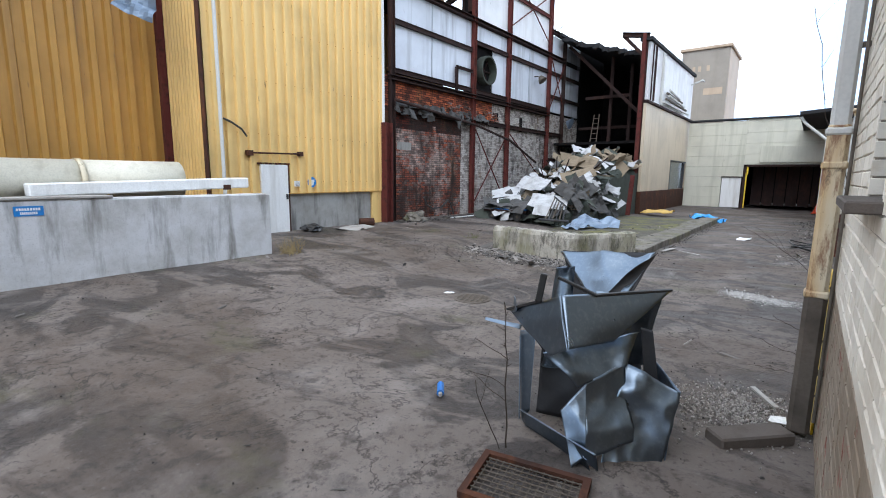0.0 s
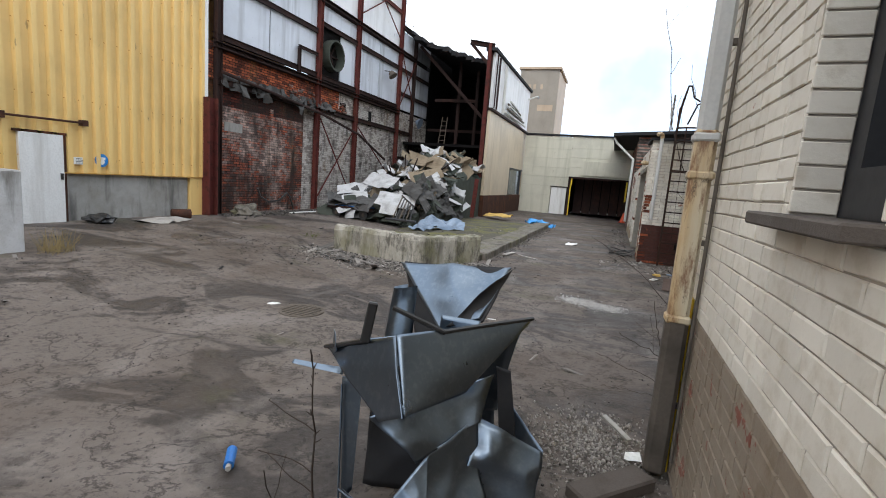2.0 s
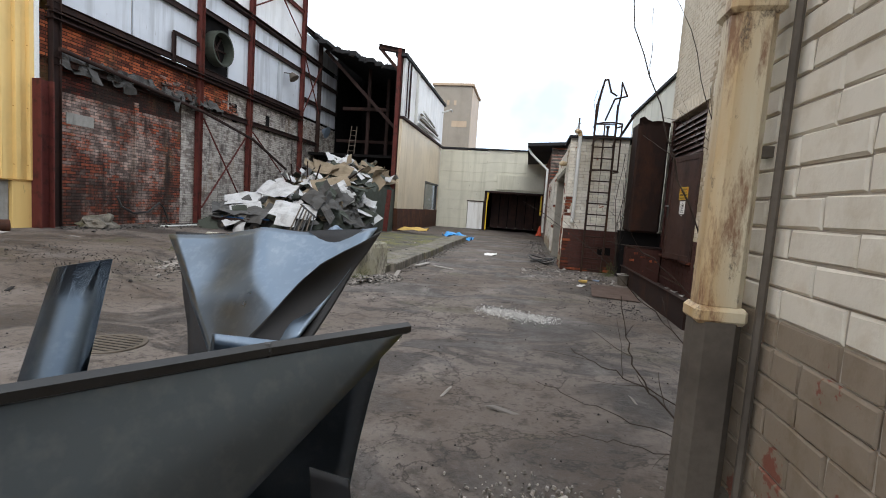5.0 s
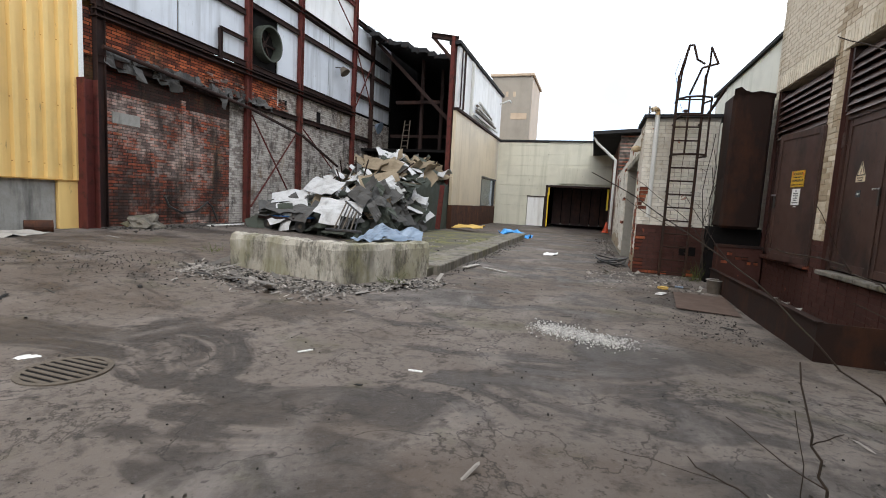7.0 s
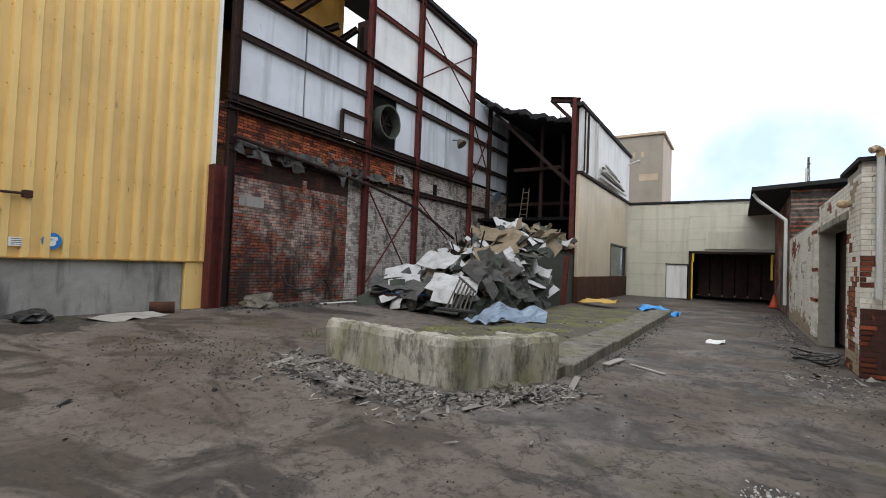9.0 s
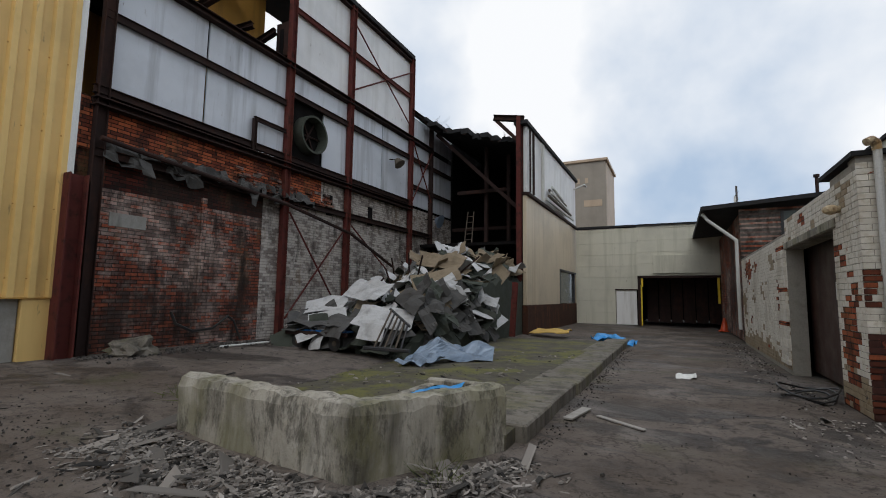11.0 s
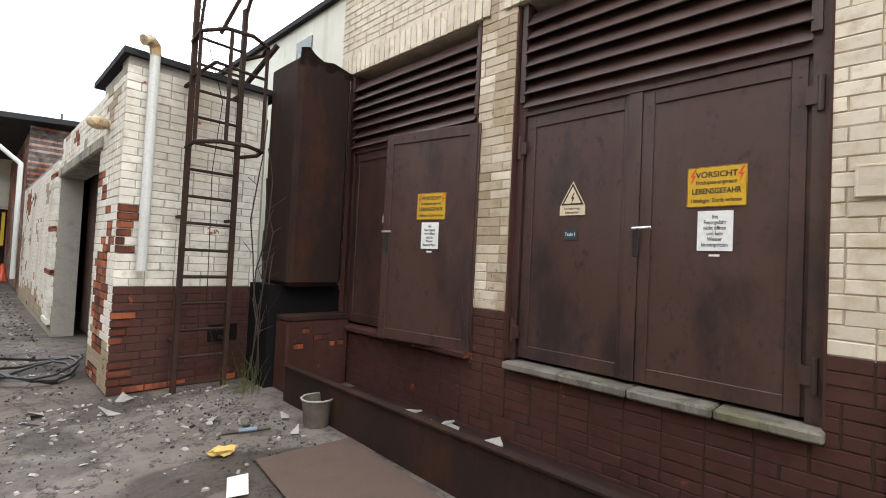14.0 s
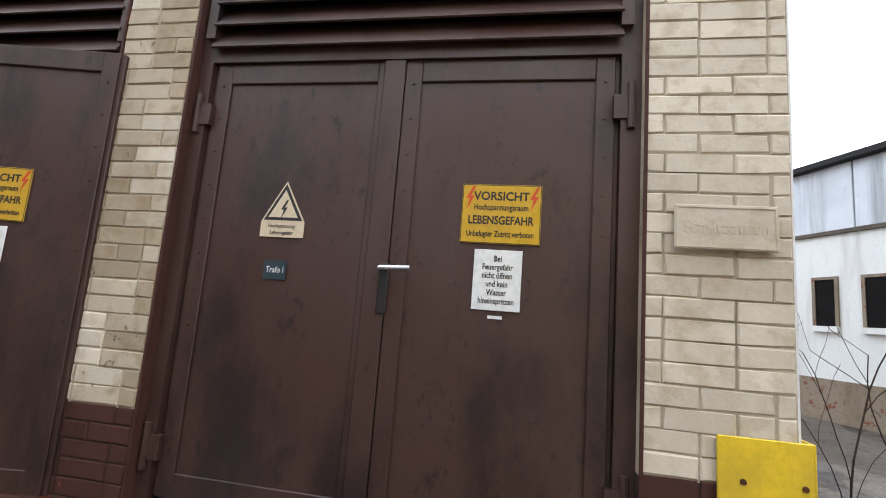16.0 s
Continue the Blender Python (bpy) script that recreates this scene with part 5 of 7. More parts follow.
    part("edge", box(box(boxed(-3.95, 11.7, 0.1, -2.85, 11.85, 0.26, None, 0.02), -3.95, 10.9, 0.1, -3.8, 11.7, 0.2, None, 0.02), -2.95, 11.0, 0.1, -2.82, 11.7, 0.22, None, 0.02), OLD_CONCRETE, t)
    # The pit has no depth: a black box gives its shade as colour.
    part("hole", boxed(-3.8, 11.3, 0.14, -2.95, 11.7, 0.18), SOOT_AND_SHADE, t)
    site(-0.6, 2.2, 0.04)
    t = thing("ochre_sheet", "ochre insulation board lying by the beige wing", "board")
    part("board", sheet([(-5.3, 21.0, 0.16), (-3.9, 21.0, 0.2), (-3.9, 21.7, 0.26), (-5.2, 21.8, 0.22)], 8, 6, 0.07, 73, 0.03), OCHRE_BOARD, t)
    site(-0.13, 0.35, 0.0)
    t = thing("plank", "short pale board lying on the drive", "board")
    part("board", boxed(-0.06, -0.33, 0, 0.06, 0.33, 0.025, pose(-2.1, 12.2, 0.02, 0, 0, -10), 0.004), PALE_WOOD, t)
    site(0, 0.35, -0.01)
    t = thing("plank", "long narrow pale board lying on the drive", "board")
    part("board", boxed(-0.34, -0.03, 0, 0.34, 0.03, 0.02, pose(-1.72, 12.05, 0.02, 0, 0, -36), 0.004), PALE_WOOD, t)
    site(-0.04, 1.1, -0.02)
    t = thing("paper", "crumpled white paper sheet on the drive", "paper")
    part("sheet", sheet([(-1.1, 15.1, 0.03), (-0.75, 15.15, 0.03), (-0.75, 15.65, 0.06), (-1.1, 15.6, 0.05)], 7, 7, 0.07, 75, 0.002, 4), SIGN_WHITE, t)
    site(0.03, -0.08, 0.14)
    t = thing("timber_block", "short dark timber beam on the asphalt", "timber")
    part("beam", boxed(-0.27, -0.085, 0, 0.27, 0.085, 0.085, pose(0.34, 3.22, 0.0, 0, 0, 46), 0.012), WOOD, t)
    site(0.02, 0.02, 0.07)
    t = thing("bottle", "small blue plastic bottle lying on the asphalt", "bottle")
    part("body", rod(bmesh.new(), (-1.74, 2.42, 0.03), (-1.84, 2.55, 0.03), 0.03, 12), BLUE, t)
    part("cap", rod(bmesh.new(), (-1.72, 2.395, 0.03), (-1.74, 2.42, 0.03), 0.016, 10), PALE_WOOD, t)
    site(0.12, 0.08, 0.03)
    t = thing("bucket", "grey plastic bucket by the trough", "bucket")
    bm = bmesh.new()
    n = 20
    ring = [[bm.verts.new((1.98 + r * math.cos(a), 11.95 + r * math.sin(a), z)) for r, z in ((0.0, 0.01), (0.1, 0.01), (0.13, 0.24), (0.12, 0.24), (0.095, 0.03), (0.0, 0.03))] for a in (2 * math.pi * i / n for i in range(n))]
    for i in range(n):
        a, b = ring[i], ring[(i + 1) % n]
        for j in range(5):
            bm.faces.new((a[j], b[j], b[j + 1], a[j + 1]))
    part("body", bm, PIPE_GREY, t)
    part("rim", rods([(1.98 + 0.132 * math.cos(a * 0.5), 11.95 + 0.132 * math.sin(a * 0.5), 0.238) for a in range(13)], 0.008, 6), PALE_WOOD, t)
    site(0.08, 0.0, 0.0)
    t = thing("steel_plate", "flat rusty brown steel plate on the ground", "plate")
    part("plate", sheet([(x, y, dip(x + 0.08, y) + 0.022) for x, y in ((1.2, 10.4), (1.98, 10.3), (2.07, 11.6), (1.34, 11.66))], 6, 6, 0.004, 80, 0.008), DUSTY_PLATE, t)
    site()
    t = thing("foil_scrap", "crumpled orange foil scrap on the asphalt", "litter")
    bm = lump((0.08, 0.06, 0.035), 14, 0.9, 2)
    bmesh.ops.translate(bm, vec=(1.31, 11.9, dip(1.31, 11.9) + 0.03), verts=bm.verts)
    part("scrap", bm, OCHRE_BOARD, t)
    t = thing("plastic_plate", "torn white plastic plate on the asphalt", "litter")
    z = dip(1.2, 11.4) + 0.012
    part("plate", sheet([(1.1, 11.3, z), (1.21, 11.26, z), (1.31, 11.5, z + 0.012), (1.19, 11.53, z + 0.004)], 6, 6, 0.012, 85, 0.004), SIGN_WHITE, t)
    t = thing("broken_rod", "short grey rod lying on the asphalt", "litter")
    part("rod", rods([(1.42, 12.24, dip(1.42, 12.24) + 0.014), (1.56, 12.2, dip(1.56, 12.2) + 0.016), (1.76, 12.15, dip(1.76, 12.15) + 0.014)], 0.014, 8), PIPE_GREY, t)
    part("sleeve", rods([(1.53, 12.208, dip(1.53, 12.21) + 0.018), (1.66, 12.175, dip(1.66, 12.18) + 0.018)], 0.018, 8), PALE_BLUE, t)
    for k, (x, y, w) in enumerate(((1.04, 13.52, 0.13), (0.88, 13.2, 0.12), (0.44, 13.5, 0.12), (1.47, 12.58, 0.08), (1.86, 11.95, 0.07), (1.96, 12.3, 0.07), (0.1, 13.1, 0.1))):
        z = dip(x, y) + 0.012
        a = 1.3 * k
        q = [(x + w * m * math.cos(a + b), y + w * m * math.sin(a + b), z + (0.05 if b == 1.5 else 0.0)) for b, m in ((0, 0.6), (1.5, 0.75), (3.0, 0.5), (4.6, 0.62))]
        solid("plaster_flake", sheet(q, 4, 4, 0.02, 500 + k, 0.008, 4), PALE_WOOD, "broken pale plaster flake on the asphalt", "litter", "plaster flakes by the shed")
    site(0, 0, 0.04)
    t = thing("cable_coil", "coil of black cable and hose by the shed gate", "cable")
    for k in range(3):
        pts = [(0.55 + (0.3 + 0.03 * k) * math.cos(a * 0.5), 14.9 + (0.4 + 0.04 * k) * math.sin(a * 0.5), 0.06 + 0.05 * k + 0.05 * math.sin(a + k)) for a in range(14)]
        part("loop", rods(pts, 0.014, 6), SIGN_BLACK, t)
    site(-0.4, -0.1, 0.24)
    t = thing("cardboard", "flattened grey cardboard by the yellow building", "cardboard")
    part("sheet", sheet([(-9.9, 8.3, 0.03), (-9.3, 8.6, 0.02), (-9.6, 9.7, 0.05), (-10.2, 9.4, 0.08)], 8, 6, 0.05, 84, 0.006), PALE_WOOD, t)
    t = thing("rusty_drum", "small crushed rusty drum by the yellow building", "drum")
    part("body", rod(bmesh.new(), (-10.2, 9.6, 0.13), (-10.0, 10.0, 0.13), 0.13, 16), RUST, t)
    t = thing("bin_bag", "black rubbish bag by the yellow building", "bag")
    bm = lump((0.3, 0.25, 0.13), 9, 0.6, 3)
    bmesh.ops.translate(bm, vec=(-10.1, 7.7, 0.1), verts=bm.verts)
    part("bag", bm, SIGN_BLACK, t)
    site(-0.15, -0.5, 0.05)
    t = thing("traffic_cone", "small red cone by the gateway", "cone")
    part("cone", rod(bmesh.new(), (1.0, 31.5, 0.03), (1.0, 31.5, 0.6), 0.2, 14, 0.04), SIGN_RED, t)
    part("foot", boxed(0.75, 31.25, 0, 1.25, 31.75, 0.04), SIGN_RED, t)
    site()
    d = thing("drain_cover", "round cast-iron slotted drain cover in the asphalt", "drain")
    cx, cy = -3.62, 5.66
    cz = dip(cx, cy)
    # Black disc under the bars, coloured as the dark shaft below.
    part("plate", rod(bmesh.new(), (cx, cy, cz - 0.02), (cx, cy, cz + 0.006), 0.27, 40), SOOT_AND_SHADE, d)
    bm = bmesh.new()
    n = 40
    ring = [[bm.verts.new((cx + r * math.cos(a), cy + r * math.sin(a), cz + z)) for r, z in ((0.3, -0.02), (0.3, 0.012), (0.26, 0.012), (0.26, -0.02))] for a in (2 * math.pi * i / n for i in range(n))]
    for i in range(n):
        a, b = ring[i], ring[(i + 1) % n]
        for j in range(3):
            bm.faces.new((a[j], b[j], b[j + 1], a[j + 1]))
    part("ring", bm, PIPE_GREY, d)
    for i in range(8):
        y = -0.22 + i * 0.063
        w = math.sqrt(max(0.01, 0.265 ** 2 - y * y))
        part("bar", boxed(cx - w, cy + y - 0.016, cz, cx + w, cy + y + 0.016, cz + 0.014, None, 0.004), PIPE_GREY, d)
    site(0.05, -0.05, 0.14)
    g = thing("grating", "rusty wire grating in an angle frame on the ground", "grating")
    m = pose(-0.6, 1.78, 0.02, 0, 0, 12)
    part("frame", box(box(box(boxed(-0.32, -0.22, 0, 0.32, -0.18, 0.04, m), -0.32, 0.18, 0, 0.32, 0.22, 0.04, m), -0.32, -0.18, 0, -0.28, 0.18, 0.04, m), 0.28, -0.18, 0, 0.32, 0.18, 0.04, m), RUST, g)
    for i in range(14):
        x = -0.27 + i * 0.041
        part("wire", boxed(x, -0.18, 0.015, x + 0.006, 0.18, 0.021, m), PIPE_GREY, g)
    for i in range(9):
        y = -0.17 + i * 0.041
        part("wire", boxed(-0.28, y, 0.021, 0.28, y + 0.006, 0.027, m), PIPE_GREY, g)


flat_things()


# ---- loose litter: chips, slivers, gravel ----
def scatter(name, count, place, size, material, label, flat=0.3, seed=0, long=1.0):
    rng = random.Random(seed)
    verts, faces = [], []
    for _ in range(count):
        x, y = place(rng)
        s = size * rng.uniform(0.35, 1.6)
        m = pose(x, y, (slab_height(x, y) if (x > -7.5 and -2.6 > x and 11 < y < 21) else dip(x, y)) + s * flat * 0.25, rng.uniform(-20, 20), rng.uniform(-20, 20), rng.uniform(0, 360))
        o = len(verts)
        lx, ly, lz = s * rng.uniform(0.6, 1.0) * long, s * rng.uniform(0.3, 0.7) / long ** 0.5, s * flat * rng.uniform(0.4, 1)
        for a, b, c in ((-1, -0.7, 0), (0.8, -1, 0), (1, 0.6, 0), (-0.6, 1, 0), (-0.7, -0.5, 1), (0.6, -0.7, 1), (0.7, 0.4, 1), (-0.4, 0.7, 1)):
            verts.append(tuple(m @ Vector((a * lx / 2, b * ly / 2, c * lz))))
        faces += [tuple(o + i for i in f) for f in ((4, 5, 6, 7), (0, 1, 5, 4), (1, 2, 6, 5), (2, 3, 7, 6), (3, 0, 4, 7))]
    me = bpy.data.meshes.new(name)
    me.from_pydata(verts, [], faces)
    me.materials.append(material)
    tagged(new(name, me), label, "litter", kind="stuff")


def around_wall(rng):
    k = rng.random()
    if k < 0.65:
        u = rng.random()
        return -6.05 + 2.85 * u + rng.gauss(0, 0.12), 9.62 - 0.25 * u - abs(rng.gauss(0, 0.42))
    u = rng.random()
    return -3.35 + 0.85 * u + abs(rng.gauss(0, 0.25)), 9.4 + 1.3 * u - abs(rng.gauss(0, 0.25))


def yard(rng):
    return rng.uniform(-9.5, 2.0), rng.uniform(0.5, 14)


def along_kerb(rng):
    return -2.42 + abs(rng.gauss(0, 0.14)), rng.uniform(11, 21)


def shed_foot(rng):
    return rng.uniform(0.2, 2.1) - 0.2, 13.6 - abs(rng.gauss(0, 0.9))


def drive_side(rng):
    return 0.8 - abs(rng.gauss(0, 0.35)), rng.uniform(14, 26)


def trough_side(rng):
    return 1.9 - abs(rng.gauss(0, 0.5)), rng.uniform(8.8, 13.3)


def gravel_spot(rng):
    a = rng.random()
    return -0.4 + 0.85 * a + rng.gauss(0, 0.09), 8.55 - 0.32 * a + rng.gauss(0, 0.13)


def wall_foot(rng):
    return -10.55 + abs(rng.gauss(0, 0.35)), rng.uniform(11, 16.5)


def near_gravel(rng):
    return rng.gauss(0.22, 0.2), rng.gauss(3.65, 0.28)


def slab_top(rng):
    return rng.uniform(-7.4, -2.9), rng.uniform(12, 18)


def dirt_line(rng):
    return rng.uniform(-8.5, -5.2), 8.6 + rng.gauss(0, 0.5)


scatter("debris_slivers", 1100, around_wall, 0.08, LITTER, "splintered grey and white strips round the low wall", 0.07, 1, 2.6)
scatter("debris_white", 220, around_wall, 0.08, CHIPS, "white plastic strips round the low wall", 0.06, 31, 2.4)
scatter("debris_chips", 1500, around_wall, 0.05, LITTER, "small grey debris chips round the low wall", 0.4, 2)
scatter("debris_long", 45, around_wall, 0.3, LITTER, "long broken laths round the low wall", 0.03, 3, 3.0)
scatter("yard_grit", 2600, yard, 0.015, DIRT, "loose grit on the asphalt", 0.6, 4)
scatter("yard_bits", 70, yard, 0.1, LITTER, "sticks and scraps on the asphalt", 0.12, 5, 2.2)
scatter("kerb_bits", 500, along_kerb, 0.026, DIRT, "grit along the kerb", 0.5, 6)
scatter("shed_bits", 550, shed_foot, 0.015, DIRT, "rubble crumbs at the foot of the shed", 0.5, 7)
scatter("drive_bits", 500, drive_side, 0.03, DIRT, "crumbs along the drive edge", 0.5, 8)
scatter("trough_bits", 600, trough_side, 0.022, DIRT, "crumbs beside the trough", 0.5, 9)
scatter("plaster_bits", 70, trough_side, 0.045, LITTER, "pale plaster scraps beside the trough", 0.25, 10)
scatter("plaster_bits", 200, shed_foot, 0.045, CHIPS, "pale plaster scraps at the foot of the shed", 0.2, 16)
scatter("plaster_bits", 160, drive_side, 0.05, CHIPS, "pale plaster scraps along the drive", 0.2, 17)
scatter("gravel_patch", 1900, gravel_spot, 0.019, PALE_CHIPS, "patch of pale gravel on the asphalt", 0.6, 11)
scatter("wall_bits", 700, wall_foot, 0.06, DIRT, "rubble along the hall wall", 0.5, 12)
scatter("near_gravel", 2200, near_gravel, 0.018, CHIPS, "fine grey gravel by the drainpipe", 0.7, 13)
scatter("slab_bits", 260, slab_top, 0.07, LITTER, "scraps on the slab", 0.2, 14, 1.6)
scatter("dirt_bits", 600, dirt_line, 0.025, DIRT, "dark soil crumbs on the asphalt", 0.5, 15)


# ---- plants ----
def twig_tree(bm, rng, p, d, n, r, depth):
    """A bare branch that wanders, thins and forks."""
    for i in range(n):
        q = p + d
        rod(bm, p, q, r, 5, r * 0.9)
        if r > 0.002 and rng.random() < 0.5:
            b = q + Vector((rng.uniform(-1, 1), rng.uniform(-1, 1), rng.uniform(0, 1))) * 0.012
            rod(bm, q, b, r * 0.9, 4, r * 0.3)
        if depth and rng.random() < 0.34:
            side = Vector((rng.uniform(-1, 1), rng.uniform(-1, 1), rng.uniform(-0.3, 0.9))).normalized()
            twig_tree(bm, rng, q, (d.normalized() * 0.6 + side * 0.7).normalized() * d.length * 0.9, max(3, n - i - 1), r * 0.55, depth - 1)
        p, r = q, r * 0.93
        d = (d + Vector((rng.uniform(-1, 1), rng.uniform(-1, 1), rng.uniform(-1, 1) - 0.12)) * d.length * 0.16).normalized() * d.length


def wand(rng, start, bend, end, r):
    """One long wiry branch that bows from start over bend to end, with short side shoots and buds."""
    bm = bmesh.new()
    a, b, c = Vector(start), Vector(bend), Vector(end)
    n = 26
    line = []
    for i in range(n + 1):
        u = i / n
        q = a * (1 - u) ** 2 + b * 2 * u * (1 - u) + c * u * u
        wob = 0.02 * min(1, 4 * u)
        line.append(q + Vector((rng.gauss(0, wob * 0.35), rng.gauss(0, wob * 0.35), rng.gauss(0, wob * 0.35))) + Vector((noise.noise(q * 3), noise.noise(q * 3 + Vector((5, 0, 0))), noise.noise(q * 3 + Vector((0, 9, 0))))) * 0.06 * u)
    for i in range(n):
        k = r * (1 - 0.72 * i / n)
        rod(bm, line[i], line[i + 1], k, 5, k * 0.96)
        if i > 4:
            side = Vector((rng.gauss(0, 1), rng.gauss(0, 1), rng.gauss(0.3, 1))).normalized()
            rod(bm, line[i], line[i] + (side + (line[i + 1] - line[i]).normalized()) * 0.007, 0.0022, 5, 0.0006)
        if i > 6 and rng.random() < 0.24:
            ahead = (line[i + 1] - line[i]).normalized()
            side = Vector((rng.gauss(0, 1), rng.gauss(0, 1), rng.gauss(0.2, 0.8))).normalized()
            twig_tree(bm, rng, line[i], (ahead + side * 0.7).normalized() * rng.uniform(0.025, 0.06), rng.randint(3, 7), k * 0.6, 0)
    return bm


def bush():
    rng = random.Random(17)
    site()
    b = thing("bare_shrub", "leafless wiry shrub leaning over the drive", "shrub")
    stems = [((0.7, 4.75, 1.3), (0.38, 4.75, 3.3), 0.007), ((0.62, 4.7, 1.15), (1.3, 4.75, 2.15), 0.006),
             ((1.45, 4.75, 1.65), (0.74, 4.75, 1.95), 0.0045), ((1.35, 4.7, 1.85), (0.8, 4.75, 1.82), 0.004),
             ((0.8, 4.75, 1.0), (0.05, 4.75, 1.43), 0.0045), ((1.0, 4.75, 1.2), (0.45, 4.75, 1.28), 0.0045),
             ((0.62, 4.6, 0.3), (0.62, 4.75, 0.97), 0.008), ((0.8, 4.7, 0.45), (0.35, 4.75, 0.65), 0.006),
             ((0.5, 4.6, 0.35), (0.18, 4.75, 0.42), 0.0045), ((0.7, 4.7, 0.2), (0.27, 4.75, 0.12), 0.004),
             ((1.0, 4.6, 1.5), (0.62, 4.75, 2.9), 0.0045)]
    for bend, end, r in stems:
        foot = (1.8 + rng.uniform(-0.15, 0.2), 4.65 + rng.uniform(-0.06, 0.12), -0.02)
        part("branch", wand(rng, foot, bend, end, r), BARK, b)
    site(0.05, -0.05, 0.08)
    w = thing("dry_weed", "tall dry weed stem beside the crumpled duct", "weed")
    bm = bmesh.new()
    r4 = random.Random(4)
    pts = [Vector((-0.93 + r4.gauss(0, 0.006), 2.13 - 0.006 * i + r4.gauss(0, 0.006), 0.095 * i)) for i in range(12)]
    for i, (a, c) in enumerate(zip(pts, pts[1:])):
        rod(bm, a, c, 0.006 - 0.0003 * i, 5)
        if i > 5:
            for k in range(3):
                q = a + (c - a) * r4.random()
                rod(bm, q, q + Vector((r4.gauss(0, 0.014), r4.gauss(0, 0.014), 0.02)), 0.0035, 4, 0.001)
    for i in (4, 5, 7):
        twig_tree(bm, r4, pts[i], Vector((-0.05, 0.0, 0.022)), 5, 0.003, 0)
    part("stem", bm, BARK, w)
    bm = bmesh.new()
    twig_tree(bm, random.Random(6), Vector((-0.95, 2.1, 0)), Vector((-0.03, -0.01, 0.09)), 6, 0.004, 1)
    part("stem", bm, BARK, w)
    site()
    for k, (x, y) in enumerate(((-8.2, 5.3), (-8.25, 5.45), (2.0, 13.2), (-7.0, 10.6), (-2.8, 9.9))):
        rng = random.Random(40 + k)
        bm = bmesh.new()
        for i in range(70 if k < 2 else 30):
            a = Vector((x + rng.gauss(0, 0.09), y + rng.gauss(0, 0.09), dip(x, y) - 0.02))
            h = rng.uniform(0.12, 0.42) * (1 if k < 3 else 0.5)
            t = a + Vector((rng.gauss(0, 0.12), rng.gauss(0, 0.12), h))
            rod(bm, a, t, 0.004, 3, 0.001)
        solid("grass_tuft", bm, GRASS if k < 2 else LEAF, "dry straw-coloured grass tuft" if k < 2 else "small green-brown weed tuft", "grass", kind="stuff")
    site(0, 0, 0.05)
    s = thing("bare_shrub", "thin bare sapling in front of the shed", "shrub")
    bm = bmesh.new()
    twig_tree(bm, random.Random(9), Vector((2.12, 13.3, 0)), Vector((0.0, 0.0, 0.14)), 9, 0.008, 2)
    part("stem", bm, BARK, s)
    s = thing("bare_shrub", "bare shrub at the corner of the transformer house", "shrub")
    for k in range(4):
        bm = bmesh.new()
        twig_tree(bm, random.Random(50 + k), Vector((4.3 + 0.2 * k, 7.2, 0)), Vector((-0.03 + 0.03 * k, 0.0, 0.16)), 11, 0.01, 2)
        part("branch", bm, BARK, s)
    t = thing("far_birch", "bare birch crown behind the hall roof", "tree")
    bm = bmesh.new()
    for k in range(5):
        twig_tree(bm, random.Random(70 + k), Vector((-16, 32, 10)), Vector((0.08 * (k - 2), 0.05, 0.25)), 10, 0.03, 3)
    part("crown", bm, BARK, t)
    part("trunk", rod(bmesh.new(), (-16, 32, 0), (-16, 32, 10.2), 0.16, 8, 0.08), BARK, t)


bush()


# ---- near building with drainpipe ----
site(0, 0, 0.08)
NX, NY = 0.705, 3.86


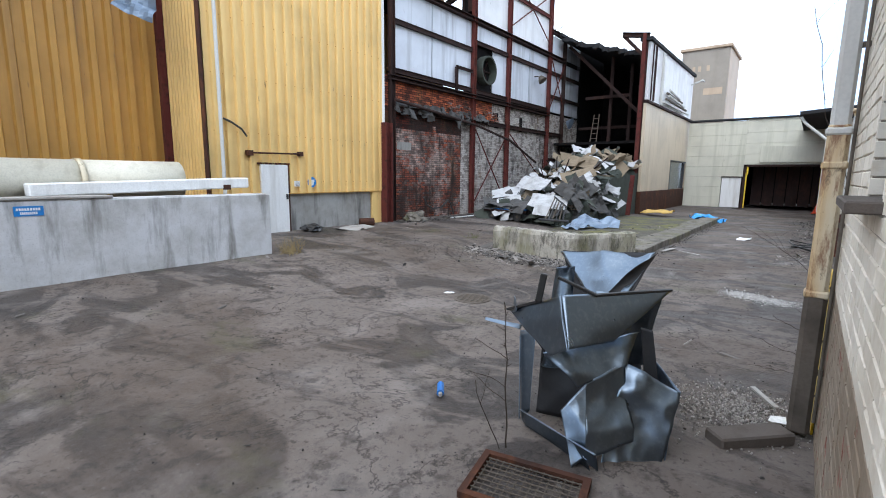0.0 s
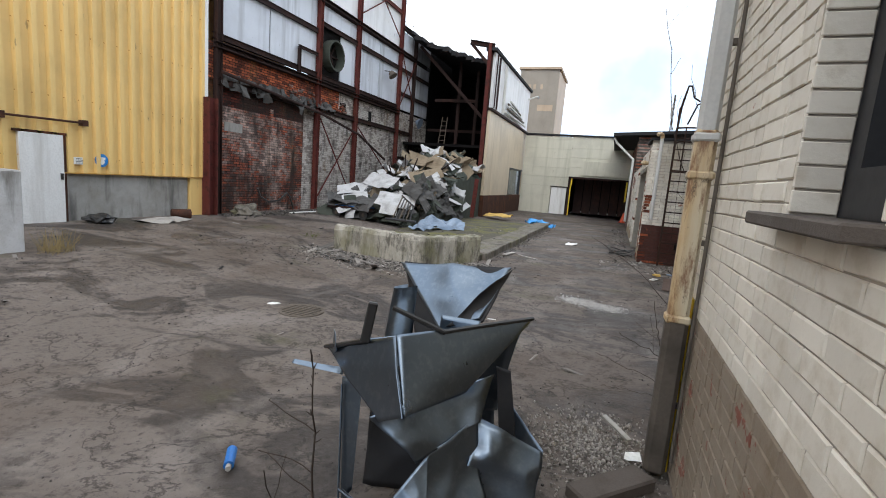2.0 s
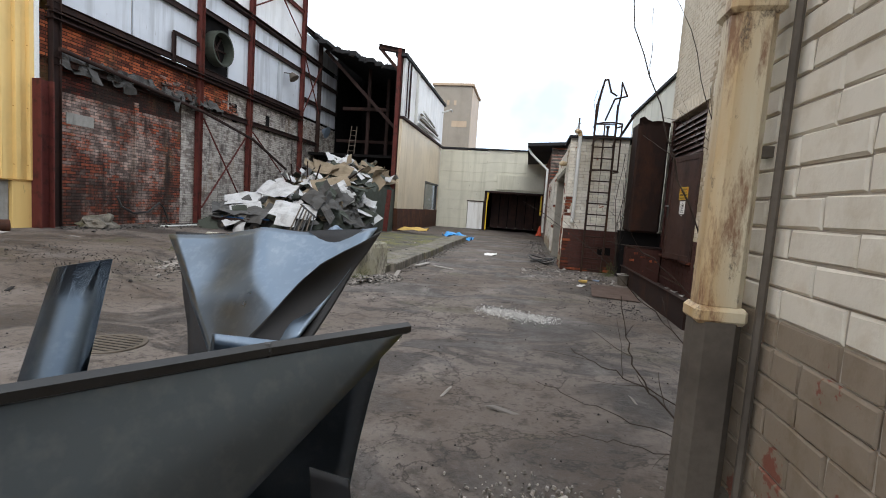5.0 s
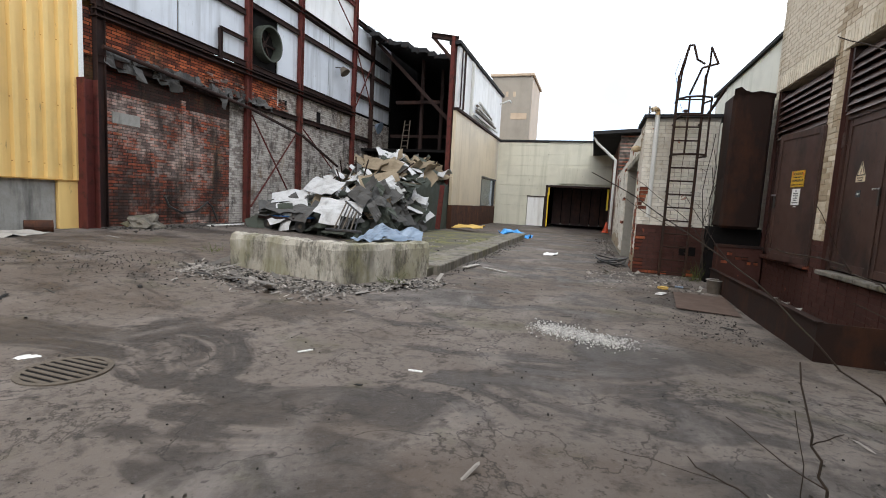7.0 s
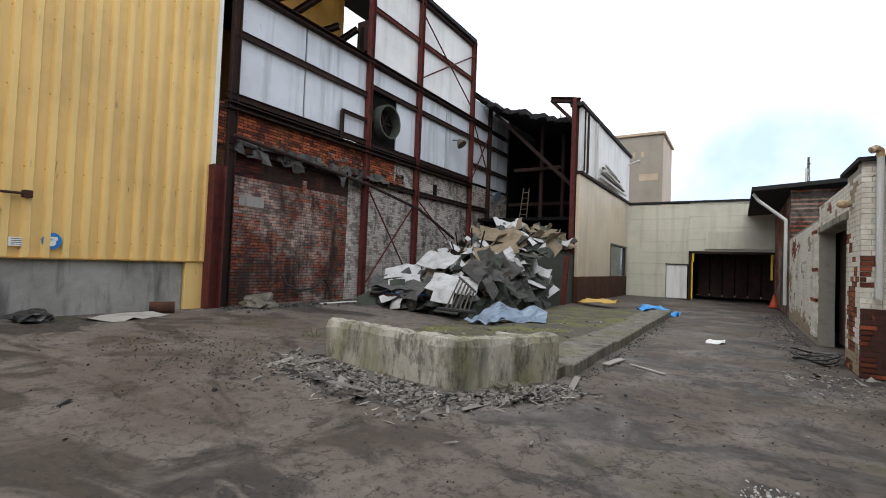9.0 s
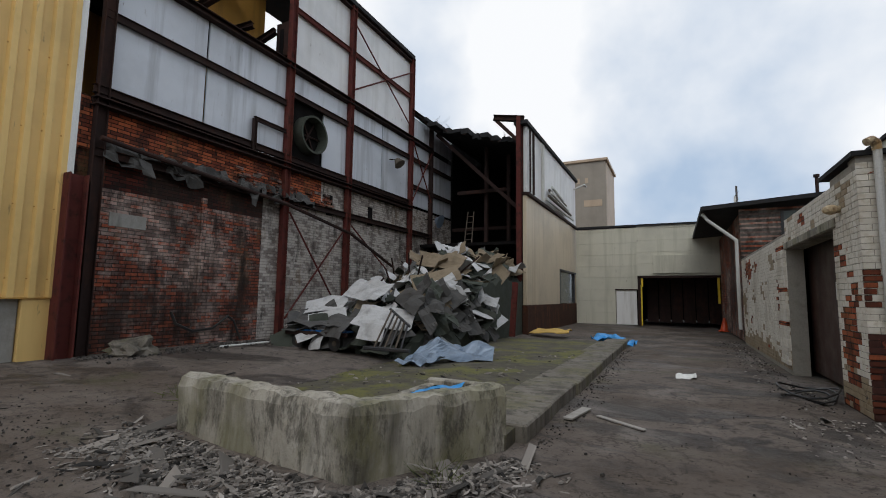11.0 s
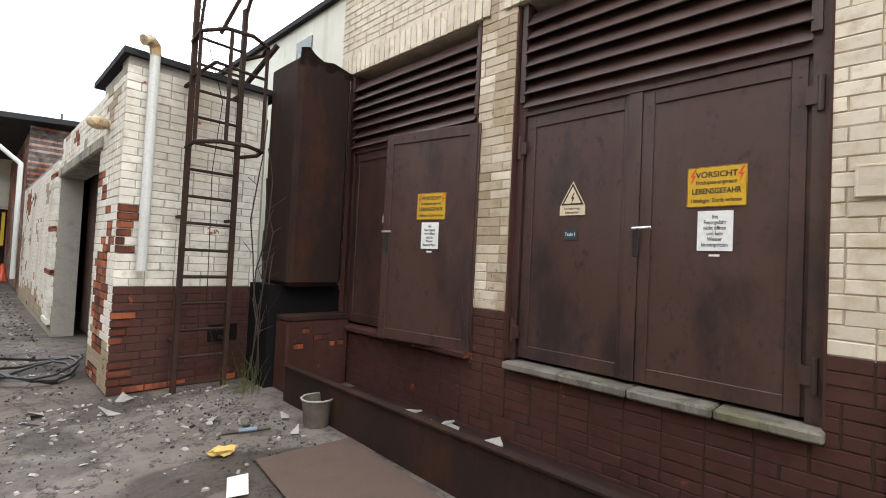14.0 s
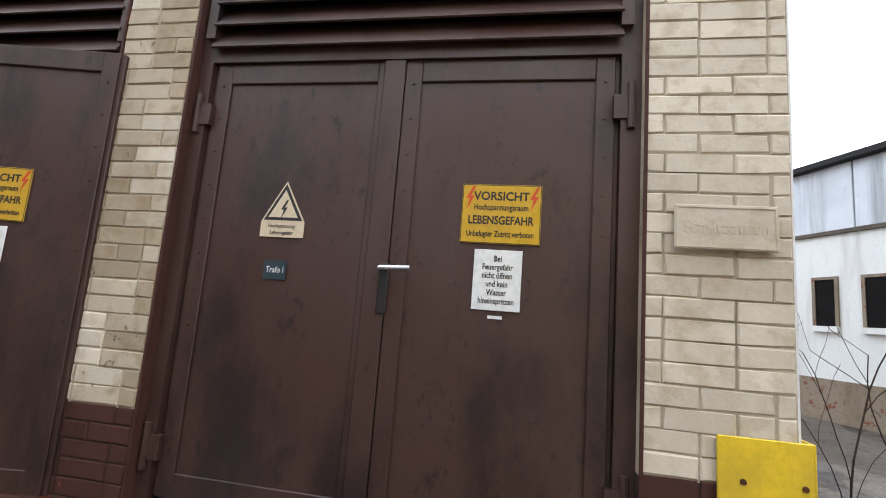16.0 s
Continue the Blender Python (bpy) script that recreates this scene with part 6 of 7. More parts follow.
def near_building():
    b = thing("near_building", "white painted brick building with a taupe dado", "building")
    y0, y1, z0, z1 = 1.72, 2.3, 1.73, 3.5
    for a in ((-9.0, NY, -0.2, z0), (-9.0, NY, z1, 6.5), (-9.0, y0, z0, z1), (y1, NY, z0, z1)):
        part("wall", boxed(NX + 0.015, a[0], a[2], NX + 0.32, a[1], a[3]), MORTAR, b)
    part("wall", boxed(NX + 0.32, NY - 0.3, -0.2, 7, NY - 0.015, 6.5), MORTAR, b)
    part("roof", boxed(NX - 0.1, -9, 6.5, 7, NY + 0.05, 6.6), TAR, b)
    sill = part("sill", boxed(NX - 0.09, y0 - 0.06, z0 - 0.035, NX + 0.2, y1 + 0.08, z0 + 0.008, None, 0.006), WOOD, b, "weathered slate window sill")
    win = part("window", boxed(NX + 0.2, y0, z0, NX + 0.23, y1, z1), GLASS_DULL, b, "dark window with a black frame")
    for k in range(20):
        z = z0 + 0.012 + k * COURSE
        if z + COURSE < z1:
            part("brick", boxed(NX + 0.006, y1 - 0.012, z + 0.004, NX + 0.135, y1 + 0.0, z + COURSE - 0.004, None, 0.003), WHITE_BRICK, b)
            part("brick", boxed(NX + 0.006, y0, z + 0.004, NX + 0.135, y0 + 0.012, z + COURSE - 0.004, None, 0.003), WHITE_BRICK, b)
    bm = boxed(NX + 0.14, y1 - 0.09, z0 + 0.01, NX + 0.22, y1, z1)
    box(bm, NX + 0.14, y0, z0 + 0.01, NX + 0.22, y0 + 0.09, z1)
    box(bm, NX + 0.14, y0 + 0.09, z0 + 0.01, NX + 0.22, y1 - 0.09, z0 + 0.16)
    part("frame", bm, FRAME_DARK, win)
    g = part("corner_guard", boxed(NX - 0.012, NY - 0.3, 0.02, NX + 0.002, NY + 0.04, 1.17, None, 0.003), GUARD, b, "yellow steel corner guard")
    part("flange", boxed(NX - 0.012, NY + 0.032, 0.02, NX + 0.4, NY + 0.046, 1.17, None, 0.003), GUARD, g)
    for y in (NY - 0.22, NY - 0.06):
        for z in (0.3, 0.7, 1.08):
            part("bolt", rod(bmesh.new(), (NX - 0.017, y, z), (NX - 0.01, y, z), 0.009, 8), RUST, g)
    return b


NEAR = near_building()


def drainpipe():
    d = thing("drainpipe", "square cream and grey drainpipe with rusty joints", "drainpipe")
    x, y = NX - 0.085, 3.505
    part("upper_pipe", boxed(x - 0.052, y - 0.045, 2.1, x + 0.052, y + 0.045, 6.4, None, 0.02), PIPE_WHITE, d)
    part("middle_pipe", boxed(x - 0.058, y - 0.05, 1.06, x + 0.058, y + 0.05, 2.16, None, 0.022), PIPE_CREAM, d, "rust-streaked cream pipe")
    part("lower_pipe", boxed(x - 0.063, y - 0.055, 0.06, x + 0.063, y + 0.055, 1.08, None, 0.025), PIPE_GREY, d, "dark grey foot of the pipe")
    for z in (2.08, 1.87, 1.03):
        part("collar", boxed(x - 0.069, y - 0.06, z, x + 0.069, y + 0.06, z + 0.05, None, 0.012), PIPE_WHITE if z > 2 else PIPE_CREAM, d)
    for z in (0.5, 1.5, 2.6, 3.8):
        part("bracket", boxed(x + 0.04, y - 0.02, z, NX + 0.02, y + 0.02, z + 0.03), PIPE_GREY, d)
    part("cable", rods([(NX - 0.012, y - 0.1, 0.2), (NX - 0.012, y - 0.1, 6.4)], 0.011, 6), PIPE_GREY, d, "grey cable beside the pipe")


drainpipe()


# ---- transformer house ----
site(0, 0.328, 0, 1, 0.965, 1)
TX = 3.05
AJAR = pose(TX - 0.01, 11.25, 0, 0, 0, 10)


def transformer_house():
    b = thing("transformer_house", "cream brick transformer house with brown steel doors", "building")
    part("wall", boxed(TX + 0.016, 8.3, -0.2, TX + 0.36, 13.62, 0.67), MORTAR_DARK, b)
    part("wall", boxed(TX + 0.016, 8.3, 3.6, TX + 0.36, 13.62, 7.5), MORTAR_CREAM, b)
    for y0, y1 in ((8.3, 8.82), (10.9, 11.3), (13.4, 13.62)):
        part("wall", boxed(TX + 0.016, y0, 0.67, TX + 0.36, y1, 1.07), MORTAR_DARK, b)
        part("wall", boxed(TX + 0.016, y0, 1.07, TX + 0.36, y1, 3.6), MORTAR_CREAM, b)
    part("wall", boxed(TX + 0.36, 8.316, -0.2, 8.5, 8.6, 7.5), MORTAR_CREAM, b)
    part("wall", boxed(TX + 0.36, 13.3, -0.2, 8.5, 13.62, 7.5), CREAM_BRICK, b)
    part("wall", boxed(8.2, 8.6, -0.2, 8.5, 13.3, 7.5), MORTAR_CREAM, b)
    part("roof", boxed(TX - 0.1, 8.2, 7.5, 8.6, 13.7, 7.65), TAR, b)
    part("side_paint", boxed(TX + 0.02, 8.29, 1.1, TX + 1.2, 8.3, 7.4), WHITE, b)
    part("reveal", boxed(TX + 0.006, 10.885, 0.7, TX + 0.3, 10.899, 3.598), MAROON_BRICK, b)
    for yy in (8.806, 13.386):
        part("reveal", boxed(TX + 0.006, yy, 0.7, TX + 0.3, yy + 0.013, 3.598), MAROON_BRICK, b)
    part("reveal", boxed(TX + 0.006, 11.301, 0.7, TX + 0.3, 11.314, 3.598), MAROON_BRICK, b)
    # Black sheet behind doors and louvres; the room's darkness is its colour.
    part("inside", boxed(TX + 0.3, 8.7, 0.6, TX + 0.34, 13.5, 3.62), SOOT_AND_SHADE, b)
    for y0, y1, n in ((8.8, 10.86, 4), (11.26, 13.42, 4)):
        for i in range(n):
            a = y0 + (y1 - y0) * i / n
            # Under the ajar door the sill is maroon, to pass for the dark gap.
            part("sill", boxed(TX - 0.07, a + 0.004, 0.635, TX + 0.2, a + (y1 - y0) / n - 0.004, 0.695, None, 0.012), KERB if y0 < 10 else MAROON_BRICK, b, "chipped stone sill")
    # doors
    def leaf(y0, y1, z0, z1, x, parent, flip=1):
        lf = part("door", boxed(x, y0, z0, x + 0.05, y1, z1, None, 0.004), BROWN, parent, "brown painted steel door leaf")
        bm = bmesh.new()
        e = 0.1
        box(bm, x - 0.012, y0 + 0.02, z0, x, y0 + e, z1, None, 0.004)
        box(bm, x - 0.012, y1 - e, z0, x, y1 - 0.02, z1, None, 0.004)
        box(bm, x - 0.012, y0 + e, z0, x, y1 - e, z0 + e, None, 0.004)
        box(bm, x - 0.012, y0 + e, z1 - e, x, y1 - e, z1, None, 0.004)
        part("edge_frame", bm, BROWN, lf)
        bm = bmesh.new()
        z = z0 + 0.08
        while z < z1 - 0.05:
            for y in (y0 + 0.06, y1 - 0.06):
                rod(bm, (x - 0.012, y, z), (x - 0.017, y, z), 0.007, 6)
            z += 0.16
        part("rivet", bm, BROWN, lf)["kind"] = "stuff"
        return lf

    def louvre(y0, y1, z0, z1, parent):
        lv = part("louvre", box(boxed(TX + 0.03, y0, z0, TX + 0.12, y0 + 0.05, z1), TX + 0.03, y1 - 0.05, z0, TX + 0.12, y1, z1), BROWN, parent, "brown steel ventilation louvre")
        z = z0 + 0.02
        while z < z1 - 0.03:
            m = Matrix.Translation((TX + 0.07, 0, z)) @ pose(0, 0, 0, 0, -58, 0)
            part("slat", boxed(-0.085, y0 + 0.04, -0.005, 0.075, y1 - 0.04, 0.005, m), BROWN, lv)
            z += 0.112
        return lv

    def hinge(y, z, parent):
        part("hinge", box(rod(bmesh.new(), (TX + 0.055, y, z - 0.09), (TX + 0.055, y, z + 0.1), 0.017, 8), TX + 0.05, y, z - 0.05, TX + 0.082, y + (0.07 if y < 9 else -0.07), z + 0.05), BROWN, parent)

    d = thing("double_door", "brown steel double door of the transformer room, shut", "door")
    part("frame", box(box(boxed(TX + 0.06, 8.82, 0.7, TX + 0.16, 8.9, 3.6), TX + 0.06, 10.82, 0.7, TX + 0.16, 10.9, 3.6), TX + 0.06, 8.9, 2.67, TX + 0.16, 10.82, 2.78), BROWN, d)
    l2 = leaf(9.87, 10.82, 0.72, 2.67, TX + 0.09, d)
    l1 = leaf(8.9, 9.86, 0.72, 2.67, TX + 0.09, d)
    part("cover_strip", boxed(TX + 0.066, 9.84, 0.72, TX + 0.078, 9.94, 2.67, None, 0.004), BROWN, d)
    louvre(8.86, 10.86, 2.78, 3.6, d)
    for z in (2.44, 0.95):
        hinge(8.86, z, d)
        hinge(10.86, z - 0.03, d)
    lock = part("lock_plate", boxed(TX + 0.055, 9.83, 1.55, TX + 0.066, 9.87, 1.76, None, 0.004), SIGN_BLACK, l1)
    part("door_handle", rods([(TX + 0.06, 9.85, 1.735), (TX + 0.0, 9.85, 1.735), (TX - 0.005, 9.72, 1.74)], 0.011), ALU, l1, "worn aluminium lever handle")

    d = thing("open_door", "brown steel double door with one leaf standing ajar", "door")
    part("frame", box(box(boxed(TX + 0.06, 11.3, 0.7, TX + 0.16, 11.36, 3.6), TX + 0.06, 13.32, 0.7, TX + 0.16, 13.4, 3.6), TX + 0.06, 11.36, 2.67, TX + 0.16, 13.32, 2.78), BROWN, d)
    leaf(12.4, 13.32, 0.72, 2.67, TX + 0.09, d)
    louvre(11.32, 13.38, 2.78, 3.6, d)
    lf = leaf(0.0, 1.1, 0.69, 2.68, 0.0, d)
    lf.matrix_basis = AJAR
    part("door_handle", rods([(-0.02, 1.04, 1.72), (-0.07, 1.04, 1.72), (-0.07, 0.93, 1.72)], 0.011), ALU, lf)
    part("lock_plate", boxed(-0.022, 1.015, 1.52, -0.012, 1.06, 1.74), SIGN_BLACK, lf)
    return b


TRAFO = transformer_house()


def bolt_shape(h):
    """A small lightning bolt in the xy plane, h high."""
    bm = bmesh.new()
    pts = [(0.12, 0.5), (-0.16, -0.02), (0.0, -0.02), (-0.12, -0.5), (0.2, 0.1), (0.04, 0.1), (0.24, 0.5)]
    f = bm.faces.new([bm.verts.new((x * h, y * h, 0)) for x, y in pts])
    r = bmesh.ops.extrude_face_region(bm, geom=[f])
    bmesh.ops.translate(bm, vec=(0, 0, 0.0012), verts=[v for v in r["geom"] if isinstance(v, bmesh.types.BMVert)])
    return bm


def warning_sign(m):
    s = thing("warning_sign", "yellow enamel high-voltage warning sign in German", "sign", "door signs")
    part("plate", boxed(-0.168, -0.124, 0, 0.168, 0.124, 0.004, m, 0.0015), SIGN_YELLOW, s)
    bm = bmesh.new()
    for a in ((-0.166, -0.122, 0.166, -0.119), (-0.166, 0.119, 0.166, 0.122), (-0.166, -0.119, -0.163, 0.119), (0.163, -0.119, 0.166, 0.119)):
        box(bm, a[0], a[1], 0.004, a[2], a[3], 0.0046, m)
    part("border", bm, SIGN_BLACK, s)
    for x in (-0.135, 0.135):
        bm = bolt_shape(0.1)
        bmesh.ops.transform(bm, matrix=m @ Matrix.Translation((x, 0.065, 0.0042)), verts=bm.verts)
        part("bolt", bm, SIGN_RED, s)
    for txt, z, size, sq, bold in (("VORSICHT", 0.073, 0.05, 0.98, 0.0012), ("Hochspannungsraum", 0.027, 0.036, 0.76, 0.0006), ("LEBENSGEFAHR", -0.028, 0.048, 0.82, 0.0012), ("Unbefugter Zutritt verboten", -0.084, 0.035, 0.7, 0.0006)):
        lettering(txt, size, SIGN_BLACK, m @ Matrix.Translation((0, z, 0.0045)), s, bold, sq)


def fire_sign(m):
    s = thing("fire_notice", "white enamel fire notice in German", "sign", "door signs")
    part("plate", boxed(-0.1, -0.122, 0, 0.1, 0.122, 0.004, m, 0.0015), SIGN_WHITE, s)
    for i, txt in enumerate(("Bei", "Feuergefahr", "nicht öffnen", "und kein", "Wasser", "hineinspritzen")):
        lettering(txt, 0.034, SIGN_BLACK, m @ Matrix.Translation((0, 0.085 - i * 0.034, 0.0045)), s, 0.0005, 0.78)
    part("tag", boxed(-0.03, -0.155, 0, 0.03, -0.142, 0.002, m), SIGN_WHITE, s, "small pink-white tag")


def triangle_sign(m):
    s = thing("voltage_sign", "cream triangular high-voltage sign with a black bolt", "sign", "door signs")
    def flat_tri(h, z, t, low=0.0):
        bm = bmesh.new()
        f = bm.faces.new([bm.verts.new((x * h, y * h + low, z)) for x, y in ((-0.58, -0.33), (0.58, -0.33), (0, 0.67))])
        r = bmesh.ops.extrude_face_region(bm, geom=[f])
        bmesh.ops.translate(bm, vec=(0, 0, t), verts=[v for v in r["geom"] if isinstance(v, bmesh.types.BMVert)])
        bmesh.ops.transform(bm, matrix=m @ Matrix.Translation((0, 0.03, 0)), verts=bm.verts)
        return bm
    part("plate", flat_tri(0.185, 0, 0.003), SIGN_CREAM, s)
    part("border", flat_tri(0.165, 0.003, 0.0012), SIGN_BLACK, s)
    part("field", flat_tri(0.125, 0.0042, 0.0012), SIGN_CREAM, s)
    bm = bolt_shape(0.085)
    bmesh.ops.transform(bm, matrix=m @ Matrix.Translation((0, 0.025, 0.0055)), verts=bm.verts)
    part("bolt", bm, SIGN_BLACK, s)
    part("base_plate", boxed(-0.107, -0.1, 0, 0.107, -0.032, 0.003, m), SIGN_CREAM, s)
    lettering("Hochspannung-", 0.026, SIGN_BLACK, m @ Matrix.Translation((0, -0.05, 0.0034)), s, 0.0002, 0.85)
    lettering("Lebensgefahr", 0.026, SIGN_BLACK, m @ Matrix.Translation((0, -0.08, 0.0034)), s, 0.0002, 0.85)


DX = TX + 0.087
warning_sign(on_west(DX, 9.37, 1.99))
fire_sign(on_west(DX, 9.37, 1.72))
triangle_sign(on_west(DX, 10.36, 1.95))
warning_sign(AJAR @ on_west(-0.003, 0.5, 1.96))
fire_sign(AJAR @ on_west(-0.003, 0.5, 1.69))
triangle_sign(on_west(DX, 12.62, 1.95))


def small_plates():
    s = thing("room_plate", "small slate-blue enamel plate reading Trafo I", "sign")
    m = on_west(DX, 10.37, 1.705)
    part("plate", boxed(-0.055, -0.042, 0, 0.055, 0.042, 0.003, m), SIGN_DARK, s)
    lettering("Trafo I", 0.038, SIGN_WHITE, m @ Matrix.Translation((0, 0, 0.0035)), s, 0.0002, 0.85)
    s = thing("name_plaque", "cream painted-over metal plaque on the brick pier", "sign")
    m = on_west(TX - 0.006, 8.535, 1.95)
    part("plate", boxed(-0.178, -0.082, 0, 0.178, 0.082, 0.008, m, 0.003), CREAM_BRICK, s)
    bm = bmesh.new()
    for a in ((-0.17, -0.075, 0.17, -0.07), (-0.17, 0.07, 0.17, 0.075), (-0.17, -0.07, -0.165, 0.07), (0.165, -0.07, 0.17, 0.07)):
        box(bm, a[0], a[1], 0.008, a[2], a[3], 0.011, m)
    part("rim", bm, CREAM_BRICK, s)
    lettering("Schrittfahren", 0.07, CREAM_BRICK, m @ Matrix.Translation((0, 0, 0.009)), s, 0.001, 0.8)
    g = thing("corner_guard", "yellow steel corner guard bolted to the pier", "corner guard")
    part("plate", boxed(TX - 0.014, 8.27, 0.0, TX - 0.004, 8.57, 1.24, None, 0.003), GUARD, g)
    part("flange", boxed(TX - 0.014, 8.262, 0.0, TX + 0.3, 8.272, 1.24, None, 0.003), GUARD, g)
    for z in (0.35, 0.72, 1.1):
        for y in (8.3, 8.49):
            part("bolt", rod(bmesh.new(), (TX - 0.02, y, z), (TX - 0.012, y, z), 0.01, 8), RUST, g)
    b = thing("oil_bund", "low rusted steel trough along the transformer house", "trough")
    part("side_plate", boxed(2.18, 8.5, -0.05, 2.2, 12.9, 0.38), TANK_RUST, b)
    part("end_plate", boxed(2.2, 8.5, -0.05, 3.03, 8.52, 0.38), TANK_RUST, b)
    part("rim", boxed(2.15, 8.48, 0.38, 2.22, 12.9, 0.395), TANK_RUST, b)
    part("bottom", boxed(2.2, 8.52, 0.0, 3.03, 12.9, 0.06), TANK_RUST, b)
    bm = bmesh.new()
    rng = random.Random(12)
    for i in range(12):
        a = rng.uniform(0, 360)
        box(bm, -0.09, -0.05, 0, 0.09, 0.05, 0.012, pose(rng.uniform(2.35, 2.9), rng.uniform(10.6, 12.2), 0.05 + rng.random() * 0.12, rng.uniform(-30, 30), rng.uniform(-30, 30), a))
    solid("rubbish", bm, PALE_WOOD, "torn paper and plaster scraps in the trough", "rubbish", kind="stuff")


small_plates()


# ---- shed with ladder, rusted tank ----
site(0.03, -0.04, 0.08)
SX, SY = 0.9, 13.75


def shed():
    b = thing("shed", "small white brick shed with a maroon dado", "building")
    part("wall", boxed(SX + 0.014, SY + 0.014, -0.2, 2.25, SY + 0.3, 1.0), MORTAR_DARK, b)
    part("wall", boxed(SX + 0.014, SY + 0.014, 1.0, 2.25, SY + 0.3, 3.16), MORTAR_GRIME, b)
    part("wall", boxed(SX + 0.014, SY + 0.3, -0.2, SX + 0.3, 14.85, 1.0), MORTAR_DARK, b)
    part("wall", boxed(SX + 0.014, SY + 0.3, 1.0, SX + 0.3, 14.85, 3.1), MORTAR_GRIME, b)
    part("wall", boxed(SX + 0.014, 18.0, -0.2, SX + 0.3, 25.0, 2.75), MORTAR_GRIME, b)
    part("wall", boxed(SX + 0.014, 14.85, 2.42, SX + 0.3, 18.0, 2.75), MORTAR_GRIME, b)
    # Black block: the shed's unlit inside as a colour.
    part("core", boxed(1.6, 14.1, 0, 2.25, 25, 3.0), SOOT_AND_SHADE, b)
    part("roof", boxed(SX - 0.04, SY - 0.04, 3.16, 2.4, 15.2, 3.22), TAR, b)
    # Added unseen roof strip that keeps sky light out of the gateway.
    part("roof", boxed(SX + 0.3, 15.2, 2.68, 1.6, 25.0, 2.74), TAR, b)
    rng = random.Random(91)
    for k in range(30):
        z = 0.1 + k * 0.086
        part("pier_course", boxed(SX - 0.05 + rng.uniform(0, 0.02), 18.02 + rng.uniform(0, 0.05), z, SX + 0.3, 18.75 + rng.uniform(-0.12, 0.06), z + 0.082, None, 0.006), BARE_BRICK if rng.random() < 0.15 else SHED_BRICK, b)
    part("lintel", boxed(SX - 0.02, 14.7, 2.4, SX + 0.32, 18.1, 2.55, None, 0.02), OLD_CONCRETE, b)
    part("gate", boxed(SX + 0.4, 14.7, 0, SX + 0.45, 18.2, 2.5), BROWN, b, "rusty brown sliding gate")
    part("notice", boxed(SX + 0.39, 16.3, 1.4, SX + 0.402, 16.45, 1.7), SIGN_WHITE, b)
    # Vent opening is a flush black box, its inner shade coloured in.
    part("vent", boxed(1.75, SY - 0.004, 0.42, 2.05, SY + 0.02, 0.6), SOOT_AND_SHADE, b)
    rng = random.Random(33)
    rows = rng.sample(range(10), 7)
    for i in range(13):
        low = i < 7
        z = COURSE * rows[i] + 0.006 if low else (1.315 + COURSE * (i - 7))
        w = rng.uniform(0.06, 0.2)
        part("brick", boxed(SX - 0.002, SY - 0.002, z, SX + w, SY + 0.02, z + 0.067, None, 0.006), BARE_BRICK, b)
    for x0, x1, k in ((0.12, 0.3, 0), (0.31, 0.5, 0), (0.51, 0.66, 0), (0.98, 1.1, 1), (0.1, 0.2, 1), (1.0, 1.16, 0)):
        z = COURSE * k + 0.006
        part("brick", boxed(SX + x0, SY - 0.003, z, SX + x1, SY + 0.02, z + 0.067, None, 0.006), BARE_BRICK, b)
    p = thing("vent_pipe", "cream vent pipe with a rusty bent top", "pipe")
    part("pipe", rods([(1.1, SY - 0.07, 1.15), (1.1, SY - 0.07, 3.2)], 0.045, 12), PIPE_WHITE, p)
    part("elbow", rods([(1.1, SY - 0.07, 3.2), (1.09, SY - 0.08, 3.28), (1.04, SY - 0.12, 3.31), (0.98, SY - 0.15, 3.28)], 0.05, 12), PIPE_CREAM, p)
    l = thing("wall_lamp", "small cream bulkhead lamp on the shed wall", "lamp")
    bm = lump((0.1, 0.1, 0.07), 2, 0.1)
    bmesh.ops.translate(bm, vec=(SX - 0.09, 14.45, 2.62), verts=bm.verts)
    part("body", bm, PIPE_CREAM, l)
    part("mount", rods([(SX + 0.02, 14.45, 2.62), (SX - 0.06, 14.45, 2.62)], 0.05), PIPE_CREAM, l)
    return b


SHED = shed()


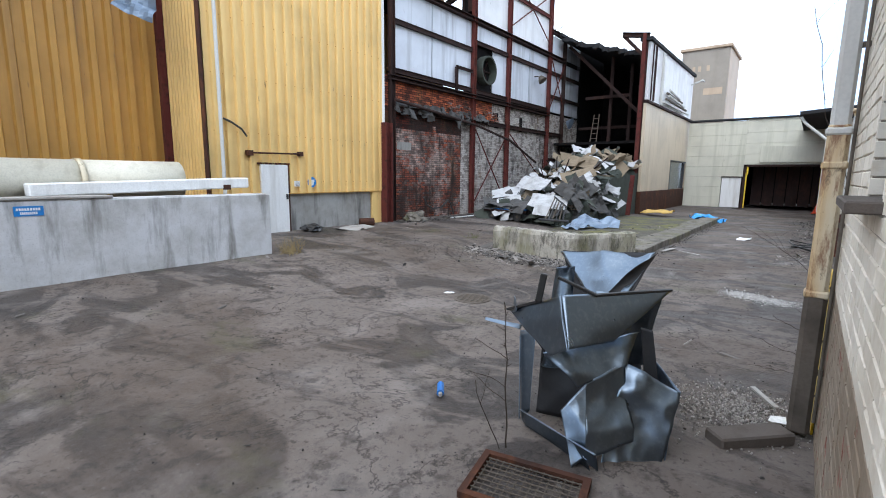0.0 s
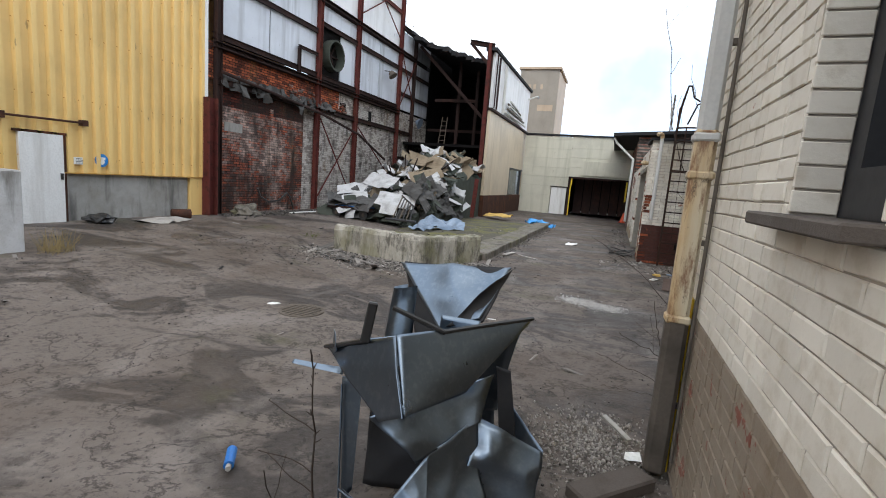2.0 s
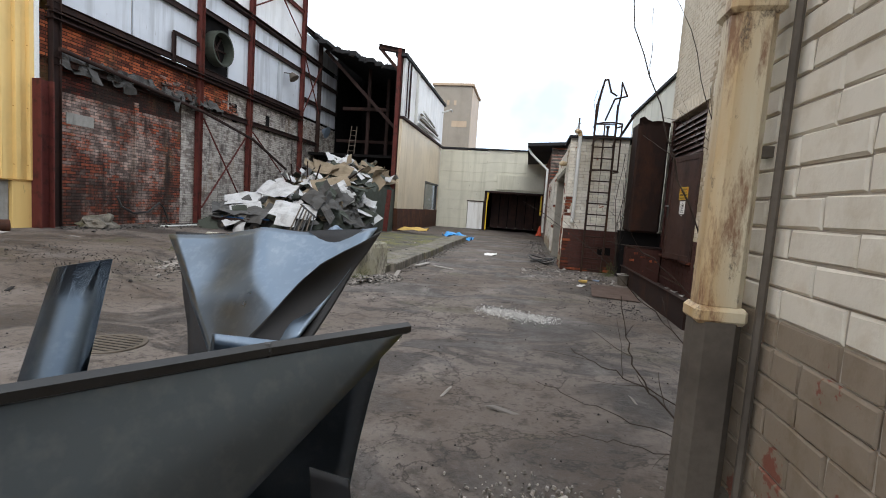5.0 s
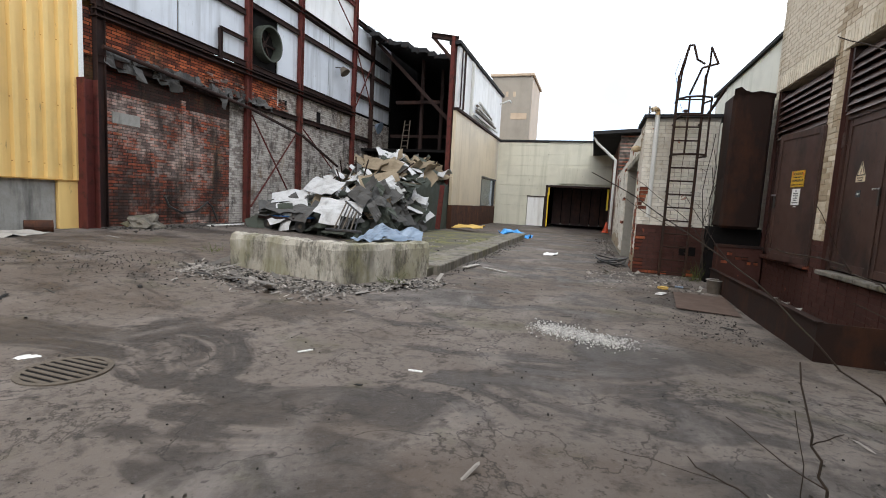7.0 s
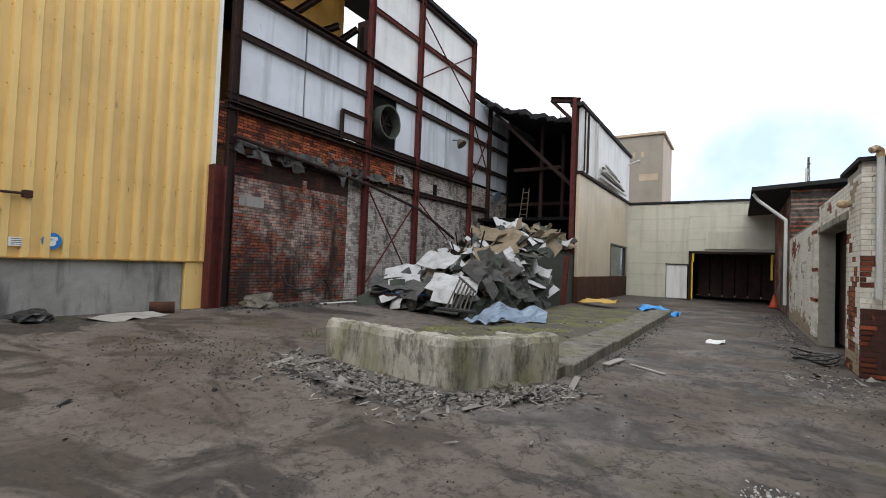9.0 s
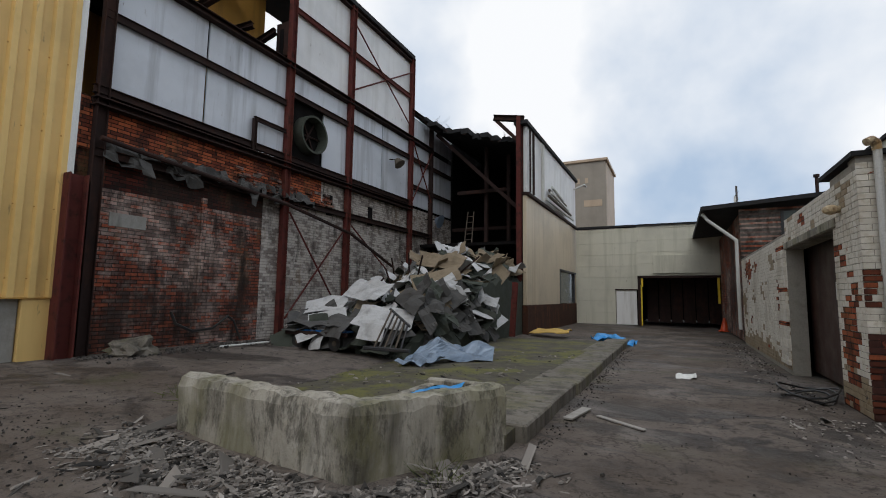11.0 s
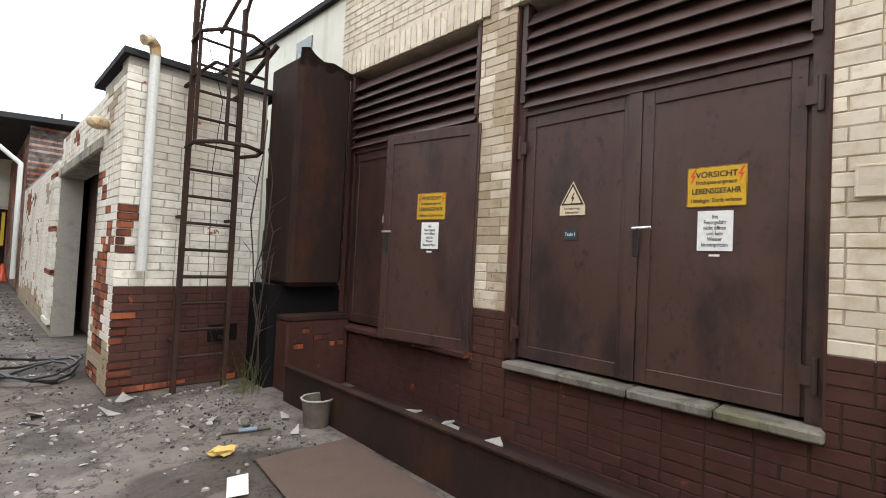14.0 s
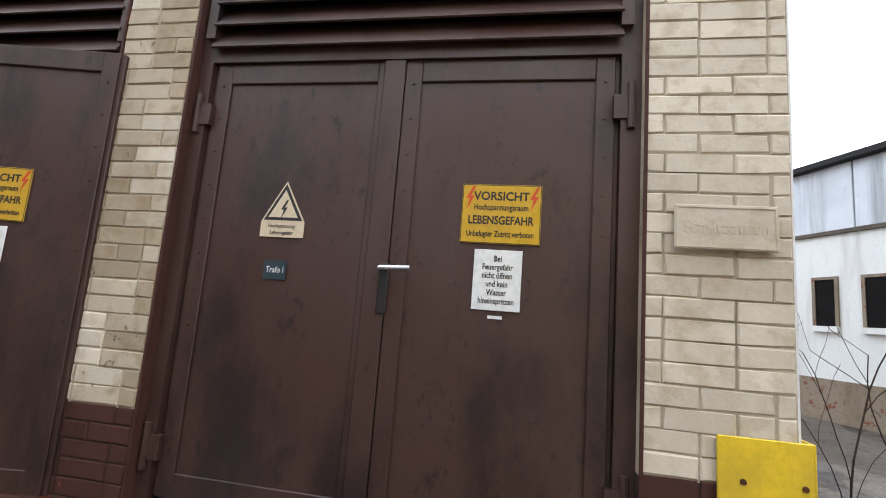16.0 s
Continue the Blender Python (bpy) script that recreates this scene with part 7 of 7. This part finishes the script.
def cage_ladder():
    site(-0.02, -0.04, 0.1, 0.99, 1, 0.975)
    d = thing("cage_ladder", "rusty steel ladder with a bent safety cage", "ladder")
    y = SY - 0.2
    for x in (1.46, 1.93):
        part("rail", boxed(x - 0.022, y - 0.03, -0.02, x + 0.022, y + 0.03, 4.0, None, 0.004), LADDER_RUST, d)
    z = 0.048
    while z < 3.7:
        part("rung", rods([(1.46, y, z), (1.93, y, z)], 0.015, 8), LADDER_RUST, d)
        z += 0.268
    for z in (0.45, 1.7, 3.05):
        for x in (1.46, 1.93):
            part("bracket", boxed(x - 0.015, y, z, x + 0.015, SY + 0.02, z + 0.03), LADDER_RUST, d)
    def hoop(z):
        pts = [(1.44, y, z), (1.42, y - 0.3, z + 0.01), (1.56, y - 0.56, z), (1.78, y - 0.6, z), (1.98, y - 0.48, z), (2.03, y - 0.25, z), (1.95, y, z)]
        part("hoop", rods(pts, 0.02, 6), LADDER_RUST, d)
    for z in (2.4, 3.46):
        hoop(z)
    part("hoop", rods([(1.46, y - 0.02, 3.12), (1.5, y - 0.5, 3.14), (1.98, y - 0.45, 3.14)], 0.016, 6), LADDER_RUST, d)
    for px, py in ((1.42, y - 0.3), (1.6, y - 0.57), (1.98, y - 0.48)):
        part("cage_bar", boxed(px - 0.016, py - 0.006, 2.4, px + 0.016, py + 0.006, 3.46), LADDER_RUST, d)
    part("cage_bar", rods([(1.46, y, 3.95), (1.5, y - 0.1, 4.2), (1.56, y - 0.2, 4.5), (1.62, y - 0.3, 4.48), (1.7, y - 0.32, 4.2), (1.84, y - 0.3, 4.12)], 0.02, 6), LADDER_RUST, d)
    part("cage_bar", rods([(1.93, y, 3.9), (1.96, y - 0.1, 4.2), (1.94, y - 0.2, 4.45), (2.06, y - 0.3, 4.12), (1.8, y - 0.3, 4.05), (1.66, y - 0.1, 3.6)], 0.02, 6), LADDER_RUST, d)
    part("cage_bar", rods([(1.46, y - 0.1, 3.46), (1.48, y - 0.2, 4.0), (1.56, y - 0.28, 4.5)], 0.014, 6), LADDER_RUST, d)
    part("wire", rods([(1.44, y - 0.1, 4.3), (1.36, y - 0.2, 4.0), (1.48, y - 0.3, 3.4), (1.7, y - 0.15, 2.9), (1.66, y - 0.1, 2.2), (1.68, y - 0.1, 1.3), (1.7, y - 0.06, 0.75), (1.82, y - 0.08, 0.3)], 0.004, 5), LADDER_RUST, d)
    part("strut", rods([(2.05, SY + 0.2, 3.2), (2.3, SY - 0.2, 3.75)], 0.03, 6), DARK_STEEL, d)


cage_ladder()


def tank():
    site(0, 0, 0.06)
    t = thing("steel_tank", "tall rust-brown steel tank on a brick plinth", "tank")
    bm = boxed(2.3, 13.05, 1.06, 2.95, 13.72, 3.5, None, 0.05)
    part("body", bm, TANK_RUST, t)
    rim = [(2.3, 3.56), (2.4, 3.6), (2.48, 3.53), (2.58, 3.5), (2.7, 3.52), (2.82, 3.5), (2.95, 3.47)]
    bm = bmesh.new()
    low = [bm.verts.new((x, 13.05, 3.4)) for x, z in rim]
    high = [bm.verts.new((x, 13.045 + 0.01 * (k % 2), z)) for k, (x, z) in enumerate(rim)]
    for k in range(len(rim) - 1):
        bm.faces.new((low[k], low[k + 1], high[k + 1], high[k]))
    bmesh.ops.solidify(bm, geom=bm.faces[:], thickness=0.006)
    part("torn_rim", bm, TANK_RUST, t, "torn wavy rim of the tank")
    rng = random.Random(52)
    for k in range(6):
        x, z = 2.36 + 0.11 * k + rng.uniform(-0.02, 0.02), 0.42 + COURSE * rng.randrange(0, 4)
        part("brick", boxed(x, 12.992, z, x + rng.uniform(0.06, 0.11), 13.02, z + 0.066, None, 0.006), BARE_BRICK, t)
    part("plinth", boxed(2.3, 13.0, -0.1, 3.04, 13.7, 0.72, None, 0.02), MAROON_BRICK, t, "broken maroon brick plinth")
    part("beam", boxed(2.29, 12.985, 0.72, 3.03, 13.7, 0.76), DARK_STEEL, t)
    # Added black block: colours the shaded gap under the tank and carries the body.
    part("backing", boxed(2.2, 13.25, 0.0, 3.04, 13.73, 1.07), SOOT_AND_SHADE, t)


tank()


def climber():
    """Bare creeper stems in the corner between shed and tank."""
    site()
    c = thing("climber", "thin bare creeper stems in the shed corner", "plant")
    rng = random.Random(77)
    for k in range(5):
        x, y = 2.08 + 0.05 * k, 13.38 + rng.uniform(-0.08, 0.05)
        pts = [(x, y, dip(x, y) - 0.01)]
        for j in range(1, 9):
            pts.append((x + 0.06 * math.sin(j * 0.9 + k * 1.7) + rng.uniform(-0.03, 0.03), y + rng.uniform(-0.05, 0.05), j * (0.36 - 0.04 * k)))
        part("stem", rods(pts, 0.007, 5), BARK, c)
        for j in (2, 4, 6):
            q = Vector(pts[j])
            part("twig", rods([q, q + Vector((rng.uniform(-0.2, 0.2), -rng.uniform(0.02, 0.15), rng.uniform(0.05, 0.2)))], 0.004, 4), BARK, c)


climber()


# ---- far sheds, rear building, mast, far side buildings ----
site(-0.1, 0, 0.1)


def far_right():
    b = thing("roofed_shed", "brick shed with a dark overhanging felt roof", "building")
    part("wall", boxed(1.05, 25.2, 0, 1.35, 33.4, 4.3), FACADE_BRICK, b)
    part("wall", boxed(1.05, 25.0, 2.7, 6.0, 25.25, 4.45), FACADE_BRICK, b)
    part("roof", boxed(-0.1, 24.6, 0, 6.5, 33.4, 0.14, pose(0, 0, 4.42, 0, -4, 0)), TAR, b)
    win = part("window", boxed(2.2, 24.97, 3.0, 4.2, 25.0, 4.3), GLASS_DULL, b)
    part("frame", box(box(boxed(2.2, 24.93, 3.0, 2.28, 24.97, 4.3), 2.9, 24.93, 3.0, 2.96, 24.97, 4.3), 2.28, 24.93, 3.6, 4.2, 24.97, 3.66), FRAME_DARK, win)
    part("gutter_pipe", rods([(-0.05, 25.0, 4.35), (0.1, 24.9, 4.1), (0.9, 24.7, 3.35), (0.9, 24.7, 0.4)], 0.055, 8), PIPE_WHITE, b)
    part("flue", rods([(3.9, 28, 4.4), (3.9, 28, 6.0)], 0.06, 8), DARK_STEEL, b)
    part("flue_cap", rods([(3.9, 28, 6.0), (3.9, 28, 6.1)], 0.1, 8), DARK_STEEL, b)
    w = thing("rear_building", "grey weathered rear building with small windows", "building")
    part("wall", boxed(4.5, 14.5, 0, 4.8, 24.9, 5.95), GATE_WALL, w)
    part("wall", boxed(4.5, 13.65, 0, 8.5, 14.5, 5.95), GATE_WALL, w)
    part("roof", boxed(4.4, 13.6, 5.95, 8.6, 24.9, 6.05), TAR, w)
    part("window", boxed(4.48, 16.7, 5.05, 4.52, 17.3, 5.6), GLASS_DULL, w)
    site()
    m = thing("radio_mast", "thin grey lattice radio mast far off", "mast")
    bm = bmesh.new()
    for dx, dy in ((0, 0), (0.5, 0), (0.25, 0.45)):
        rod(bm, (6.6 + dx, 80 + dy, 0), (6.8 + dx * 0.3, 80.2 + dy * 0.3, 17), 0.05, 5)
    for i in range(16):
        rod(bm, (6.6, 80, i + 0.5), (7.1, 80, i + 1.2), 0.03, 4)
    part("lattice", bm, PIPE_GREY, m)
    part("antenna", box(bmesh.new(), 6.5, 79.9, 13.5, 6.75, 80.0, 15.5), PIPE_WHITE, m)
    # white brick building across the side yard
    o, ang = (13.1, 3.1), 201.4
    f = thing("white_building", "white brick workshop with pale blue upper panels", "building")
    f.matrix_basis = pose(o[0], o[1], 0, 0, 0, ang)
    part("wall", boxed(-26, 0, 0.85, 5, 0.3, 3.9), WHITE, f)
    part("dado", boxed(-26, -0.02, -0.2, 5, 0.3, 0.85), TAUPE_BRICK, f)
    for i in range(8):
        part("panel", boxed(-24.6 + i * 3.7, -0.05, 3.98, -20.93 + i * 3.7, 0.1, 5.4, None, 0.01), PANEL, f)
    part("roof", boxed(-26.3, -0.25, 5.4, 5, 8, 5.52), TAR, f)
    part("rail", boxed(-26, -0.07, 3.9, 5, 0, 3.98), PIPE_GREY, f)
    for u in (-12.0, -9.0, -6.2, -4.9, -4.05, -3.2, -2.3, -1.4, -0.57, 0.39, 1.41, 2.4, 3.6):
        # Window openings are flat black boxes; the unlit inside is their colour.
        win = part("window", boxed(u, -0.02, 1.95, u + 0.42, 0.05, 3.0), SOOT_AND_SHADE, f, "broken dark window")
        part("sill", boxed(u - 0.07, -0.1, 1.83, u + 0.5, 0.02, 1.95), WHITE, win)
        part("frame", box(box(boxed(u - 0.07, -0.04, 1.95, u, 0.05, 3.0), u + 0.42, -0.04, 1.95, u + 0.49, 0.05, 3.0), u, -0.04, 2.94, u + 0.42, 0.05, 3.0), TAUPE_BRICK, win)
    part("door", boxed(-7.9, -0.03, 0.0, -7.0, 0.05, 2.1), SOOT_AND_SHADE, f)
    g = thing("warehouse", "far yellow and grey striped warehouse", "building")
    g.matrix_basis = pose(46, 0, 0, 0, 0, 90)
    for z0, z1, mt in ((0, 8.0, YELLOW), (8.0, 10.1, PIPE_GREY), (10.1, 11.5, YELLOW)):
        part("band", boxed(-8, -0.2, z0, 60, 8, z1), mt, g)


far_right()


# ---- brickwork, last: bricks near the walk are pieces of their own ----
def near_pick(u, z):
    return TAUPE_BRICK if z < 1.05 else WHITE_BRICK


def pier_pick(u, z):
    y = 13.62 - u
    if z < 1.05:
        return MAROON_BRICK
    if 10.85 < y < 11.35:
        n = noise.noise(Vector((u * 3.1, z * 1.6, 4.0))) + 0.35 * noise.noise(Vector((u * 17, z * 13, 1.0)))
        return SOOT_BRICK if n > 0.08 else (STAINED_BRICK if n > -0.28 else CREAM_BRICK)
    return CREAM_BRICK


def long_pick(u, z):
    n = noise.noise(Vector((u * 0.9, z * 1.1, 7.0))) + 0.5 * noise.noise(Vector((u * 5, z * 7, 2.0)))
    return BARE_BRICK if n > 0.45 else (SOOT_BRICK if z < 0.35 + 0.5 * n or n < -0.45 else SHED_BRICK)


def shed_pick(u, z):
    return MAROON_BRICK if z < 0.96 else SHED_BRICK


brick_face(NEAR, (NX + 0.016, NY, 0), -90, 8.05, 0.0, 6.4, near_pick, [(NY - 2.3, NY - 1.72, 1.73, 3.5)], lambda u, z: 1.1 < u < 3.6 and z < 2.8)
brick_face(TRAFO, (TX + 0.018, 13.62, 0), -90, 5.32, 0.0, 7.4, pier_pick,
           [(13.62 - 13.4, 13.62 - 11.3, 0.65, 3.6), (13.62 - 10.9, 13.62 - 8.82, 0.65, 3.6)], lambda u, z: u > 2.2 and z < 3.4, seed=2)
brick_face(SHED, (SX, SY + 0.016, 0), 0, 1.33, 0.0, 3.12, shed_pick, (), lambda u, z: True, seed=3)
brick_face(SHED, (SX + 0.016, 25.0, 0), -90, 11.24, 0.0, 3.0, long_pick, [(7.0, 10.15, 0, 2.42), (0, 7.0, 2.75, 4)], lambda u, z: False, seed=4)


def soldier_course():
    for y0, y1 in ((11.2, 13.5), (8.72, 11.0)):
        y = y0
        me = brick_mesh("brick", 0.08, 0.235, 0.02, CREAM_BRICK, 5)
        while y < y1:
            ob = new("brick", me)
            ob.matrix_basis = pose(TX + 0.002, y + 0.085, 3.605, 0, 0, -90)
            ob.parent = TRAFO
            y += 0.0895


soldier_course()
